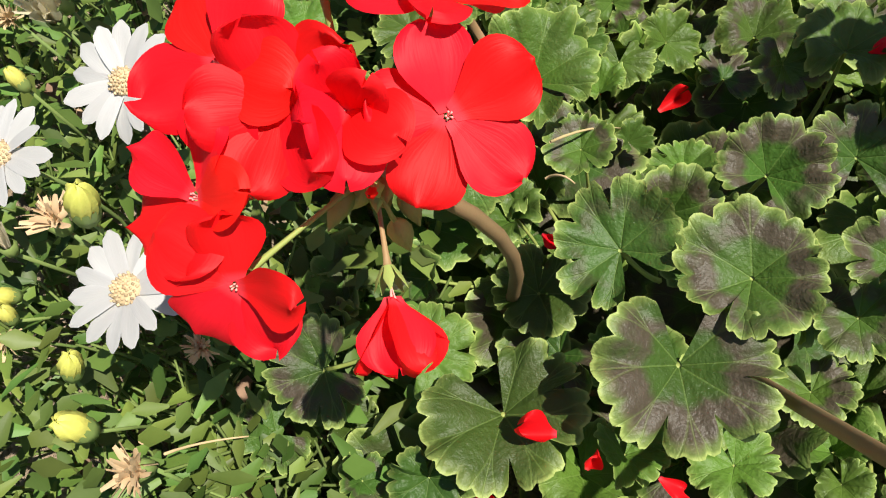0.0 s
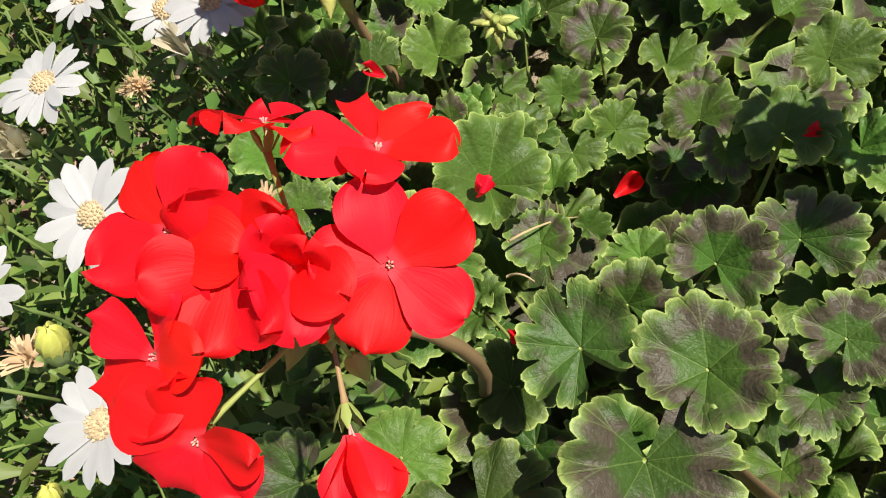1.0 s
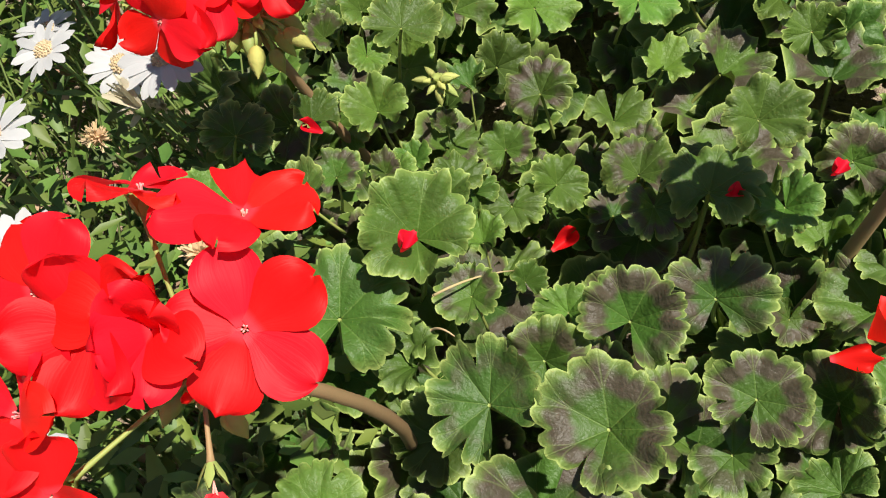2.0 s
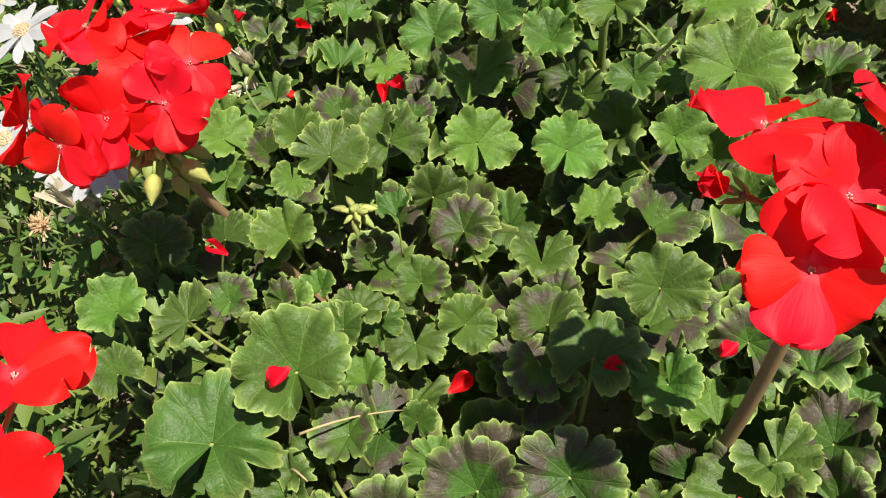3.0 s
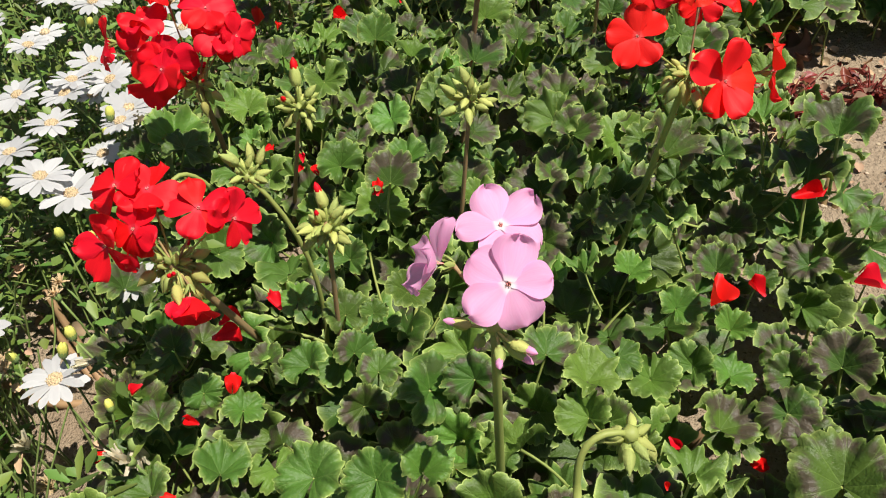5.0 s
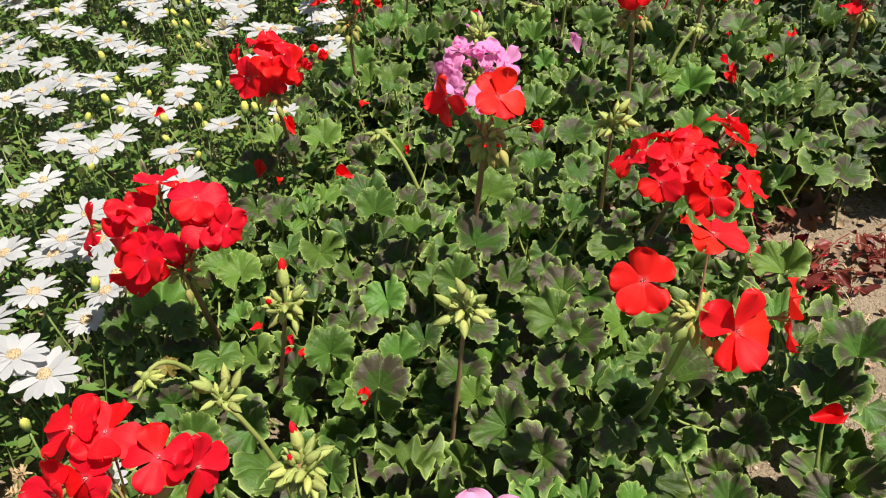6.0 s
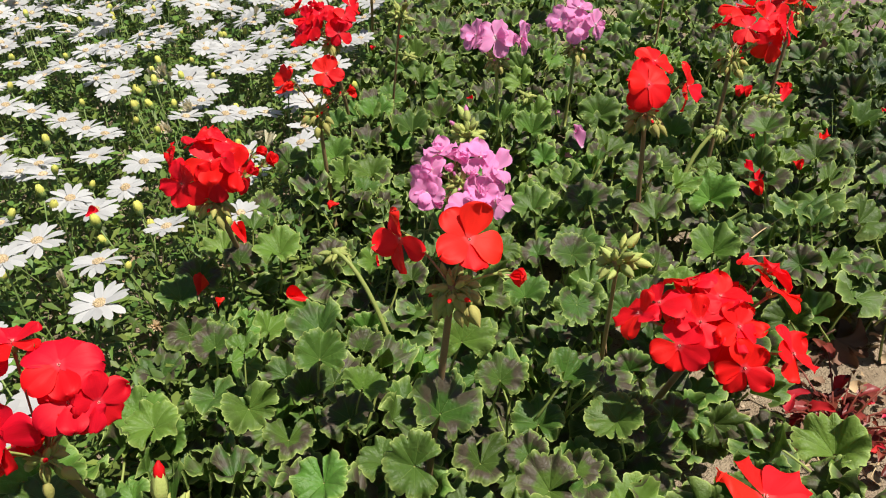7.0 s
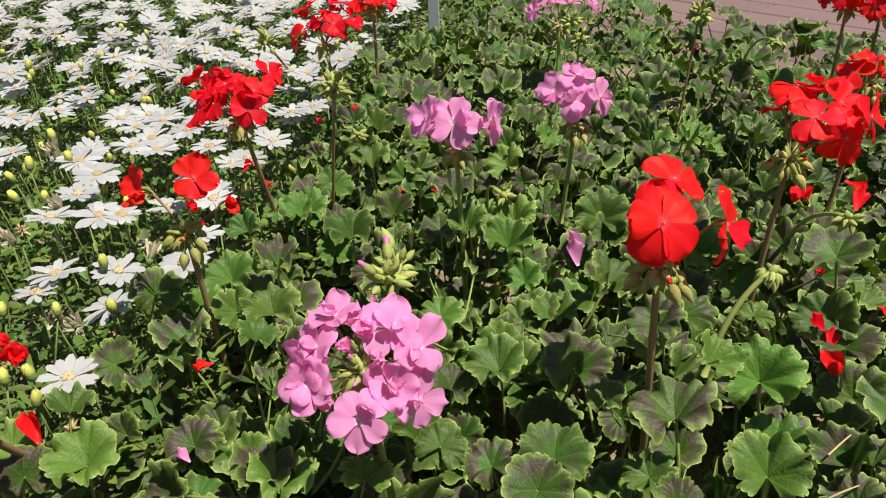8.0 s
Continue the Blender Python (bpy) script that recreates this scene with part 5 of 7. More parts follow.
truss((-0.201, 1.308, 0.350), (-0.245, 1.438, 0.150), "red", [((-0.194, 1.308, 0.401), (0.17, -0.64, 0.75), 0.00, 1.15), ((-0.186, 1.297, 0.382), (0.27, -0.93, 0.26)), ((-0.224, 1.289, 0.380), (-0.15, -0.96, 0.24)), ((-0.245, 1.312, 0.394), (-0.85, -0.48, 0.23)), ((-0.214, 1.330, 0.415), (0.00, 0.15, 0.99)), ((-0.187, 1.335, 0.412), (0.32, 0.19, 0.93)), ((-0.167, 1.315, 0.389), (0.83, -0.42, 0.37)), ((-0.147, 1.327, 0.405), (0.83, -0.22, 0.47), 1.35, 0.50), ((-0.134, 1.324, 0.396), (0.83, -0.22, 0.47), 1.35, 0.50), ((-0.153, 1.313, 0.387), (0.83, -0.22, 0.47), 1.35, 0.50)], 11, RED_HEAD, inner=0, size=0.0245, green=6, spent=12, tipped=4)
truss((-0.189, 1.613, 0.338), (-0.195, 1.645, 0.120), "scarlet", [((-0.170, 1.617, 0.400), (0.31, -0.70, 0.64)), ((-0.225, 1.606, 0.390), (-0.58, -0.63, 0.51), 0.50), ((-0.165, 1.603, 0.372), (0.22, -0.74, 0.64), 1.35, 0.50), ((-0.216, 1.598, 0.387), (-0.09, -0.97, 0.25), 1.35, 0.60), ((-0.144, 1.623, 0.371), (0.91, -0.13, 0.41), 1.20, 0.55)], 12, RED_HEAD, size=0.0225, green=14, spent=12, tipped=5)
truss((-0.259, 1.869, 0.368), (-0.262, 1.960, 0.120), "crimson", [((-0.277, 1.878, 0.414), (0.00, -0.60, 0.80)), ((-0.250, 1.878, 0.400), (0.60, -0.60, 0.74)), ((-0.297, 1.869, 0.408), (-0.52, -0.50, 0.74)), ((-0.306, 1.854, 0.385), (-0.52, -0.60, 0.48)), ((-0.292, 1.900, 0.418), (0.00, 0.40, 0.90)), ((-0.239, 1.927, 0.417), (0.80, 0.20, 0.87)), ((-0.240, 1.862, 0.387), (0.50, -0.80, 0.48)), ((-0.325, 1.890, 0.416), (-0.45, 0.30, 0.87))], 13, RED_HEAD, inner=3, size=0.0225, green=2, spent=8, tipped=2)
truss((-0.321, 2.304, 0.360), (-0.420, 2.580, 0.120), "crimson", [((-0.377, 2.296, 0.375), None), ((-0.340, 2.319, 0.397), None), ((-0.299, 2.323, 0.382), None), ((-0.317, 2.335, 0.414), None), ((-0.276, 2.339, 0.399), None), ((-0.358, 2.327, 0.420), None), ((-0.299, 2.348, 0.427), None)], 14, RED_HEAD, inner=3, size=0.023, green=3, spent=6, tipped=2)
truss((0.282, 1.551, 0.392), (0.292, 1.605, 0.120), "red", [((0.281, 1.539, 0.435), (0.24, -0.82, 0.52), 0.00, 1.14), ((0.288, 1.607, 0.442), (0.22, -0.31, 0.93), 0.00, 1.15), ((0.328, 1.561, 0.428), (0.92, -0.34, 0.18), 0.00, 1.15)], 15, RED_HEAD, size=0.0245, green=3, spent=14, tipped=4)
truss((0.413, 1.838, 0.378), (0.400, 1.850, 0.120), "red", [((0.412, 1.863, 0.450), (0.14, -0.02, 0.99), 0.00, 1.10), ((0.455, 1.859, 0.436), (0.52, -0.67, 0.53), 0.00, 1.10), ((0.465, 1.846, 0.403), (0.54, -0.84, -0.06), 0.00, 1.10), ((0.488, 1.864, 0.422), (0.80, -0.42, 0.44), 0.00, 1.10), ((0.435, 1.878, 0.449), (-0.07, 0.37, 0.92))], 16, RED_HEAD, inner=2, size=0.0245, green=6, spent=16, tipped=5)
truss((0.548, 2.130, 0.380), (0.528, 2.140, 0.120), "scarlet", [((0.541, 2.145, 0.410), None), ((0.524, 2.132, 0.395), None), ((0.565, 2.142, 0.393), None)], 17, RED_HEAD, size=0.023, green=4, spent=8, tipped=3)
truss((0.655, 1.755, 0.330), (0.704, 1.934, 0.140), "red", [((0.655, 1.786, 0.375), None), ((0.645, 1.763, 0.345), None), ((0.664, 1.775, 0.356), None), ((0.644, 1.797, 0.396), None)], 18, RED_HEAD, size=0.024, green=3, spent=6, tipped=3)
truss((0.040, 1.855, 0.353), (0.042, 1.885, 0.120), "pink", [((0.041, 1.843, 0.395), (0.22, -0.77, 0.60), 0.00, 1.10), ((0.008, 1.845, 0.396), (-0.58, -0.69, 0.43), 0.10), ((0.079, 1.868, 0.388), (0.98, -0.12, 0.18), 0.10)], 19, PINK_HEAD, size=0.026, green=6, spent=8, tipped=6, mat=STALK)
truss((0.156, 2.131, 0.295), (0.140, 2.150, 0.120), "pink", [((0.154, 2.144, 0.370), (0.12, -0.34, 0.93)), ((0.123, 2.128, 0.350), (-0.58, -0.63, 0.51)), ((0.156, 2.120, 0.338), (0.26, -0.92, 0.29)), ((0.190, 2.137, 0.340), (0.82, -0.52, 0.25), 0.00, 1.10)], 20, PINK_HEAD, size=0.026, green=4, spent=10, tipped=6, mat=STALK)
truss((0.068, 2.608, 0.340), (0.068, 2.608, 0.120), "pink", [((0.015, 2.608, 0.367), None), ((0.058, 2.628, 0.381), None), ((0.086, 2.636, 0.380), None), ((0.125, 2.643, 0.374), None), ((0.035, 2.625, 0.387), None)], 21, PINK_HEAD, size=0.022, green=4, spent=4, tipped=4, mat=STALK)
truss((0.661, 2.621, 0.380), (0.661, 2.621, 0.120), "red", 4, 30, RED_HEAD, size=0.022, green=4, spent=8, tipped=2)
truss((-0.308, 2.533, 0.380), (-0.308, 2.533, 0.120), "red", 5, 31, RED_HEAD, size=0.022, green=4, spent=8, tipped=2)
truss((0.611, 2.668, 0.380), (0.611, 2.668, 0.120), "red", 6, 32, RED_HEAD, size=0.022, green=4, spent=8, tipped=2)

BUDS_UP = "pale green upright cluster of closed geranium buds"
BUDS_NOD = "small pale green nodding cluster of geranium buds"
bud_head((0.105, -0.004, 0.435), (0.120, 0.135, 0.100), 77, BUDS_UP, count=9, bow=(0.0, 0.0, 0.0), thick=0.0033)
bud_head((0.052, 0.720, 0.338), (0.030, 0.730, 0.120), 40, BUDS_UP, count=26, tip="red", scale=1.15)
bud_head((-0.026, 0.892, 0.338), (-0.100, 0.965, 0.120), 41, BUDS_UP, count=16, tip="red", scale=1.1)
bud_head((0.142, 0.904, 0.345), (0.118, 0.905, 0.120), 42, BUDS_UP, count=16, scale=1.2)
bud_head((-0.026, 0.759, 0.353), (0.000, 0.770, 0.120), 43, BUDS_UP, count=8, bow=(0.02, 0, 0.02), scale=1.1)
bud_head((0.260, 1.216, 0.378), (0.255, 1.340, 0.120), 44, BUDS_UP, count=14, scale=1.2)
bud_head((0.049, 1.563, 0.341), (0.050, 1.580, 0.120), 45, BUDS_UP, count=14, tip="pink", scale=1.2)
bud_head((-0.147, 1.930, 0.400), (-0.200, 1.985, 0.120), 46, BUDS_UP, count=18, scale=1.1)
bud_head((-0.442, 2.308, 0.360), (-0.522, 2.585, 0.200), 47, BUDS_UP, count=16, scale=1.1)
bud_head((0.117, 2.535, 0.330), (0.077, 2.931, 0.150), 48, BUDS_UP, count=16, scale=1.1)
bud_head((0.332, 2.459, 0.400), (0.314, 2.459, 0.120), 49, BUDS_UP, count=20, scale=1.2)
bud_head((0.098, 2.550, 0.360), (0.003, 2.839, 0.200), 50, BUDS_UP, count=14)
bud_head((0.037, 1.618, 0.321), (0.037, 1.618, 0.120), 51, BUDS_UP, count=14, scale=1.1)
bud_head((0.292, 0.579, 0.301), (0.261, 0.554, 0.258), 52, BUDS_NOD, count=9, drop=True, bow=(-0.012, 0, 0.022), thick=0.0025, scale=1.35)
bud_head((0.413, 0.523, 0.181), (0.463, 0.513, 0.131), 53, BUDS_NOD, count=8, drop=True, bow=(0.01, 0, 0.012), thick=0.0027)
bud_head((-0.179, 0.861, 0.252), (-0.147, 0.917, 0.170), 54, BUDS_NOD, count=8, drop=True, bow=(0, 0, 0.035), thick=0.0027)
bud_head((0.393, 1.691, 0.322), (0.342, 1.655, 0.213), 55, BUDS_NOD, count=10, drop=True, bow=(-0.006, 0, 0.014), thick=0.003)
bud_head((0.473, 1.795, 0.336), (0.451, 1.966, 0.200), 56, BUDS_NOD, count=9, drop=True, bow=(-0.01, 0, 0.02), thick=0.0027)
bud_head((-0.172, 2.055, 0.289), (-0.273, 2.172, 0.200), 57, BUDS_NOD, count=7, drop=True, bow=(-0.01, 0, 0.02), thick=0.0022)
bud_head((0.086, 1.922, 0.268), (0.054, 1.988, 0.190), 58, BUDS_NOD, count=7, drop=True, bow=(-0.012, 0, 0.03), thick=0.0022)
bud_head((-0.048, 1.288, 0.310), (0.028, 1.258, 0.180), 59, BUDS_NOD, count=10, drop=True, bow=(0.0, 0, 0.03), thick=0.0027)
bud_head((0.484, 2.579, 0.330), (0.452, 2.813, 0.200), 60, BUDS_NOD, count=8, drop=True, bow=(-0.01, 0, 0.03), thick=0.0024)
bud_head((0.028, 0.380, 0.230), (0.036, 0.398, 0.210), 61, BUDS_NOD, count=9, drop=True, thick=0.0015, scale=0.8)


# ---- daisies of the near bed: head, foot, facing, seed, radius ----
daisy((-0.197, 0.239, 0.279), (-0.219, 0.232, 0.020), (-0.07, -0.34, 1), 0, 0.0324, 14)
daisy((-0.176, 0.125, 0.278), (-0.205, 0.184, 0.020), (-0.14, -0.17, 1), 1, 0.0293, 14)
daisy((-0.259, 0.202, 0.275), (-0.290, 0.196, 0.020), (-0.07, -0.18, 1), 2, 0.0296, 14)
daisy((-0.233, 0.325, 0.290), (-0.281, 0.356, 0.020), (-0.06, -0.02, 1), 3, 0.0290, 16)
daisy((-0.195, 0.424, 0.240), (-0.224, 0.454, 0.020), (0.13, -0.31, 1), 4, 0.0260, 16)
daisy((-0.259, 0.450, 0.240), (-0.262, 0.470, 0.020), (-0.12, -0.15, 1), 5, 0.0260, 15)
daisy((-0.151, 0.402, 0.260), (-0.135, 0.447, 0.020), (-0.06, -0.15, 1), 6, 0.0325, 16)
daisy((-0.266, 0.544, 0.270), (-0.267, 0.549, 0.020), (-0.15, -0.14, 1), 7, 0.0346, 15)
daisy((-0.338, 0.710, 0.250), (-0.358, 0.703, 0.020), (-0.01, -0.03, 1), 8, 0.0360, 16)
daisy((-0.257, 0.632, 0.267), (-0.301, 0.649, 0.020), (-0.06, 0.05, 1), 9, 0.0360, 16)
daisy((-0.212, 0.646, 0.194), (-0.213, 0.637, 0.020), (0.03, -0.01, 1), 10, 0.0312, 15)
daisy((-0.347, 0.633, 0.240), (-0.353, 0.649, 0.020), (-0.13, 0.09, 1), 11, 0.0304, 15)
daisy((-0.299, 0.520, 0.200), (-0.326, 0.545, 0.020), (-0.03, 0.03, 1), 12, 0.0260, 16)
daisy((-0.190, 0.770, 0.200), (-0.224, 0.811, 0.020), (-0.11, -0.23, 1), 13, 0.0260, 15)
daisy((-0.399, 0.909, 0.250), (-0.429, 0.891, 0.020), (-0.11, 0.10, 1), 14, 0.0360, 16)
daisy((-0.370, 0.957, 0.259), (-0.354, 0.996, 0.020), (0.09, 0.08, 1), 15, 0.0325, 16)
daisy((-0.466, 1.030, 0.250), (-0.448, 1.072, 0.020), (-0.14, -0.14, 1), 16, 0.0338, 17)
daisy((-0.336, 0.869, 0.250), (-0.338, 0.855, 0.020), (0.15, 0.07, 1), 17, 0.0360, 15)
daisy((-0.300, 0.861, 0.235), (-0.332, 0.889, 0.020), (0.16, -0.14, 1), 18, 0.0360, 15)
daisy((-0.333, 0.718, 0.220), (-0.379, 0.711, 0.020), (-0.03, -0.25, 1), 19, 0.0260, 16)
daisy((-0.394, 0.796, 0.200), (-0.414, 0.793, 0.020), (0.20, -0.04, 1), 20, 0.0260, 15)
daisy((-0.358, 1.074, 0.250), (-0.356, 1.102, 0.020), (-0.11, -0.23, 1), 21, 0.0342, 15)
daisy((-0.400, 1.083, 0.220), (-0.409, 1.089, 0.020), (0.06, -0.05, 1), 22, 0.0268, 14)
daisy((-0.402, 1.037, 0.250), (-0.398, 1.050, 0.020), (-0.11, -0.05, 1), 23, 0.0328, 15)
daisy((-0.339, 0.981, 0.200), (-0.361, 0.964, 0.020), (0.02, -0.16, 1), 24, 0.0260, 17)
daisy((-1.097, 2.136, 0.250), (-1.117, 2.134, 0.020), (0.01, -0.01, 1), 25, 0.0360, 15)
daisy((-0.887, 2.084, 0.267), (-0.920, 2.081, 0.020), (-0.14, -0.16, 1), 26, 0.0360, 15)
daisy((-0.847, 2.080, 0.268), (-0.874, 2.131, 0.020), (-0.00, -0.15, 1), 27, 0.0360, 16)
daisy((-0.800, 2.141, 0.261), (-0.822, 2.193, 0.020), (0.05, 0.12, 1), 28, 0.0323, 14)
daisy((-1.094, 1.917, 0.250), (-1.129, 1.967, 0.020), (0.02, -0.22, 1), 29, 0.0360, 15)
daisy((-0.990, 1.838, 0.250), (-0.985, 1.869, 0.020), (-0.03, -0.01, 1), 30, 0.0360, 17)
daisy((-1.042, 1.990, 0.250), (-1.044, 1.991, 0.020), (0.03, -0.01, 1), 31, 0.0297, 17)
daisy((-0.927, 1.887, 0.250), (-0.909, 1.944, 0.020), (0.18, -0.22, 1), 32, 0.0314, 15)
daisy((-0.900, 1.937, 0.261), (-0.941, 1.995, 0.020), (-0.13, 0.08, 1), 33, 0.0320, 14)
daisy((-0.846, 1.936, 0.270), (-0.864, 1.954, 0.020), (0.15, 0.00, 1), 34, 0.0352, 17)
daisy((-0.751, 1.922, 0.258), (-0.801, 1.976, 0.020), (0.17, -0.17, 1), 35, 0.0360, 14)
daisy((-0.720, 1.860, 0.251), (-0.743, 1.902, 0.020), (0.06, -0.15, 1), 36, 0.0360, 17)
daisy((-0.890, 1.766, 0.250), (-0.879, 1.762, 0.020), (0.16, -0.05, 1), 37, 0.0360, 16)
daisy((-0.816, 1.744, 0.250), (-0.811, 1.797, 0.020), (0.14, -0.04, 1), 38, 0.0353, 17)
daisy((-0.897, 1.660, 0.250), (-0.905, 1.679, 0.020), (-0.14, -0.24, 1), 39, 0.0360, 16)
daisy((-0.785, 1.584, 0.248), (-0.810, 1.625, 0.020), (0.06, -0.20, 1), 40, 0.0360, 14)
daisy((-0.718, 1.530, 0.246), (-0.763, 1.587, 0.020), (-0.05, -0.12, 1), 41, 0.0360, 17)
daisy((-0.676, 1.573, 0.234), (-0.705, 1.571, 0.020), (-0.02, 0.04, 1), 42, 0.0360, 17)
daisy((-0.766, 1.757, 0.231), (-0.810, 1.810, 0.020), (0.15, -0.10, 1), 43, 0.0336, 16)
daisy((-0.712, 1.748, 0.221), (-0.702, 1.790, 0.020), (0.03, -0.09, 1), 44, 0.0360, 14)
daisy((-0.662, 1.732, 0.221), (-0.667, 1.786, 0.020), (0.07, 0.10, 1), 45, 0.0360, 17)
daisy((-0.615, 1.630, 0.226), (-0.653, 1.680, 0.020), (-0.00, 0.05, 1), 46, 0.0360, 15)
daisy((-0.495, 1.597, 0.241), (-0.485, 1.597, 0.020), (0.10, -0.13, 1), 47, 0.0360, 14)
daisy((-0.488, 1.528, 0.230), (-0.517, 1.551, 0.020), (0.10, -0.25, 1), 48, 0.0301, 17)
daisy((-0.672, 1.418, 0.249), (-0.686, 1.439, 0.020), (0.13, -0.03, 1), 49, 0.0360, 17)
daisy((-0.552, 1.480, 0.230), (-0.548, 1.539, 0.020), (0.15, -0.12, 1), 50, 0.0354, 14)
daisy((-0.505, 1.468, 0.221), (-0.533, 1.521, 0.020), (0.09, -0.02, 1), 51, 0.0360, 17)
daisy((-0.539, 1.275, 0.269), (-0.523, 1.296, 0.020), (0.12, -0.04, 1), 52, 0.0357, 17)
daisy((-0.479, 1.320, 0.257), (-0.519, 1.362, 0.020), (0.06, -0.09, 1), 53, 0.0360, 16)
daisy((-0.470, 1.250, 0.273), (-0.489, 1.278, 0.020), (0.20, -0.12, 1), 54, 0.0310, 15)
daisy((-0.379, 1.303, 0.247), (-0.416, 1.347, 0.020), (-0.05, 0.10, 1), 55, 0.0360, 14)
daisy((-0.360, 1.429, 0.229), (-0.347, 1.436, 0.020), (-0.12, -0.01, 1), 56, 0.0333, 16)
daisy((-0.319, 1.217, 0.251), (-0.368, 1.199, 0.020), (-0.04, -0.14, 1), 57, 0.0360, 14)
daisy((-0.518, 1.145, 0.257), (-0.501, 1.137, 0.020), (0.13, 0.05, 1), 58, 0.0299, 17)
daisy((-0.405, 1.062, 0.255), (-0.450, 1.116, 0.020), (0.08, 0.12, 1), 59, 0.0311, 14)
daisy((-0.295, 0.980, 0.251), (-0.283, 0.978, 0.020), (-0.09, -0.07, 1), 60, 0.0260, 16)
daisy((-0.428, 1.763, 0.263), (-0.416, 1.762, 0.020), (0.15, 0.00, 1), 61, 0.0360, 17)
daisy((-0.515, 1.878, 0.267), (-0.549, 1.884, 0.020), (0.10, -0.14, 1), 62, 0.0360, 17)
daisy((-0.601, 1.945, 0.255), (-0.623, 1.990, 0.020), (0.16, -0.10, 1), 63, 0.0360, 16)
daisy((-0.484, 1.985, 0.266), (-0.516, 2.037, 0.020), (0.00, -0.03, 1), 64, 0.0360, 17)
daisy((-0.553, 2.016, 0.256), (-0.578, 2.072, 0.020), (0.09, -0.02, 1), 65, 0.0360, 14)
daisy((-0.513, 2.116, 0.251), (-0.495, 2.175, 0.020), (-0.10, -0.22, 1), 66, 0.0360, 16)
daisy((-0.595, 2.175, 0.250), (-0.639, 2.176, 0.020), (0.06, -0.13, 1), 67, 0.0360, 15)
daisy((-0.395, 1.994, 0.275), (-0.402, 1.979, 0.020), (0.07, -0.07, 1), 68, 0.0288, 15)
daisy((-0.346, 2.273, 0.251), (-0.392, 2.285, 0.020), (-0.13, -0.20, 1), 69, 0.0358, 16)
daisy((-0.259, 1.692, 0.251), (-0.257, 1.688, 0.020), (-0.14, -0.16, 1), 70, 0.0360, 16)
daisy((-0.822, 2.250, 0.249), (-0.810, 2.281, 0.020), (-0.12, -0.15, 1), 71, 0.0360, 15)
daisy((-0.665, 2.137, 0.255), (-0.649, 2.188, 0.020), (0.11, -0.01, 1), 72, 0.0360, 14)
daisy((-0.611, 2.112, 0.251), (-0.610, 2.137, 0.020), (0.05, 0.01, 1), 73, 0.0360, 17)
daisy((-0.522, 2.251, 0.250), (-0.538, 2.236, 0.020), (-0.10, 0.06, 1), 74, 0.0360, 15)
daisy((-0.589, 2.269, 0.250), (-0.603, 2.292, 0.020), (-0.09, 0.08, 1), 75, 0.0360, 16)
daisy((-0.402, 1.774, 0.261), (-0.425, 1.788, 0.020), (0.15, -0.13, 1), 76, 0.0260, 14)
daisy((-0.389, 1.629, 0.255), (-0.417, 1.672, 0.020), (-0.05, 0.00, 1), 77, 0.0341, 14)
daisy((-0.390, 1.595, 0.249), (-0.382, 1.593, 0.020), (-0.10, 0.06, 1), 78, 0.0260, 14)
daisy((-0.366, 2.225, 0.255), (-0.403, 2.271, 0.020), (0.02, 0.02, 1), 79, 0.0360, 17)
daisy((-0.609, 1.968, 0.255), (-0.622, 1.963, 0.020), (-0.03, -0.19, 1), 80, 0.0360, 17)
daisy((-0.584, 2.152, 0.250), (-0.612, 2.183, 0.020), (0.07, 0.09, 1), 81, 0.0360, 17)
daisy((-0.817, 2.389, 0.249), (-0.823, 2.390, 0.020), (0.06, -0.24, 1), 82, 0.0360, 16)
daisy((-1.007, 2.445, 0.250), (-0.998, 2.490, 0.020), (0.12, -0.07, 1), 83, 0.0360, 14)
daisy((-1.137, 2.401, 0.250), (-1.126, 2.434, 0.020), (0.16, 0.08, 1), 84, 0.0360, 14)
daisy((-1.329, 2.699, 0.250), (-1.310, 2.707, 0.020), (0.06, -0.05, 1), 85, 0.0360, 14)
daisy((-1.331, 2.812, 0.250), (-1.344, 2.858, 0.020), (-0.09, -0.23, 1), 86, 0.0360, 15)
daisy((-1.083, 2.673, 0.250), (-1.110, 2.701, 0.020), (-0.14, 0.00, 1), 87, 0.0360, 15)
daisy((-0.944, 2.710, 0.250), (-0.926, 2.756, 0.020), (0.09, -0.21, 1), 88, 0.0360, 14)
daisy((-1.031, 2.872, 0.250), (-1.062, 2.929, 0.020), (-0.12, -0.17, 1), 89, 0.0360, 14)
daisy((-0.846, 2.736, 0.250), (-0.882, 2.736, 0.020), (-0.15, 0.01, 1), 90, 0.0360, 16)
daisy((-0.876, 2.859, 0.250), (-0.899, 2.887, 0.020), (0.14, -0.14, 1), 91, 0.0360, 14)
daisy((-0.934, 3.111, 0.250), (-0.980, 3.132, 0.020), (-0.09, -0.07, 1), 92, 0.0360, 16)
daisy((-1.272, 3.096, 0.250), (-1.308, 3.133, 0.020), (0.05, -0.15, 1), 93, 0.0360, 16)
daisy((-0.728, 1.943, 0.260), (-0.716, 1.997, 0.020), (-0.09, -0.24, 1), 94, 0.0260, 16)
daisy((-1.320, 3.024, 0.250), (-1.304, 3.078, 0.020), (-0.03, 0.09, 1), 95, 0.0360, 17)
daisy((-1.154, 3.127, 0.250), (-1.186, 3.148, 0.020), (-0.04, -0.02, 1), 96, 0.0360, 14)
daisy((-1.511, 2.845, 0.250), (-1.513, 2.877, 0.020), (-0.01, -0.02, 1), 97, 0.0360, 16)
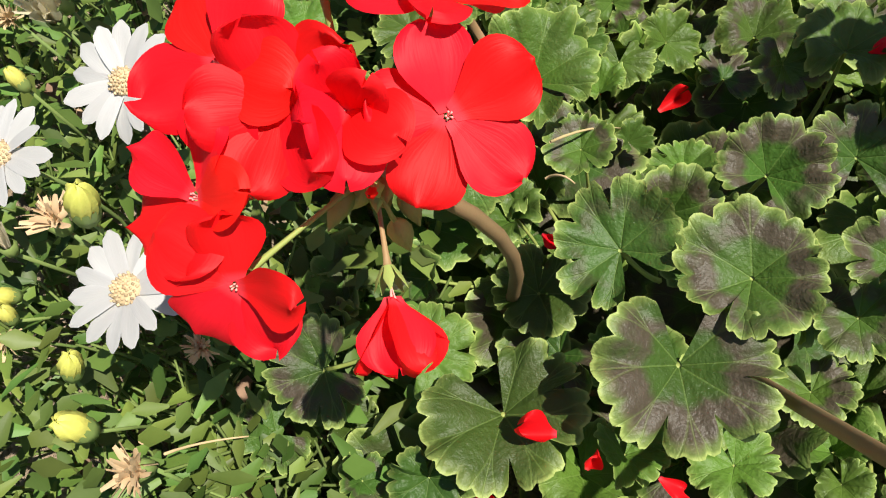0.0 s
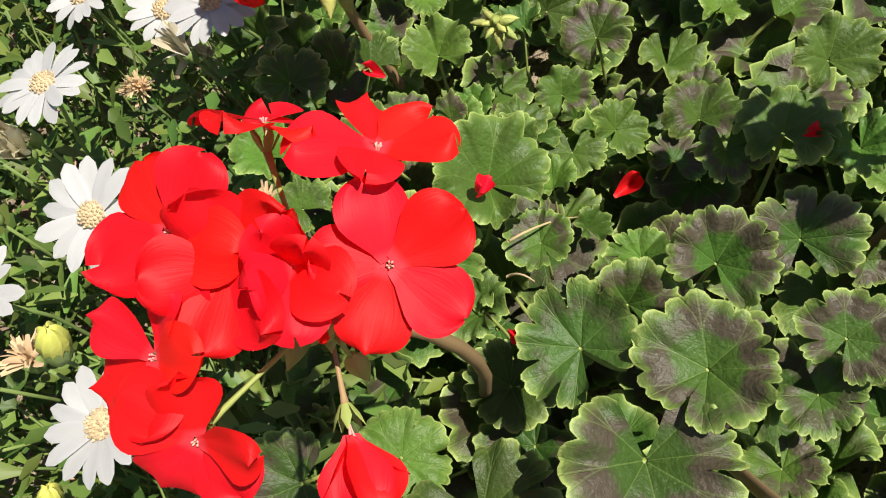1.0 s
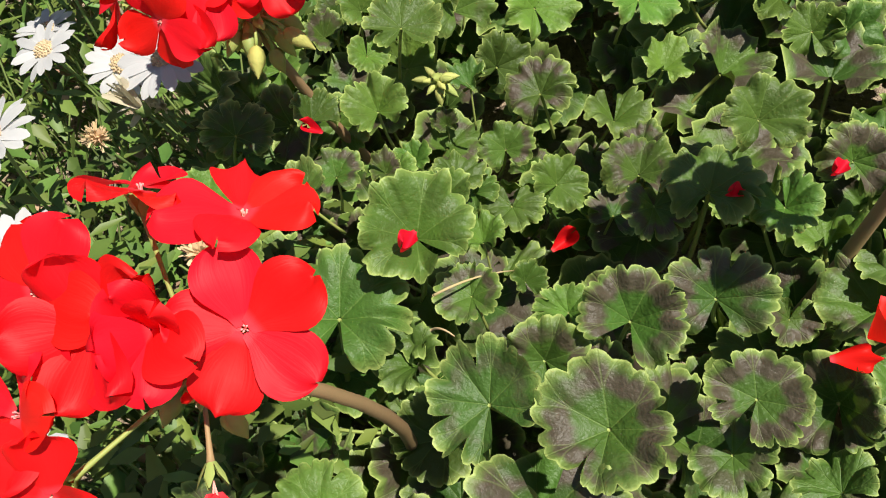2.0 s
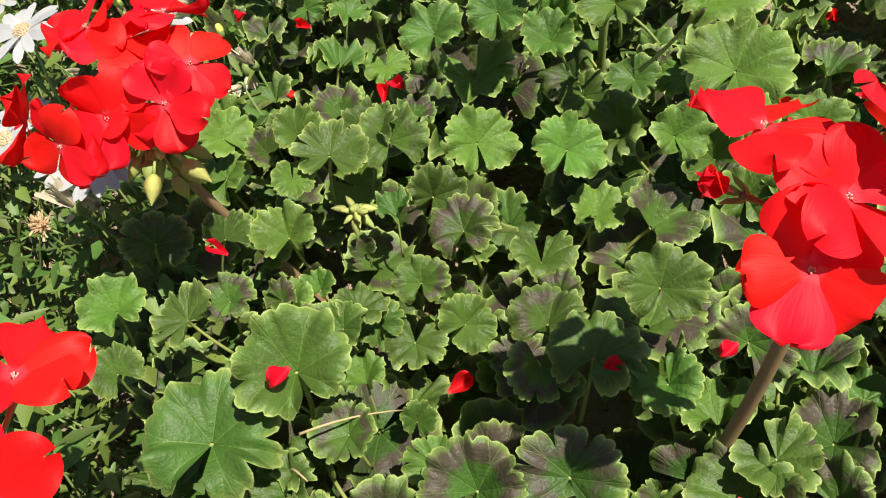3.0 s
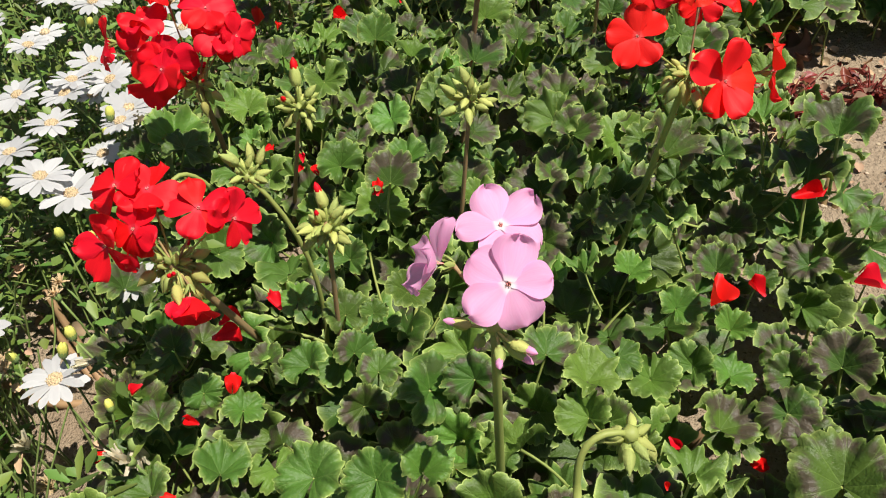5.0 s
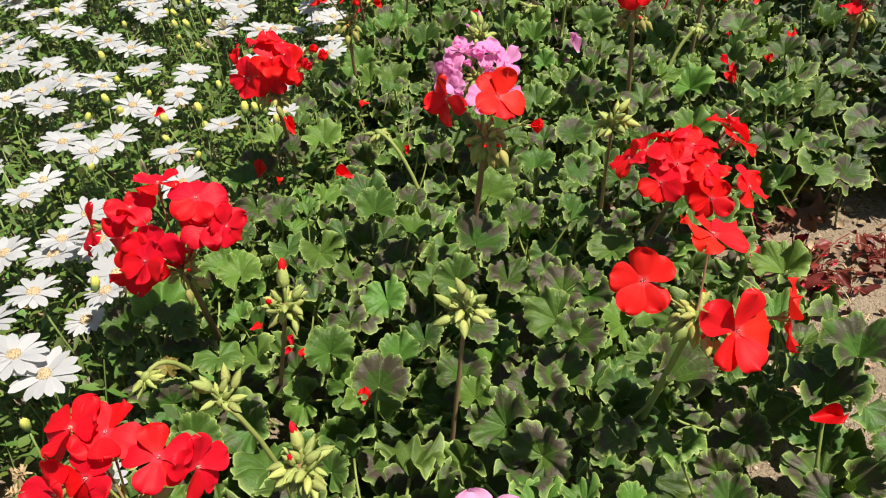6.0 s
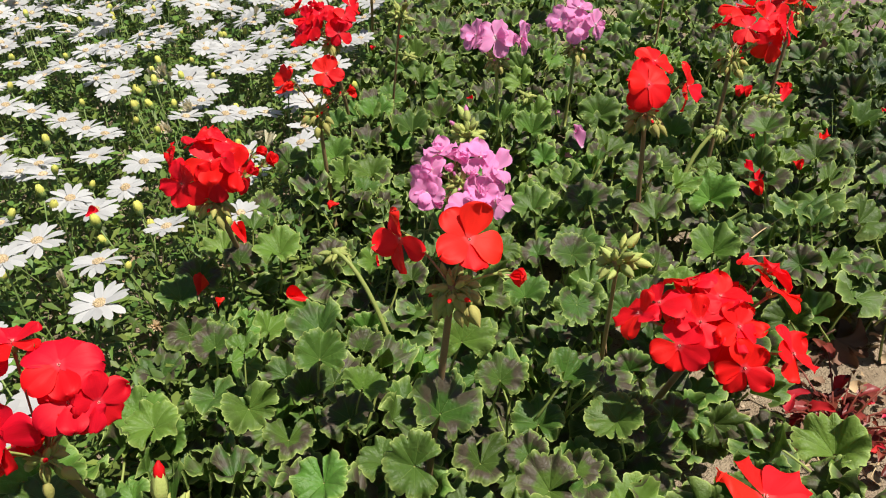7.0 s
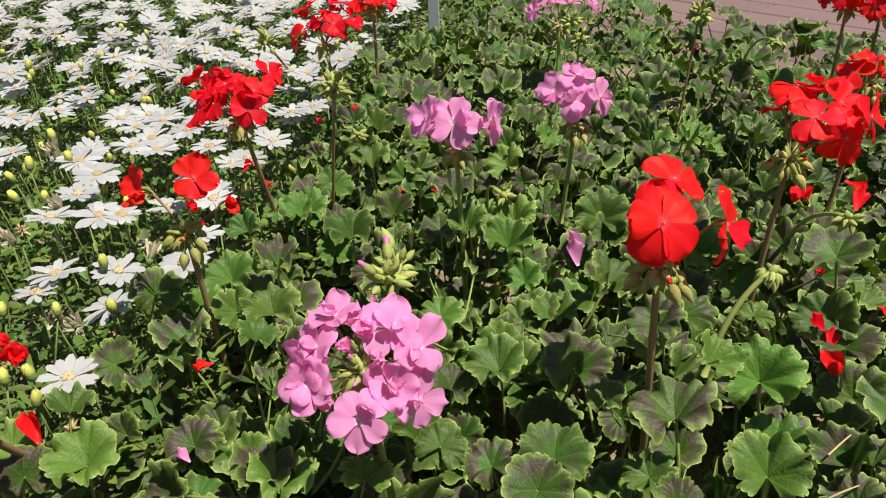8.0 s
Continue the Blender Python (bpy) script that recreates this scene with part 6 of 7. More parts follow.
daisy((-0.658, 2.370, 0.250), (-0.696, 2.358, 0.020), (-0.12, 0.11, 1), 98, 0.0360, 15)
daisy((-0.702, 2.591, 0.250), (-0.737, 2.623, 0.020), (0.18, -0.16, 1), 99, 0.0360, 14)
daisy((-0.546, 2.060, 0.254), (-0.556, 2.057, 0.020), (0.08, -0.25, 1), 100, 0.0360, 14)
DAISIES_AT = 101
daisy_bud((-0.191, 0.157, 0.300), (-0.206, 0.189, 0.030), 0, 1.19)
daisy_bud((-0.280, 0.267, 0.250), (-0.303, 0.305, 0.030), 1, 0.77)
daisy_bud((-0.233, 0.106, 0.220), (-0.246, 0.124, 0.030), 2, 1.02)
daisy_bud((-0.217, 0.073, 0.230), (-0.207, 0.109, 0.030), 3, 1.19)
daisy_bud((-0.293, 0.155, 0.200), (-0.319, 0.187, 0.030), 4, 0.85)
daisy_bud((-0.290, 0.143, 0.200), (-0.309, 0.169, 0.030), 5, 0.77)
daisy_bud((-0.201, 0.660, 0.220), (-0.230, 0.689, 0.030), 6, 0.77)
daisy_bud((-0.244, 0.648, 0.220), (-0.263, 0.649, 0.030), 7, 0.68)
daisy_bud((-0.142, 0.621, 0.200), (-0.170, 0.627, 0.030), 8, 0.59)
daisy_bud((-0.370, 0.841, 0.230), (-0.380, 0.880, 0.030), 9, 0.85)
daisy_bud((-0.281, 0.800, 0.230), (-0.274, 0.808, 0.030), 10, 0.77)
daisy_bud((-0.204, 0.680, 0.220), (-0.175, 0.679, 0.030), 11, 0.77)
daisy_bud((-0.202, 0.748, 0.200), (-0.219, 0.785, 0.030), 12, 0.68)
daisy_bud((-0.273, 0.833, 0.200), (-0.246, 0.857, 0.030), 13, 0.51)
daisy_bud((-0.602, 1.754, 0.270), (-0.573, 1.747, 0.030), 14, 0.94)
daisy_bud((-0.576, 1.712, 0.260), (-0.551, 1.738, 0.030), 15, 0.85)
daisy_bud((-0.391, 1.420, 0.260), (-0.381, 1.452, 0.030), 16, 1.02)
daisy_bud((-0.316, 1.431, 0.260), (-0.340, 1.431, 0.030), 17, 1.02)
daisy_bud((-0.310, 1.455, 0.250), (-0.331, 1.469, 0.030), 18, 0.85)
daisy_bud((-0.495, 1.238, 0.240), (-0.493, 1.255, 0.030), 19, 0.85)
daisy_bud((-0.343, 1.309, 0.240), (-0.352, 1.336, 0.030), 20, 0.68)
daisy_bud((-0.680, 1.609, 0.260), (-0.660, 1.637, 0.030), 21, 0.94)
daisy_bud((-0.592, 1.511, 0.260), (-0.620, 1.509, 0.030), 22, 0.85)
daisy_bud((-0.575, 1.387, 0.250), (-0.592, 1.389, 0.030), 23, 0.85)
daisy_bud((-0.306, 0.980, 0.260), (-0.302, 0.980, 0.030), 24, 0.85)
daisy_bud((-0.640, 1.884, 0.270), (-0.632, 1.891, 0.030), 25, 1.02)
daisy_bud((-0.941, 2.023, 0.260), (-0.949, 2.049, 0.030), 26, 0.85)
daisy_bud((-0.907, 1.809, 0.270), (-0.880, 1.809, 0.030), 27, 0.85)
daisy_bud((-0.662, 2.228, 0.260), (-0.671, 2.267, 0.030), 28, 0.85)
daisy_bud((-0.747, 1.799, 0.250), (-0.765, 1.790, 0.030), 29, 0.77)
daisy_bud((-1.015, 2.319, 0.260), (-1.033, 2.350, 0.030), 30, 0.94)
daisy_bud((-0.671, 1.873, 0.250), (-0.657, 1.910, 0.030), 31, 0.94)
daisy_bud((-0.611, 1.812, 0.250), (-0.612, 1.804, 0.030), 32, 1.02)
daisy_bud((-0.566, 1.821, 0.250), (-0.577, 1.847, 0.030), 33, 0.85)
daisy_bud((-0.372, 1.687, 0.240), (-0.378, 1.684, 0.030), 34, 0.94)
daisy_bud((-0.835, 2.139, 0.250), (-0.843, 2.152, 0.030), 35, 0.77)
daisy_bud((-1.201, 2.644, 0.260), (-1.210, 2.656, 0.030), 36, 0.85)
daisy_bud((-0.670, 2.222, 0.260), (-0.692, 2.214, 0.030), 37, 0.94)
daisy_bud((-1.085, 2.741, 0.270), (-1.068, 2.768, 0.030), 38, 0.94)
daisy_bud((-0.779, 2.542, 0.270), (-0.784, 2.538, 0.030), 39, 1.02)
daisy_bud((-0.949, 2.476, 0.270), (-0.962, 2.494, 0.030), 40, 0.85)
daisy_bud((-0.718, 2.685, 0.280), (-0.695, 2.699, 0.030), 41, 0.85)
daisy_bud((-0.543, 1.720, 0.240), (-0.515, 1.737, 0.030), 42, 0.94)
daisy_bud((-0.977, 2.693, 0.270), (-0.996, 2.714, 0.030), 43, 0.85)
daisy_bud((-0.714, 1.993, 0.250), (-0.708, 2.013, 0.030), 44, 0.85)
spent_daisy((-0.216, 0.160, 0.280), (-0.213, 0.151, 0.030), 0, True, (-0.06, 0.12, 1.00), 1.10)
spent_daisy((-0.188, 0.054, 0.220), (-0.220, 0.047, 0.030), 1, True, (-0.32, -0.34, 1.00), 1.20)
spent_daisy((-0.164, 0.115, 0.220), (-0.178, 0.124, 0.030), 2, True, (0.13, -0.45, 1.00), 0.80)
spent_daisy((-0.270, 0.168, 0.240), (-0.289, 0.199, 0.030), 3, False, (0.14, 0.16, 0.96), 1.00)
spent_daisy((-0.259, 0.301, 0.260), (-0.283, 0.311, 0.030), 4, False, (0.13, -0.21, 0.56), 1.20)
spent_daisy((-0.305, 0.322, 0.240), (-0.293, 0.324, 0.030), 5, True, (-0.03, -0.49, 1.00), 0.80)
spent_daisy((-0.304, 0.136, 0.180), (-0.291, 0.162, 0.030), 6, True, (0.49, -0.47, 1.00), 0.90)
spent_daisy((-0.174, 0.381, 0.240), (-0.171, 0.407, 0.030), 7, False, (-0.26, 0.04, 0.91), 1.00)
spent_daisy((-0.228, 0.393, 0.200), (-0.263, 0.439, 0.030), 8, True, (0.28, -0.06, 1.00), 0.80)
spent_daisy((-0.260, 0.313, 0.260), (-0.267, 0.319, 0.030), 9, False, (-0.25, -0.27, 0.91), 1.20)
spent_daisy((-0.157, 0.418, 0.240), (-0.184, 0.437, 0.030), 10, False, (-0.07, -0.08, 0.97), 0.90)
spent_daisy((-0.183, 0.404, 0.220), (-0.170, 0.411, 0.030), 11, False, (0.03, -0.70, 0.67), 1.00)
spent_daisy((-0.246, 0.411, 0.180), (-0.235, 0.452, 0.030), 12, True, (-0.43, -0.21, 1.00), 0.80)
spent_daisy((-0.232, 0.396, 0.200), (-0.267, 0.411, 0.030), 13, True, (0.41, -0.34, 1.00), 0.90)
spent_daisy((-0.171, 0.398, 0.220), (-0.160, 0.445, 0.030), 14, False, (0.35, -0.52, 0.94), 0.80)
spent_daisy((-0.180, 0.668, 0.200), (-0.164, 0.718, 0.030), 15, False, (-0.29, -0.70, 0.50), 0.90)
spent_daisy((-0.265, 0.742, 0.200), (-0.274, 0.758, 0.030), 16, True, (-0.41, -0.02, 1.00), 0.80)
spent_daisy((-0.115, 0.256, 0.240), (-0.115, 0.283, 0.030), 17, True, (0.01, -0.11, 1.00), 1.10)
spent_daisy((-0.091, 0.521, 0.220), (-0.090, 0.515, 0.030), 18, False, (0.05, -0.58, 0.37), 0.80)
spent_daisy((-0.289, 0.778, 0.180), (-0.283, 0.787, 0.030), 19, True, (-0.16, -0.35, 1.00), 0.80)
spent_daisy((-0.290, 0.669, 0.170), (-0.295, 0.666, 0.030), 20, True, (0.14, -0.54, 1.00), 0.90)
spent_daisy((-0.195, 0.714, 0.180), (-0.177, 0.714, 0.030), 21, False, (0.31, -0.21, 0.60), 1.00)
spent_daisy((-0.226, 0.595, 0.160), (-0.247, 0.607, 0.030), 22, False, (0.31, -0.23, 0.68), 1.00)
spent_daisy((-0.099, 0.572, 0.200), (-0.124, 0.599, 0.030), 23, False, (-0.16, -0.27, 0.76), 0.90)
spent_daisy((-0.180, 0.545, 0.150), (-0.188, 0.569, 0.030), 24, False, (0.16, -0.53, 0.97), 1.00)
spent_daisy((-0.285, 0.994, 0.240), (-0.284, 1.027, 0.030), 25, False, (0.46, -0.29, 0.53), 1.00)
spent_daisy((-0.489, 1.681, 0.260), (-0.511, 1.690, 0.030), 26, False, (-0.06, -0.42, 0.45), 1.00)
spent_daisy((-0.418, 1.279, 0.220), (-0.429, 1.286, 0.030), 27, False, (-0.01, -0.10, 0.52), 1.00)
spent_daisy((-0.292, 1.484, 0.200), (-0.280, 1.522, 0.030), 28, True, (-0.17, 0.15, 1.00), 0.70)
spent_daisy((-0.277, 1.247, 0.200), (-0.306, 1.242, 0.030), 29, True, (0.49, -0.57, 1.00), 0.80)
spent_daisy((-0.304, 1.040, 0.200), (-0.343, 1.082, 0.030), 30, False, (-0.30, -0.11, 0.69), 0.90)
spent_daisy((-0.369, 1.590, 0.220), (-0.395, 1.595, 0.030), 31, False, (0.47, -0.35, 0.47), 1.10)
spent_daisy((-0.353, 1.606, 0.200), (-0.366, 1.640, 0.030), 32, False, (-0.07, -0.62, 0.85), 1.10)
spent_daisy((-0.325, 1.559, 0.160), (-0.359, 1.552, 0.030), 33, True, (-0.50, 0.29, 1.00), 1.10)
spent_daisy((-0.344, 1.737, 0.220), (-0.358, 1.771, 0.030), 34, False, (0.15, 0.18, 0.54), 1.00)
spent_daisy((-0.514, 1.793, 0.250), (-0.533, 1.824, 0.030), 35, False, (-0.30, -0.37, 0.83), 1.00)
spent_daisy((-0.649, 1.947, 0.250), (-0.654, 1.967, 0.030), 36, False, (0.45, -0.31, 0.81), 0.90)
spent_daisy((-0.274, 1.479, 0.170), (-0.290, 1.474, 0.030), 37, True, (-0.11, -0.41, 1.00), 0.80)
spent_daisy((-0.278, 1.430, 0.170), (-0.316, 1.437, 0.030), 38, True, (-0.37, -0.19, 1.00), 0.80)
spent_daisy((-0.656, 2.384, 0.270), (-0.651, 2.420, 0.030), 39, False, (0.41, -0.41, 0.77), 1.00)
spent_daisy((-0.571, 1.770, 0.220), (-0.558, 1.784, 0.030), 40, True, (0.41, -0.51, 1.00), 0.90)


spent_daisy((-0.351, 1.570, 0.235), (-0.371, 1.610, 0.035), 11, False, (0.5, -0.5, 0.7), 1.10)
spent_daisy((-0.324, 1.573, 0.225), (-0.344, 1.613, 0.025), 12, False, (0.6, -0.6, 0.3), 1.00)
spent_daisy((-0.284, 1.519, 0.200), (-0.304, 1.559, 0.020), 13, True, (0.2, -0.3, 1), 1.10)
spent_daisy((-0.124, 0.606, 0.165), (-0.144, 0.646, 0.195), 14, False, (0.05, -0.25, -1), 1.10)
spent_daisy((-0.265, 0.626, 0.120), (-0.280, 0.656, 0.015), 21, False, (0.4, -0.5, 0.5), 1.00)
spent_daisy((-0.227, 0.759, 0.150), (-0.242, 0.789, 0.015), 22, False, (0.2, -0.4, -0.8), 1.00)
spent_daisy((-0.320, 0.693, 0.140), (-0.335, 0.723, 0.015), 23, True, (0.1, -0.3, 1), 1.10)
spent_daisy((-0.256, 0.610, 0.060), (-0.271, 0.640, 0.015), 24, True, (0, -0.2, 1), 1.10)
spent_daisy((-0.338, 0.673, 0.120), (-0.353, 0.703, 0.015), 25, False, (-0.3, -0.6, 0.4), 1.00)
spent_daisy((-0.716, 1.997, 0.230), (-0.731, 2.027, 0.015), 26, False, (0.2, -0.3, 1), 1.10)
spent_daisy((-0.452, 1.079, 0.190), (-0.467, 1.109, 0.015), 27, False, (0.1, -0.4, 1), 1.00)
spent_daisy((-0.386, 1.777, 0.220), (-0.401, 1.807, 0.015), 28, False, (0.7, -0.5, 0.3), 1.10)
spent_daisy((-0.687, 1.993, 0.240), (-0.702, 2.023, 0.015), 29, False, (-0.2, -0.2, 1), 1.10)


# ---- fallen petals on the leaves: place, length, heading, lean x, lean y, colour ----
fallen_petal((0.004, 0.068, 0.225), 0.0222, 174, 0.32, -0.01, "crimson")
fallen_petal((0.098, 0.282, 0.165), 0.0199, 39, 0.20, -0.40, "scarlet")
fallen_petal((0.193, 0.261, 0.233), 0.0139, 188, 0.31, -0.30, "crimson")
fallen_petal((0.017, 0.175, 0.200), 0.0124, 318, -0.19, -0.40, "crimson")
fallen_petal((0.030, 0.058, 0.205), 0.0133, 63, -0.07, -0.68, "scarlet")
fallen_petal((0.065, 0.045, 0.205), 0.0146, 322, 0.27, -0.22, "red")
fallen_petal((-0.021, 0.043, 0.205), 0.0145, 314, -0.17, -0.36, "crimson")
fallen_petal((0.004, 0.246, 0.234), 0.0118, 265, -0.05, -0.40, "red")
fallen_petal((0.258, 0.278, 0.220), 0.0152, 213, 0.07, -0.23, "crimson")
fallen_petal((0.246, 0.181, 0.225), 0.0256, 253, 0.31, -0.69, "scarlet")
fallen_petal((0.227, 0.161, 0.226), 0.0224, 357, 0.00, -0.45, "red")
fallen_petal((-0.047, 0.332, 0.252), 0.0143, 143, -0.16, -0.47, "crimson")
fallen_petal((0.023, 0.535, 0.190), 0.0168, 78, -0.11, -0.20, "crimson")
fallen_petal((-0.033, 0.647, 0.217), 0.0225, 288, 0.34, -0.02, "red")
fallen_petal((-0.127, 0.642, 0.199), 0.0146, 247, 0.24, -0.15, "crimson")
fallen_petal((-0.146, 0.589, 0.170), 0.0145, 250, 0.35, -0.18, "red")
fallen_petal((-0.026, 0.744, 0.217), 0.0178, 178, 0.14, -0.13, "red")
fallen_petal((-0.065, 0.706, 0.203), 0.0303, 16, 0.22, -0.23, "red")
fallen_petal((0.342, 0.521, 0.162), 0.0181, 130, 0.11, -0.21, "scarlet")
fallen_petal((0.400, 0.518, 0.177), 0.0213, 331, 0.08, -0.11, "crimson")
fallen_petal((0.009, 0.244, 0.250), 0.0175, 235, 0.37, -0.09, "crimson")
fallen_petal((-0.056, 0.611, 0.208), 0.0139, 156, -0.21, -0.70, "crimson")
fallen_petal((0.327, 0.601, 0.206), 0.0075, 119, 0.24, -0.59, "scarlet")
fallen_petal((-0.098, 0.731, 0.202), 0.0153, 167, 0.29, -0.30, "crimson")
fallen_petal((-0.020, 0.731, 0.230), 0.0204, 140, 0.26, -0.23, "red")
fallen_petal((-0.061, 0.714, 0.217), 0.0245, 18, 0.01, -0.19, "crimson")
fallen_petal((0.032, 0.544, 0.192), 0.0186, 326, -0.13, -0.37, "crimson")
fallen_petal((-0.210, 0.685, 0.085), 0.0167, 274, -0.26, -0.27, "red")
fallen_petal((-0.201, 0.642, 0.063), 0.0207, 89, -0.16, -0.10, "red")
fallen_petal((0.378, 0.798, 0.220), 0.0358, 262, 0.26, -0.55, "scarlet")
fallen_petal((0.476, 0.936, 0.225), 0.0306, 7, 0.05, -0.47, "crimson")
fallen_petal((0.418, 0.816, 0.207), 0.0219, 135, 0.10, -0.30, "crimson")
fallen_petal((0.518, 0.830, 0.210), 0.0318, 173, 0.16, -0.21, "crimson")
fallen_petal((0.340, 0.658, 0.179), 0.0140, 315, -0.12, -0.63, "crimson")
fallen_petal((0.420, 0.680, 0.126), 0.0195, 172, 0.33, -0.66, "red")
fallen_petal((-0.065, 0.558, 0.173), 0.0123, 196, -0.25, -0.20, "red")
fallen_petal((0.051, 0.861, 0.260), 0.0126, 25, 0.04, -0.43, "red")
fallen_petal((-0.116, 0.979, 0.219), 0.0148, 35, 0.36, -0.17, "red")
fallen_petal((-0.075, 0.962, 0.203), 0.0122, 43, 0.29, -0.19, "crimson")
fallen_petal((0.409, 0.544, 0.174), 0.0095, 228, 0.19, -0.40, "red")
fallen_petal((-0.111, 1.302, 0.227), 0.0284, 192, 0.34, -0.62, "scarlet")
fallen_petal((-0.247, 1.316, 0.214), 0.0252, 73, -0.28, -0.26, "scarlet")
fallen_petal((-0.203, 1.282, 0.223), 0.0171, 272, 0.31, -0.33, "scarlet")
fallen_petal((-0.153, 1.548, 0.219), 0.0204, 225, -0.04, -0.30, "red")
fallen_petal((0.184, 1.914, 0.190), 0.0345, 126, 0.30, -0.52, "pink")
fallen_petal((0.450, 1.652, 0.251), 0.0310, 292, -0.29, -0.42, "red")
fallen_petal((0.529, 1.785, 0.231), 0.0247, 288, -0.07, -0.21, "red")
fallen_petal((0.591, 1.906, 0.224), 0.0264, 61, -0.19, -0.15, "red")
fallen_petal((0.525, 1.973, 0.275), 0.0329, 82, 0.18, -0.43, "red")
fallen_petal((-0.046, 0.962, 0.209), 0.0242, 278, -0.21, -0.57, "crimson")
fallen_petal((-0.069, 0.968, 0.218), 0.0116, 96, 0.09, -0.65, "crimson")
fallen_petal((-0.441, 1.388, 0.265), 0.0204, 36, 0.27, -0.68, "crimson")
fallen_petal((0.453, 1.972, 0.281), 0.0273, 258, 0.02, -0.63, "red")
fallen_petal((0.456, 1.782, 0.275), 0.0123, 271, -0.30, -0.51, "crimson")
fallen_petal((0.055, 0.851, 0.274), 0.0172, 100, 0.24, -0.57, "red")
fallen_petal((-0.228, 1.402, 0.245), 0.0268, 130, 0.11, -0.51, "scarlet")
fallen_petal((0.184, 1.969, 0.181), 0.0288, 139, -0.30, -0.42, "pink")
fallen_petal((0.462, 1.996, 0.271), 0.0304, 306, 0.27, -0.18, "red")
fallen_petal((0.532, 2.033, 0.267), 0.0336, 307, 0.32, -0.46, "red")
fallen_petal((0.458, 1.702, 0.240), 0.0233, 97, 0.29, -0.36, "red")
fallen_petal((0.447, 1.707, 0.254), 0.0193, 125, -0.18, -0.16, "crimson")
fallen_petal((-0.143, 1.473, 0.166), 0.0169, 170, 0.21, -0.05, "pink")
fallen_petal((-0.063, 1.474, 0.177), 0.0164, 96, 0.21, -0.37, "crimson")
fallen_petal((-0.101, 2.045, 0.201), 0.0144, 271, -0.07, -0.27, "crimson")
fallen_petal((0.169, 1.894, 0.167), 0.0164, 186, 0.10, -0.40, "pink")
fallen_petal((-0.182, 1.426, 0.235), 0.0109, 230, -0.04, -0.01, "red")
fallen_petal((-0.041, 2.030, 0.215), 0.0140, 353, 0.23, -0.65, "crimson")
fallen_petal((-0.216, 2.169, 0.290), 0.0138, 235, 0.04, -0.52, "red")
fallen_petal((-0.323, 1.977, 0.251), 0.0219, 57, 0.20, -0.52, "crimson")
fallen_petal((-0.281, 1.956, 0.234), 0.0169, 224, 0.33, -0.06, "red")
fallen_petal((-0.311, 1.911, 0.223), 0.0226, 257, 0.16, -0.21, "scarlet")
fallen_petal((-0.274, 2.151, 0.270), 0.0138, 234, -0.24, -0.44, "crimson")
fallen_petal((0.562, 3.030, 0.211), 0.0273, 279, -0.23, -0.49, "scarlet")
fallen_petal((0.140, 1.948, 0.227), 0.0112, 4, -0.19, -0.34, "pink")
fallen_petal((-0.038, 1.737, 0.197), 0.0149, 90, 0.17, -0.36, "pink")


# ---- the rest of the canopy ----
HOLLOWS = ((0.19, 2.20), (0.49, 1.69), (0.13, 1.70), (-0.07, 1.61), (0.16, 1.06), (-0.12, 1.19), (0.18, 1.59), (0.01, 0.98), (0.07, 0.78), (0.44, 0.94), (0.15, 0.52), (0.14, 0.38), (0.04, 0.31), (0.19, 0.21), (0.14, 0.46), (0.41, 0.66), (0.54, 1.73), (0.06, 1.37))


def canopy(x, y):
    """Height of the leaf canopy and its outward lean: every bush is a low dome, with a hollow between it and the next."""
    cell, best, mid = 0.25, 9.0, None
    cx, cy = round(x / cell), round(y / cell)
    for i in (-1, 0, 1):
        for j in (-1, 0, 1):
            r = random.Random((cx + i) * 131 + (cy + j) * 17 + 5)
            px, py = (cx + i + r.uniform(-0.3, 0.3)) * cell, (cy + j + r.uniform(-0.3, 0.3)) * cell
            d = math.hypot(x - px, y - py)
            if d < best:
                best, mid = d, (px, py)
    deep = 0.10 if y < 0.7 else 0.15
    high = 0.235 - deep * min(1.0, (best / 0.165) ** 2)
    for hx, hy in HOLLOWS:
        high -= 0.11 * math.exp(-((x - hx) ** 2 + (y - hy) ** 2) / 0.042 ** 2)
    high = max(high, 0.07)
    lean = min(0.75, 1.4 * deep * best / 0.165 ** 2)
    return high, lean * (x - mid[0]) / max(best, 0.01), lean * (y - mid[1]) / max(best, 0.01)


def fill_leaves():
    """Single leaves in the gaps of the upper layer."""
    r = random.Random(5)
    y = -0.30
    while y < 2.45:
        x = edge_x(y) - 0.02
        while x < min(1.2, 0.62 + 0.33 * y):
            px, py = x + r.uniform(-0.018, 0.018), y + r.uniform(-0.018, 0.018)
            rad = r.uniform(0.023, 0.036) if py < 0.5 else r.uniform(0.027, 0.042)
            high, lx, ly = canopy(px, py)
            for a, b, h, c in OPEN_TO_SKY:
                if (px - a) ** 2 + (py - b) ** 2 < (0.85 * (c + rad)) ** 2:
                    high = min(high, h - 0.030)
            if not bare(px, py) and high > 0.095 and all((px - a) ** 2 + (py - b) ** 2 > (0.368 * (c + rad)) ** 2 for a, b, c in TAKEN):
                # kind d, the darker leaf, fills the right side beyond y 1.4
                leaf(px, py, high + r.uniform(-0.03, 0.02), rad, None, lx + r.uniform(-0.28, 0.28), ly + r.uniform(-0.38, 0.20), r.choice((0, 0, 1, 1, 2, 2)), "d" if px > 0.47 + 0.08 * py and 1.4 < py else ("z" if r.random() < 0.75 else "g"), py > 0.2)
            x += 0.035 if y < 1.2 else 0.041
        y += 0.035 if y < 1.2 else 0.041


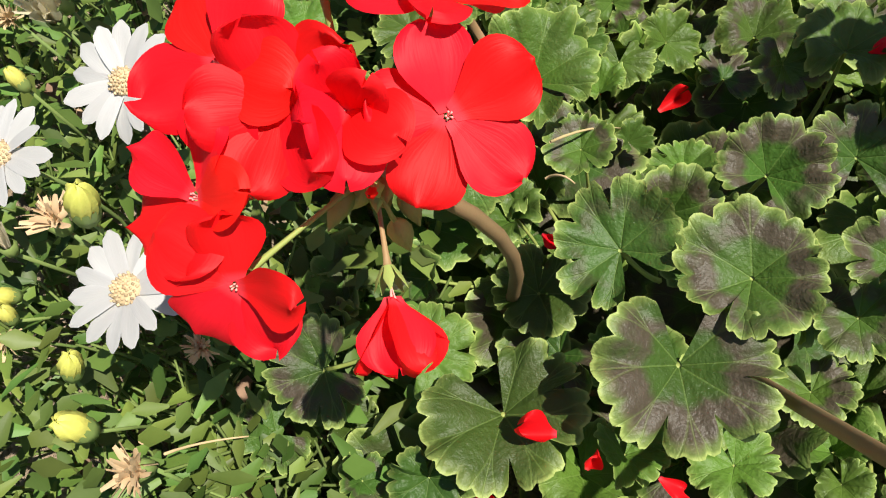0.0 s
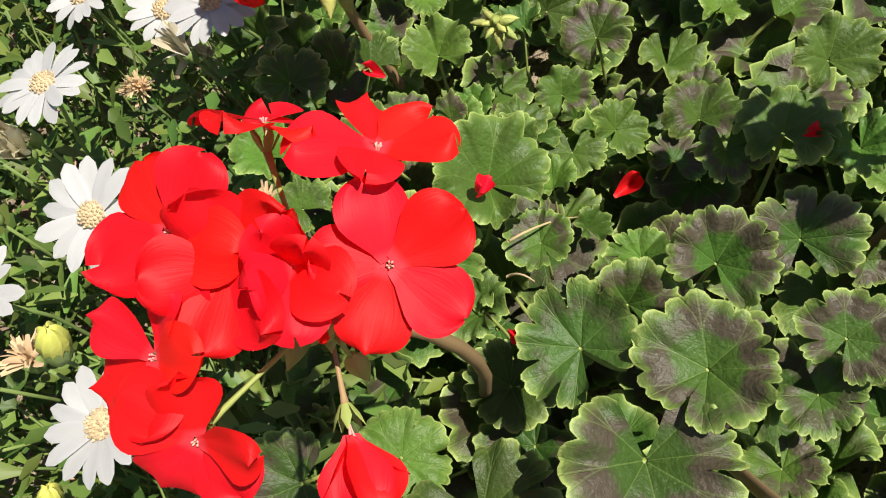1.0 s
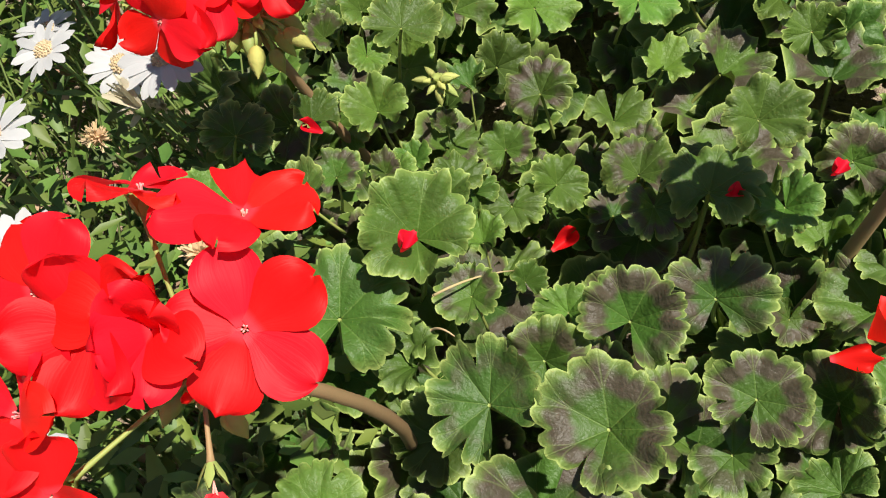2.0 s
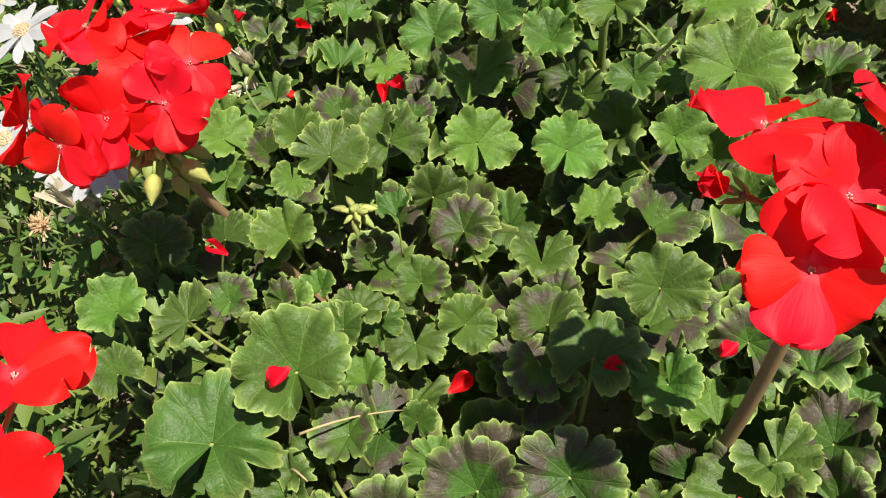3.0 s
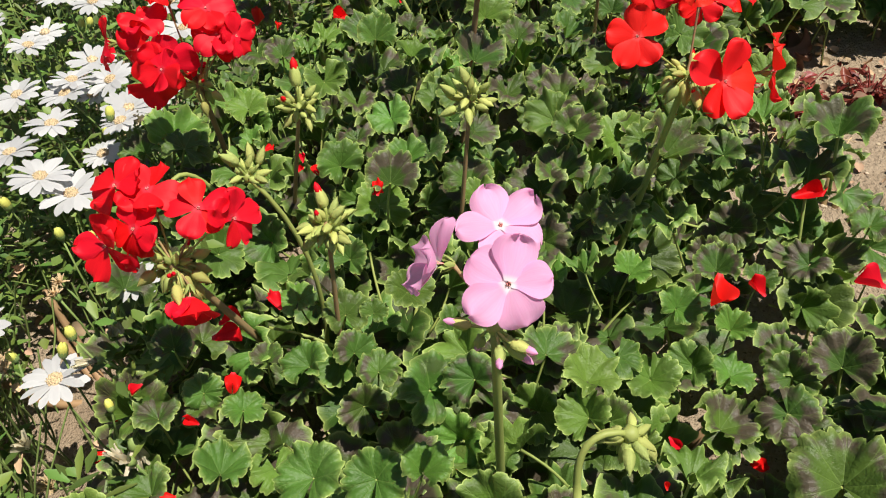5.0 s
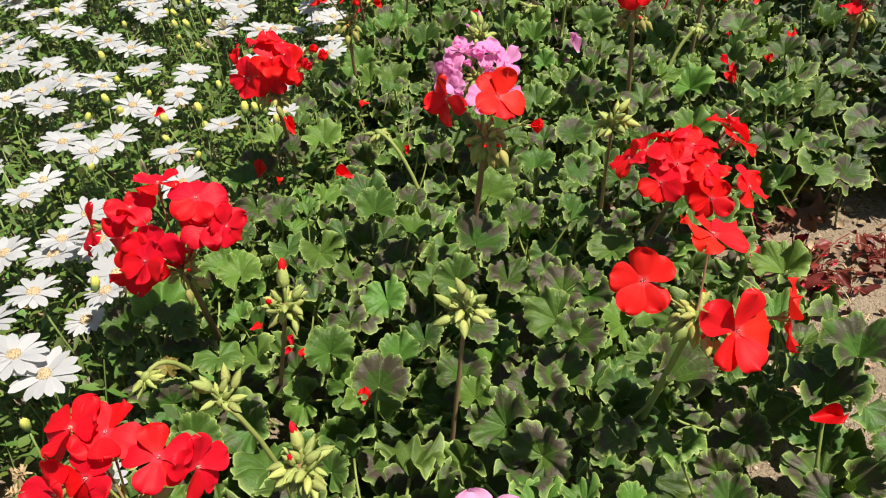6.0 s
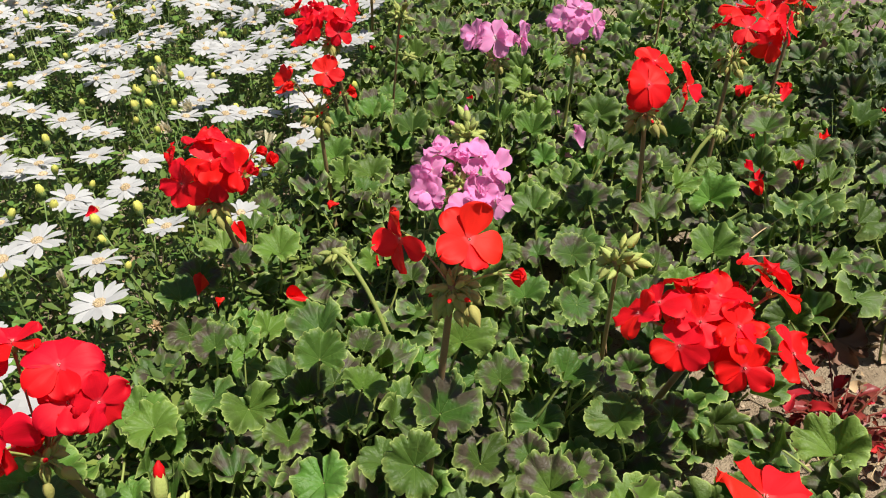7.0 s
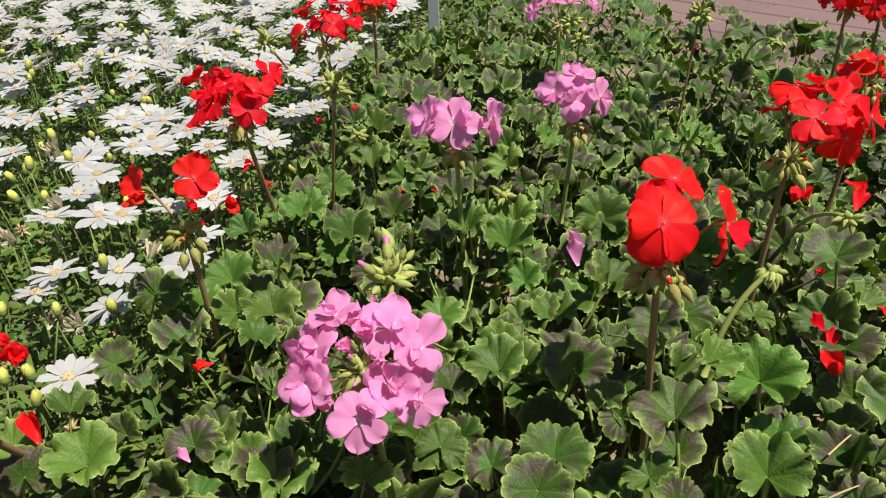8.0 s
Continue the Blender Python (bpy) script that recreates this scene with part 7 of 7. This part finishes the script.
def scatter(name, shapes, mats, places, label, category):
    """Many small pieces joined into one object; each row: variant, pose."""
    verts, faces, uvs, slots, base = [], [], [], [], 0
    kept = [(np.array(s.v), np.array(s.f, dtype=object), np.array(s.uv), np.array(s.slot)) for s in shapes]
    for k, m in places:
        v, f, uv, slot = kept[k]
        rot = np.array(m.to_3x3())
        verts.append(v @ rot.T + np.array(m.translation))
        faces.extend([tuple(i + base for i in face) for face in f])
        uvs.append(uv)
        slots.append(slot)
        base += len(v)
    me = mesh_of(name, np.concatenate(verts).tolist(), faces, mats, np.concatenate(uvs), np.concatenate(slots))
    return tagged(new(name, me), label, category, kind="stuff")


def undergrowth():
    """Shaded leaves under the canopy, and the far part of the bed."""
    r = random.Random(15)

    def put(places, px, py, z, rad, lx, ly, kinds):
        up = Vector((lx, ly, 1)).normalized()
        m = Matrix.Translation((px, py, z)) @ Vector((0, 0, 1)).rotation_difference(up).to_matrix().to_4x4()
        places.append((r.randrange(kinds), m @ Matrix.Rotation(r.gauss(0, 1.3), 4, "Z") @ Matrix.Scale(rad, 4)))

    low, far = [], []
    for level, step, y1 in ((0.115, 0.055, 2.6), (0.060, 0.070, 2.6), (0.09, 0.085, 3.8)):
        y = -0.35 if y1 < 3 else 2.5
        while y < y1:
            x = edge_x(y) - 0.03
            while x < min(2.2, 0.70 + 0.38 * y):
                px, py = x + r.uniform(-0.5, 0.5) * step, y + r.uniform(-0.5, 0.5) * step
                if not bare(px, py) and canopy(px, py)[0] > level - 0.01:
                    put(low, px, py, level + r.uniform(-0.03, 0.03), r.uniform(0.030, 0.046), r.uniform(-0.4, 0.4), r.uniform(-0.5, 0.25), 7)
                x += step
            y += step
    y = 2.42
    while y < 3.8:
        x = edge_x(y) - 0.03
        while x < min(2.2, 0.70 + 0.38 * y):
            px, py = x + r.uniform(-0.025, 0.025), y + r.uniform(-0.025, 0.025)
            high, lx, ly = canopy(px, py)
            if not bare(px, py) and high > 0.10:
                put(far, px, py, high + r.uniform(-0.02, 0.02), r.uniform(0.033, 0.048), lx + r.uniform(-0.3, 0.3), ly + r.uniform(-0.4, 0.2), len(FAR))
            x += 0.058
        y += 0.058
    for y in np.arange(-0.75, 3.1, 0.075):
        for x in np.arange(edge_x(y) - 0.02, min(2.4, 1.15 + 0.38 * y), 0.075):
            px, py = x + r.uniform(-0.03, 0.03), y + r.uniform(-0.03, 0.03)
            if not bare(px, py) and (px > 0.66 + 0.36 * py or py < -0.32):
                put(low, px, py, r.uniform(0.10, 0.20), r.uniform(0.035, 0.052), r.uniform(-0.4, 0.4), r.uniform(-0.4, 0.4), 7)
    scatter("geranium_undergrowth", LOW, [LEAF, STALK], low, "dense shaded geranium leaves under the canopy", "foliage")
    scatter("far_geranium_leaves", FAR, [LEAF, STALK], far, "crowded scalloped geranium leaves at the far end of the bed", "foliage")


def fill_daisies():
    r = random.Random(8)
    n, far = DAISIES_AT, []
    y = 1.2
    while y < 4.9:
        x = edge_x(y) - 0.10
        while x > -0.55 * y - 0.15:
            if r.random() < (0.84 if y > 2.6 else 0.68) and (y > 2.15 or x < -0.62 * (y - 0.2)):
                px, py = x + r.uniform(-0.03, 0.03), y + r.uniform(-0.03, 0.03)
                h = 0.255 + r.uniform(-0.03, 0.03)
                facing = (r.uniform(-0.38, 0.38), r.uniform(-0.5, 0.25), 1)
                if n < 235 and y < 3.3:
                    far_daisy((px, py, h), (px + r.uniform(-0.03, 0.03), py + r.uniform(-0.03, 0.03), 0.02), facing, n, r.uniform(0.030, 0.035))
                    n += 1
                else:
                    far.append((r.randrange(4), aim((px, py, h), facing, r.uniform(0, 6.28), r.uniform(0.030, 0.035))))
            x -= 0.066
        y += 0.07
    for k in range(400):
        py = r.uniform(0.85, 2.2)
        px = edge_x(py) - 0.08 - r.random() ** 1.3 * (0.05 + 0.42 * py)
        spot = Vector((px, py, 0.235 + r.uniform(-0.03, 0.035)))
        if n < 292 and all((spot - q).xy.length > 0.046 for q in DAISY_SPOTS):
            DAISY_SPOTS.append(spot)
            far_daisy(spot, (px + r.uniform(-0.03, 0.03), py + r.uniform(-0.03, 0.03), 0.02), (r.uniform(-0.2, 0.25), r.uniform(-0.3, 0.15), 1), n, r.uniform(0.029, 0.034))
            n += 1
    for k in range(70):
        py = r.uniform(0.7, 3.0)
        px = edge_x(py) - 0.04 - r.random() * (0.05 + 0.45 * py)
        daisy_bud((px, py, 0.225 + r.uniform(-0.04, 0.05)), (px + r.uniform(-0.03, 0.03), py + r.uniform(-0.03, 0.03), 0.03), 100 + k, r.uniform(0.7, 1.1))
    scatter("daisy_drift", RING_SHAPES, [WHITE, DISC], far, "distant drift of open white daisies", "daisies")


def daisy_foliage():
    """Many small spoon-shaped leaves on thin branching stems, thickest near by."""
    r = np.random.default_rng(3)
    xs, ys = [], []
    for y0, y1, per in ((-0.3, 1.2, 15000), (1.2, 2.2, 11500), (2.2, 3.3, 9500), (3.3, 4.9, 6500)):
        m = int(per * (y1 - y0) * 3.0)
        y = r.uniform(y0, y1, m)
        x = r.uniform(-2.9, 0.1, m)
        edge = np.array([edge_x(v) for v in y])
        wide = 0.40 + 0.50 * np.maximum(y, 0)
        gaps = np.array([noise.noise((a * 7, b * 7, 4.0)) for a, b in zip(x, y)])
        keep = (x < edge + 0.03) & (x > edge - wide) & (gaps > -0.42) & (((x + 0.27 + 0.6 * (y - 0.70)) / 0.075) ** 2 + ((y - 0.68) / 0.15) ** 2 > 1)
        xs.append(x[keep])
        ys.append(y[keep])
    x, y = np.concatenate(xs), np.concatenate(ys)
    count = len(x)
    z = 0.03 + 0.17 * r.random(count) ** 0.75
    turn, rise = r.uniform(0, 2 * np.pi, count), r.uniform(-0.1, 1.15, count)
    long, wide = r.uniform(0.014, 0.034, count), r.uniform(0.0026, 0.0062, count) * (1.08 + 0.42 * np.clip(y - 1.6, 0, 1))
    ahead = np.stack([np.cos(turn) * np.cos(rise), np.sin(turn) * np.cos(rise), np.sin(rise)], 1)
    side = np.stack([-np.sin(turn), np.cos(turn), r.uniform(-0.4, 0.4, count)], 1)
    base = np.stack([x, y, z], 1)
    verts = []
    for t, w in ((0.0, 0.25), (0.6, 1.0), (1.0, 0.22)):
        mid = base + ahead * (long * t)[:, None] - np.array([0, 0, 1]) * (0.25 * long * t * t)[:, None]
        verts += [mid - side * (wide * w)[:, None], mid + np.array([0, 0, -0.35]) * (wide * w)[:, None], mid + side * (wide * w)[:, None]]
    v = np.stack(verts, 1).reshape(-1, 3)
    quads = [(3 * i + j, 3 * i + j + 1, 3 * i + j + 4, 3 * i + j + 3) for i in range(2) for j in range(2)]
    f = (np.array(quads)[None] + 9 * np.arange(count)[:, None, None]).reshape(-1, 4)
    me = mesh_of("daisy_foliage", v.tolist(), f.tolist(), [DAISY_LEAF])
    tagged(new("daisy_foliage", me), "dense low daisy foliage of small narrow dark green leaves", "foliage", kind="stuff")
    r2 = random.Random(6)
    shape = Shape()
    for k in range(2600):
        py = -0.2 + 3.0 * r2.random() ** 1.6
        px = edge_x(py) - r2.random() * (0.26 + 0.45 * max(py, 0))
        top = Vector((r2.uniform(-0.07, 0.07), r2.uniform(-0.07, 0.07), r2.uniform(0.08, 0.19)))
        root = Vector((px, py, 0.01))
        if ((px + 0.27 + 0.6 * (py - 0.70)) / 0.075) ** 2 + ((py - 0.68) / 0.15) ** 2 < 1:
            continue
        shape.tube(arc(root, root + top, (r2.uniform(-0.02, 0.02), r2.uniform(-0.02, 0.02), 0), 4), [0.0013, 0.0012, 0.0011, 0.0009], 4, 0, False)
    tagged(new("daisy_stems", shape.mesh("daisy_stems", [DAISY_STEM])), "thin pale green branching daisy stems", "foliage", kind="stuff")


# ---- the sandy patch and what grows on it ----
def ovate_leaf(seed, mat):
    r = random.Random(seed)
    rows = []
    for t in (0, 0.2, 0.45, 0.7, 0.9, 1):
        w = 0.33 * math.sin(math.pi * (0.06 + 0.92 * t) ** 0.85) ** 0.8 + 0.01
        rows.append([(t, c * w * (0.85 + 0.15 * math.sin(9 * t + seed + c)), (0.55 + 0.2 * math.sin(seed)) * w * abs(c) - 0.28 * t * t + 0.06 * math.sin(7 * t + seed + 1.5 * c)) for c in (-1, -0.5, 0, 0.5, 1)])
    shape = Shape()
    shape.grid(rows)
    return shape.mesh("leaf", [mat])


def red_plant(place, size, count, seed):
    r = random.Random(seed)
    t = thing("red_leaved_plant", place, "low plant with glossy dark red pointed leaves on sand", "plant")
    kinds = [ovate_leaf(k, RED_LEAF) for k in range(9)] + [ovate_leaf(9, BROWN_LEAF), ovate_leaf(11, BROWN_LEAF), ovate_leaf(12, BRIGHT_LEAF)]
    shape = Shape()
    tops = []
    for k in range(21):
        a = 2.4 * k
        out = size * (0.25 + 0.75 * (k / 21))
        top = Vector((out * math.cos(a), out * math.sin(a), size * r.uniform(0.15, 0.65)))
        shape.tube(arc((0, 0, -0.01), top, (0, 0, 0.02), 5), [0.0017, 0.0015, 0.0013, 0.0011, 0.0008], 5)
        tops.append(top)
    part("stem", shape.mesh("stem", [RED_LEAF]), t, Matrix())
    for k in range(count):
        top = tops[k % 21]
        m = Matrix.Translation(top * r.uniform(0.35, 1.05)) @ Matrix.Rotation(r.uniform(0, 6.28), 4, "Z") @ Matrix.Rotation(r.uniform(-0.9, 0.5), 4, "Y") @ Matrix.Rotation(r.uniform(-0.6, 0.6), 4, "X")
        part("leaf", kinds[r.randrange(12)], t, m @ Matrix.Scale(0.010 + 0.025 * r.random() ** 2.2, 4))
    return t


def dead_leaf(place, size, seed):
    shape = leaf_mesh(seed, BROWN_LEAF, 0.35, 0.22, 0.25, 0.6)
    ob = new("dead_leaf", shape.mesh("dead_leaf", [BROWN_LEAF, BROWN_LEAF]))
    ob.matrix_basis = Matrix.Translation(place) @ Matrix.Rotation(seed, 4, "Z") @ Matrix.Rotation(2.7, 4, "X") @ Matrix.Scale(size, 4)
    tagged(ob, "curled dry brown dead leaf lying on the sand", "dead leaf")


def pebbles():
    r = random.Random(44)
    stones = []
    for k in range(4):
        s = Shape()
        s.lathe([(0.1, -0.5), (0.7 + 0.1 * k, -0.25), (0.9, 0.15), (0.55, 0.5), (0.05, 0.6)], sides=6)
        s.v = [(x * (1 + 0.25 * noise.noise((x * 2 + k, y * 2, z * 2))), y, z * 0.8) for x, y, z in s.v]
        stones.append(s)
    places = []
    for k in range(2000):
        px, py = (r.uniform(0.45, 0.98), r.uniform(0.95, 1.8)) if k < 1700 else (r.uniform(-0.45, -0.1), r.uniform(0.3, 1.0))
        places.append((r.randrange(4), Matrix.Translation((px, py, ground_height(px, py) + 0.0005)) @ Matrix.Rotation(r.uniform(0, 6), 4, "Z") @ Matrix.Scale(0.0010 + 0.0045 * r.random() ** 7, 4)))
    scatter("gravel", stones, [PEBBLE], places, "scattered grit and small pebbles on sand", "gravel")


def leaf_litter():
    """Small curled chips of dead leaf on the sand and among the daisy stems."""
    r = random.Random(71)
    chips = []
    for k in range(4):
        s = Shape()
        s.grid([[(t - 0.5, c * 0.5 * math.sin(math.pi * (0.12 + 0.76 * t)), 0.25 * math.sin(3 * t + k) + 0.22 * c * c) for c in (-1, -0.3, 0.4, 1)] for t in (0, 0.3, 0.65, 1)])
        chips.append(s)
    places = []
    for k in range(620):
        if k < 260:
            px, py, z = r.uniform(0.42, 0.92), r.uniform(1.10, 1.72), 0.006
        else:
            py = r.uniform(0.0, 1.6)
            px, z = edge_x(py) - 0.02 - r.random() * (0.2 + 0.35 * py), r.uniform(0.01, 0.13)
        m = Matrix.Translation((px, py, z + ground_height(px, py))) @ Matrix.Rotation(r.uniform(0, 6.28), 4, "Z") @ Matrix.Rotation(r.uniform(-0.7, 0.7), 4, "X") @ Matrix.Rotation(r.uniform(-0.5, 0.5), 4, "Y")
        places.append((r.randrange(4), m @ Matrix.Scale(r.uniform(0.006, 0.020), 4)))
    scatter("leaf_litter", chips, [LITTER], places, "dry tan and brown chips of dead leaf", "leaf litter")


def twig(a, b, bow, thick, label="thin pale dry twig lying on the leaves"):
    shape = Shape()
    a = Vector(a)
    shape.tube(arc((0, 0, 0), Vector(b) - a, bow, 7), [thick * (1 - 0.09 * k) for k in range(7)], 6)
    ob = thing("dry_twig", a, label, "twig", data=shape.mesh("dry_twig", [TWIG]))
    return ob


def grass_tuft(place, seed, count):
    r = random.Random(seed)
    t = thing("grass_tuft", place, "sparse tuft of thin green grass blades", "grass")
    for k in range(count):
        a, high = r.uniform(0, 6.28), r.uniform(0.12, 0.26)
        out = Vector((math.cos(a), math.sin(a), 0)) * r.uniform(0.02, 0.10)
        root = Vector((r.uniform(-0.03, 0.03), r.uniform(-0.03, 0.03), 0))
        side = Vector((-math.sin(a), math.cos(a), 0)) * 0.0012
        shape = Shape()
        way = arc(root, root + out + Vector((0, 0, high)), out * -0.25, 6)
        shape.grid([[p - side * (1 - 0.16 * i), p + side * (1 - 0.16 * i)] for i, p in enumerate(way)])
        part("blade", shape.mesh("blade", [DAISY_STEM]), t, Matrix())
    return t


def plant_marker(place):
    """A pale board on a thin stake pushed into the bed."""
    t = thing("plant_marker", place, "pale grey-white marker board on a thin stake among the leaves", "plant marker")

    def slab(wide, thick, low, high, bevel):
        bm = bmesh.new()
        bmesh.ops.create_cube(bm, size=1.0, matrix=Matrix.Translation((0, 0, (low + high) / 2)) @ Matrix.Diagonal((wide, thick, high - low, 1)))
        bmesh.ops.bevel(bm, geom=list(bm.edges), offset=bevel, segments=2, affect="EDGES")
        me = bpy.data.meshes.new("slab")
        bm.to_mesh(me)
        bm.free()
        me.materials.append(MARKER)
        return me

    part("stake", slab(0.012, 0.006, -0.05, 0.235, 0.0015), t, Matrix())
    part("board", slab(0.030, 0.005, 0.238, 0.36, 0.0015), t, Matrix.Translation((0, -0.006, 0)), "flat pale board")


def pavement():
    """Dusky red paving in long strips beyond the far edge of the bed."""
    along = Vector((0.73, -0.495, 0)).normalized()
    across = Vector((0.495, 0.73, 0)).normalized()
    start = Vector((0.17, 3.60, 0))
    shape = Shape()
    corners = [start - along * 2 + across * 0.02, start + along * 5 + across * 0.02]
    shape.grid([[(*p.xy, 0.004 + h) for p in corners for h in (0.0,)], [(*(p + across * 6).xy, 0.004) for p in corners]])
    base = tagged(new("pavement", shape.mesh("pavement", [SAND])), "dusky red pavement of long strips beside the flower bed", "pavement", kind="structure")
    long, wide, high = 1.20, 0.185, 0.045
    s = Shape()
    x, y, c = long / 2 - 0.004, wide / 2 - 0.004, 0.005
    rings = [(x, y, 0.0), (x, y, high - c), (x - c, y - c, high)]
    s.grid([[(a, b, h), (-a, b, h), (-a, -b, h), (a, -b, h)] for a, b, h in rings], closed=True)
    n0 = 8
    s.f.append((n0, n0 + 1, n0 + 2, n0 + 3))
    s.slot.append(0)
    data = s.mesh("paving_strip", [BRICK])
    data.polygons.foreach_set("use_smooth", np.zeros(len(data.polygons), dtype=bool))
    turn = math.atan2(along.y, along.x)
    r = random.Random(2)
    for row in range(16):
        for k in range(8):
            p = start + across * (0.13 + row * wide) + along * (-1.8 + (k + 0.5 * (row % 2)) * long)
            part("paving_strip", data, base, Matrix.Translation((p.x, p.y, 0.002 + r.uniform(-0.002, 0.002))) @ Matrix.Rotation(turn + r.uniform(-0.006, 0.006), 4, "Z"))


fill_leaves()
undergrowth()
fill_daisies()
daisy_foliage()
red_plant((0.57, 1.43, 0.0), 0.13, 220, 3)
red_plant((0.72, 1.50, 0.0), 0.07, 80, 4)
red_plant((0.30, 3.36, 0.10), 0.13, 160, 5)
dead_leaf((0.60, 1.62, 0.025), 0.05, 2)
dead_leaf((0.55, 1.58, 0.03), 0.028, 5)
pebbles()
leaf_litter()
twig((0.019, 0.220, 0.228), (0.066, 0.260, 0.173), (0, 0, 0.006), 0.0009)
twig((0.016, 0.202, 0.221), (0.030, 0.192, 0.232), (0, 0, 0.006), 0.0009)
twig((0.439, 1.554, 0.223), (0.518, 1.649, 0.223), (0, 0, 0.006), 0.0009)
twig((0.429, 1.497, 0.228), (0.530, 1.625, 0.149), (0, 0, 0.006), 0.0009)
twig((-0.183, 0.064, 0.205), (-0.140, 0.072, 0.205), (0, 0, 0.006), 0.0009)
for k in range(9):
    spin = 2.1 * k
    foot = Vector((0.52 + 0.017 * k, 1.36 + 0.05 * math.sin(3.1 * k), 0.012 + 0.006 * (k % 3)))
    twig(foot, foot + Vector((0.045 * math.cos(spin), 0.045 * math.sin(spin), 0.012 * (k % 2))), (0, 0, 0.006), 0.0011, "short pale dry twig lying on the sand")
grass_tuft((0.56, 1.78, 0.0), 3, 16)
grass_tuft((0.62, 1.95, 0.0), 4, 18)
plant_marker((-0.304, 2.978, 0.0))
pavement()
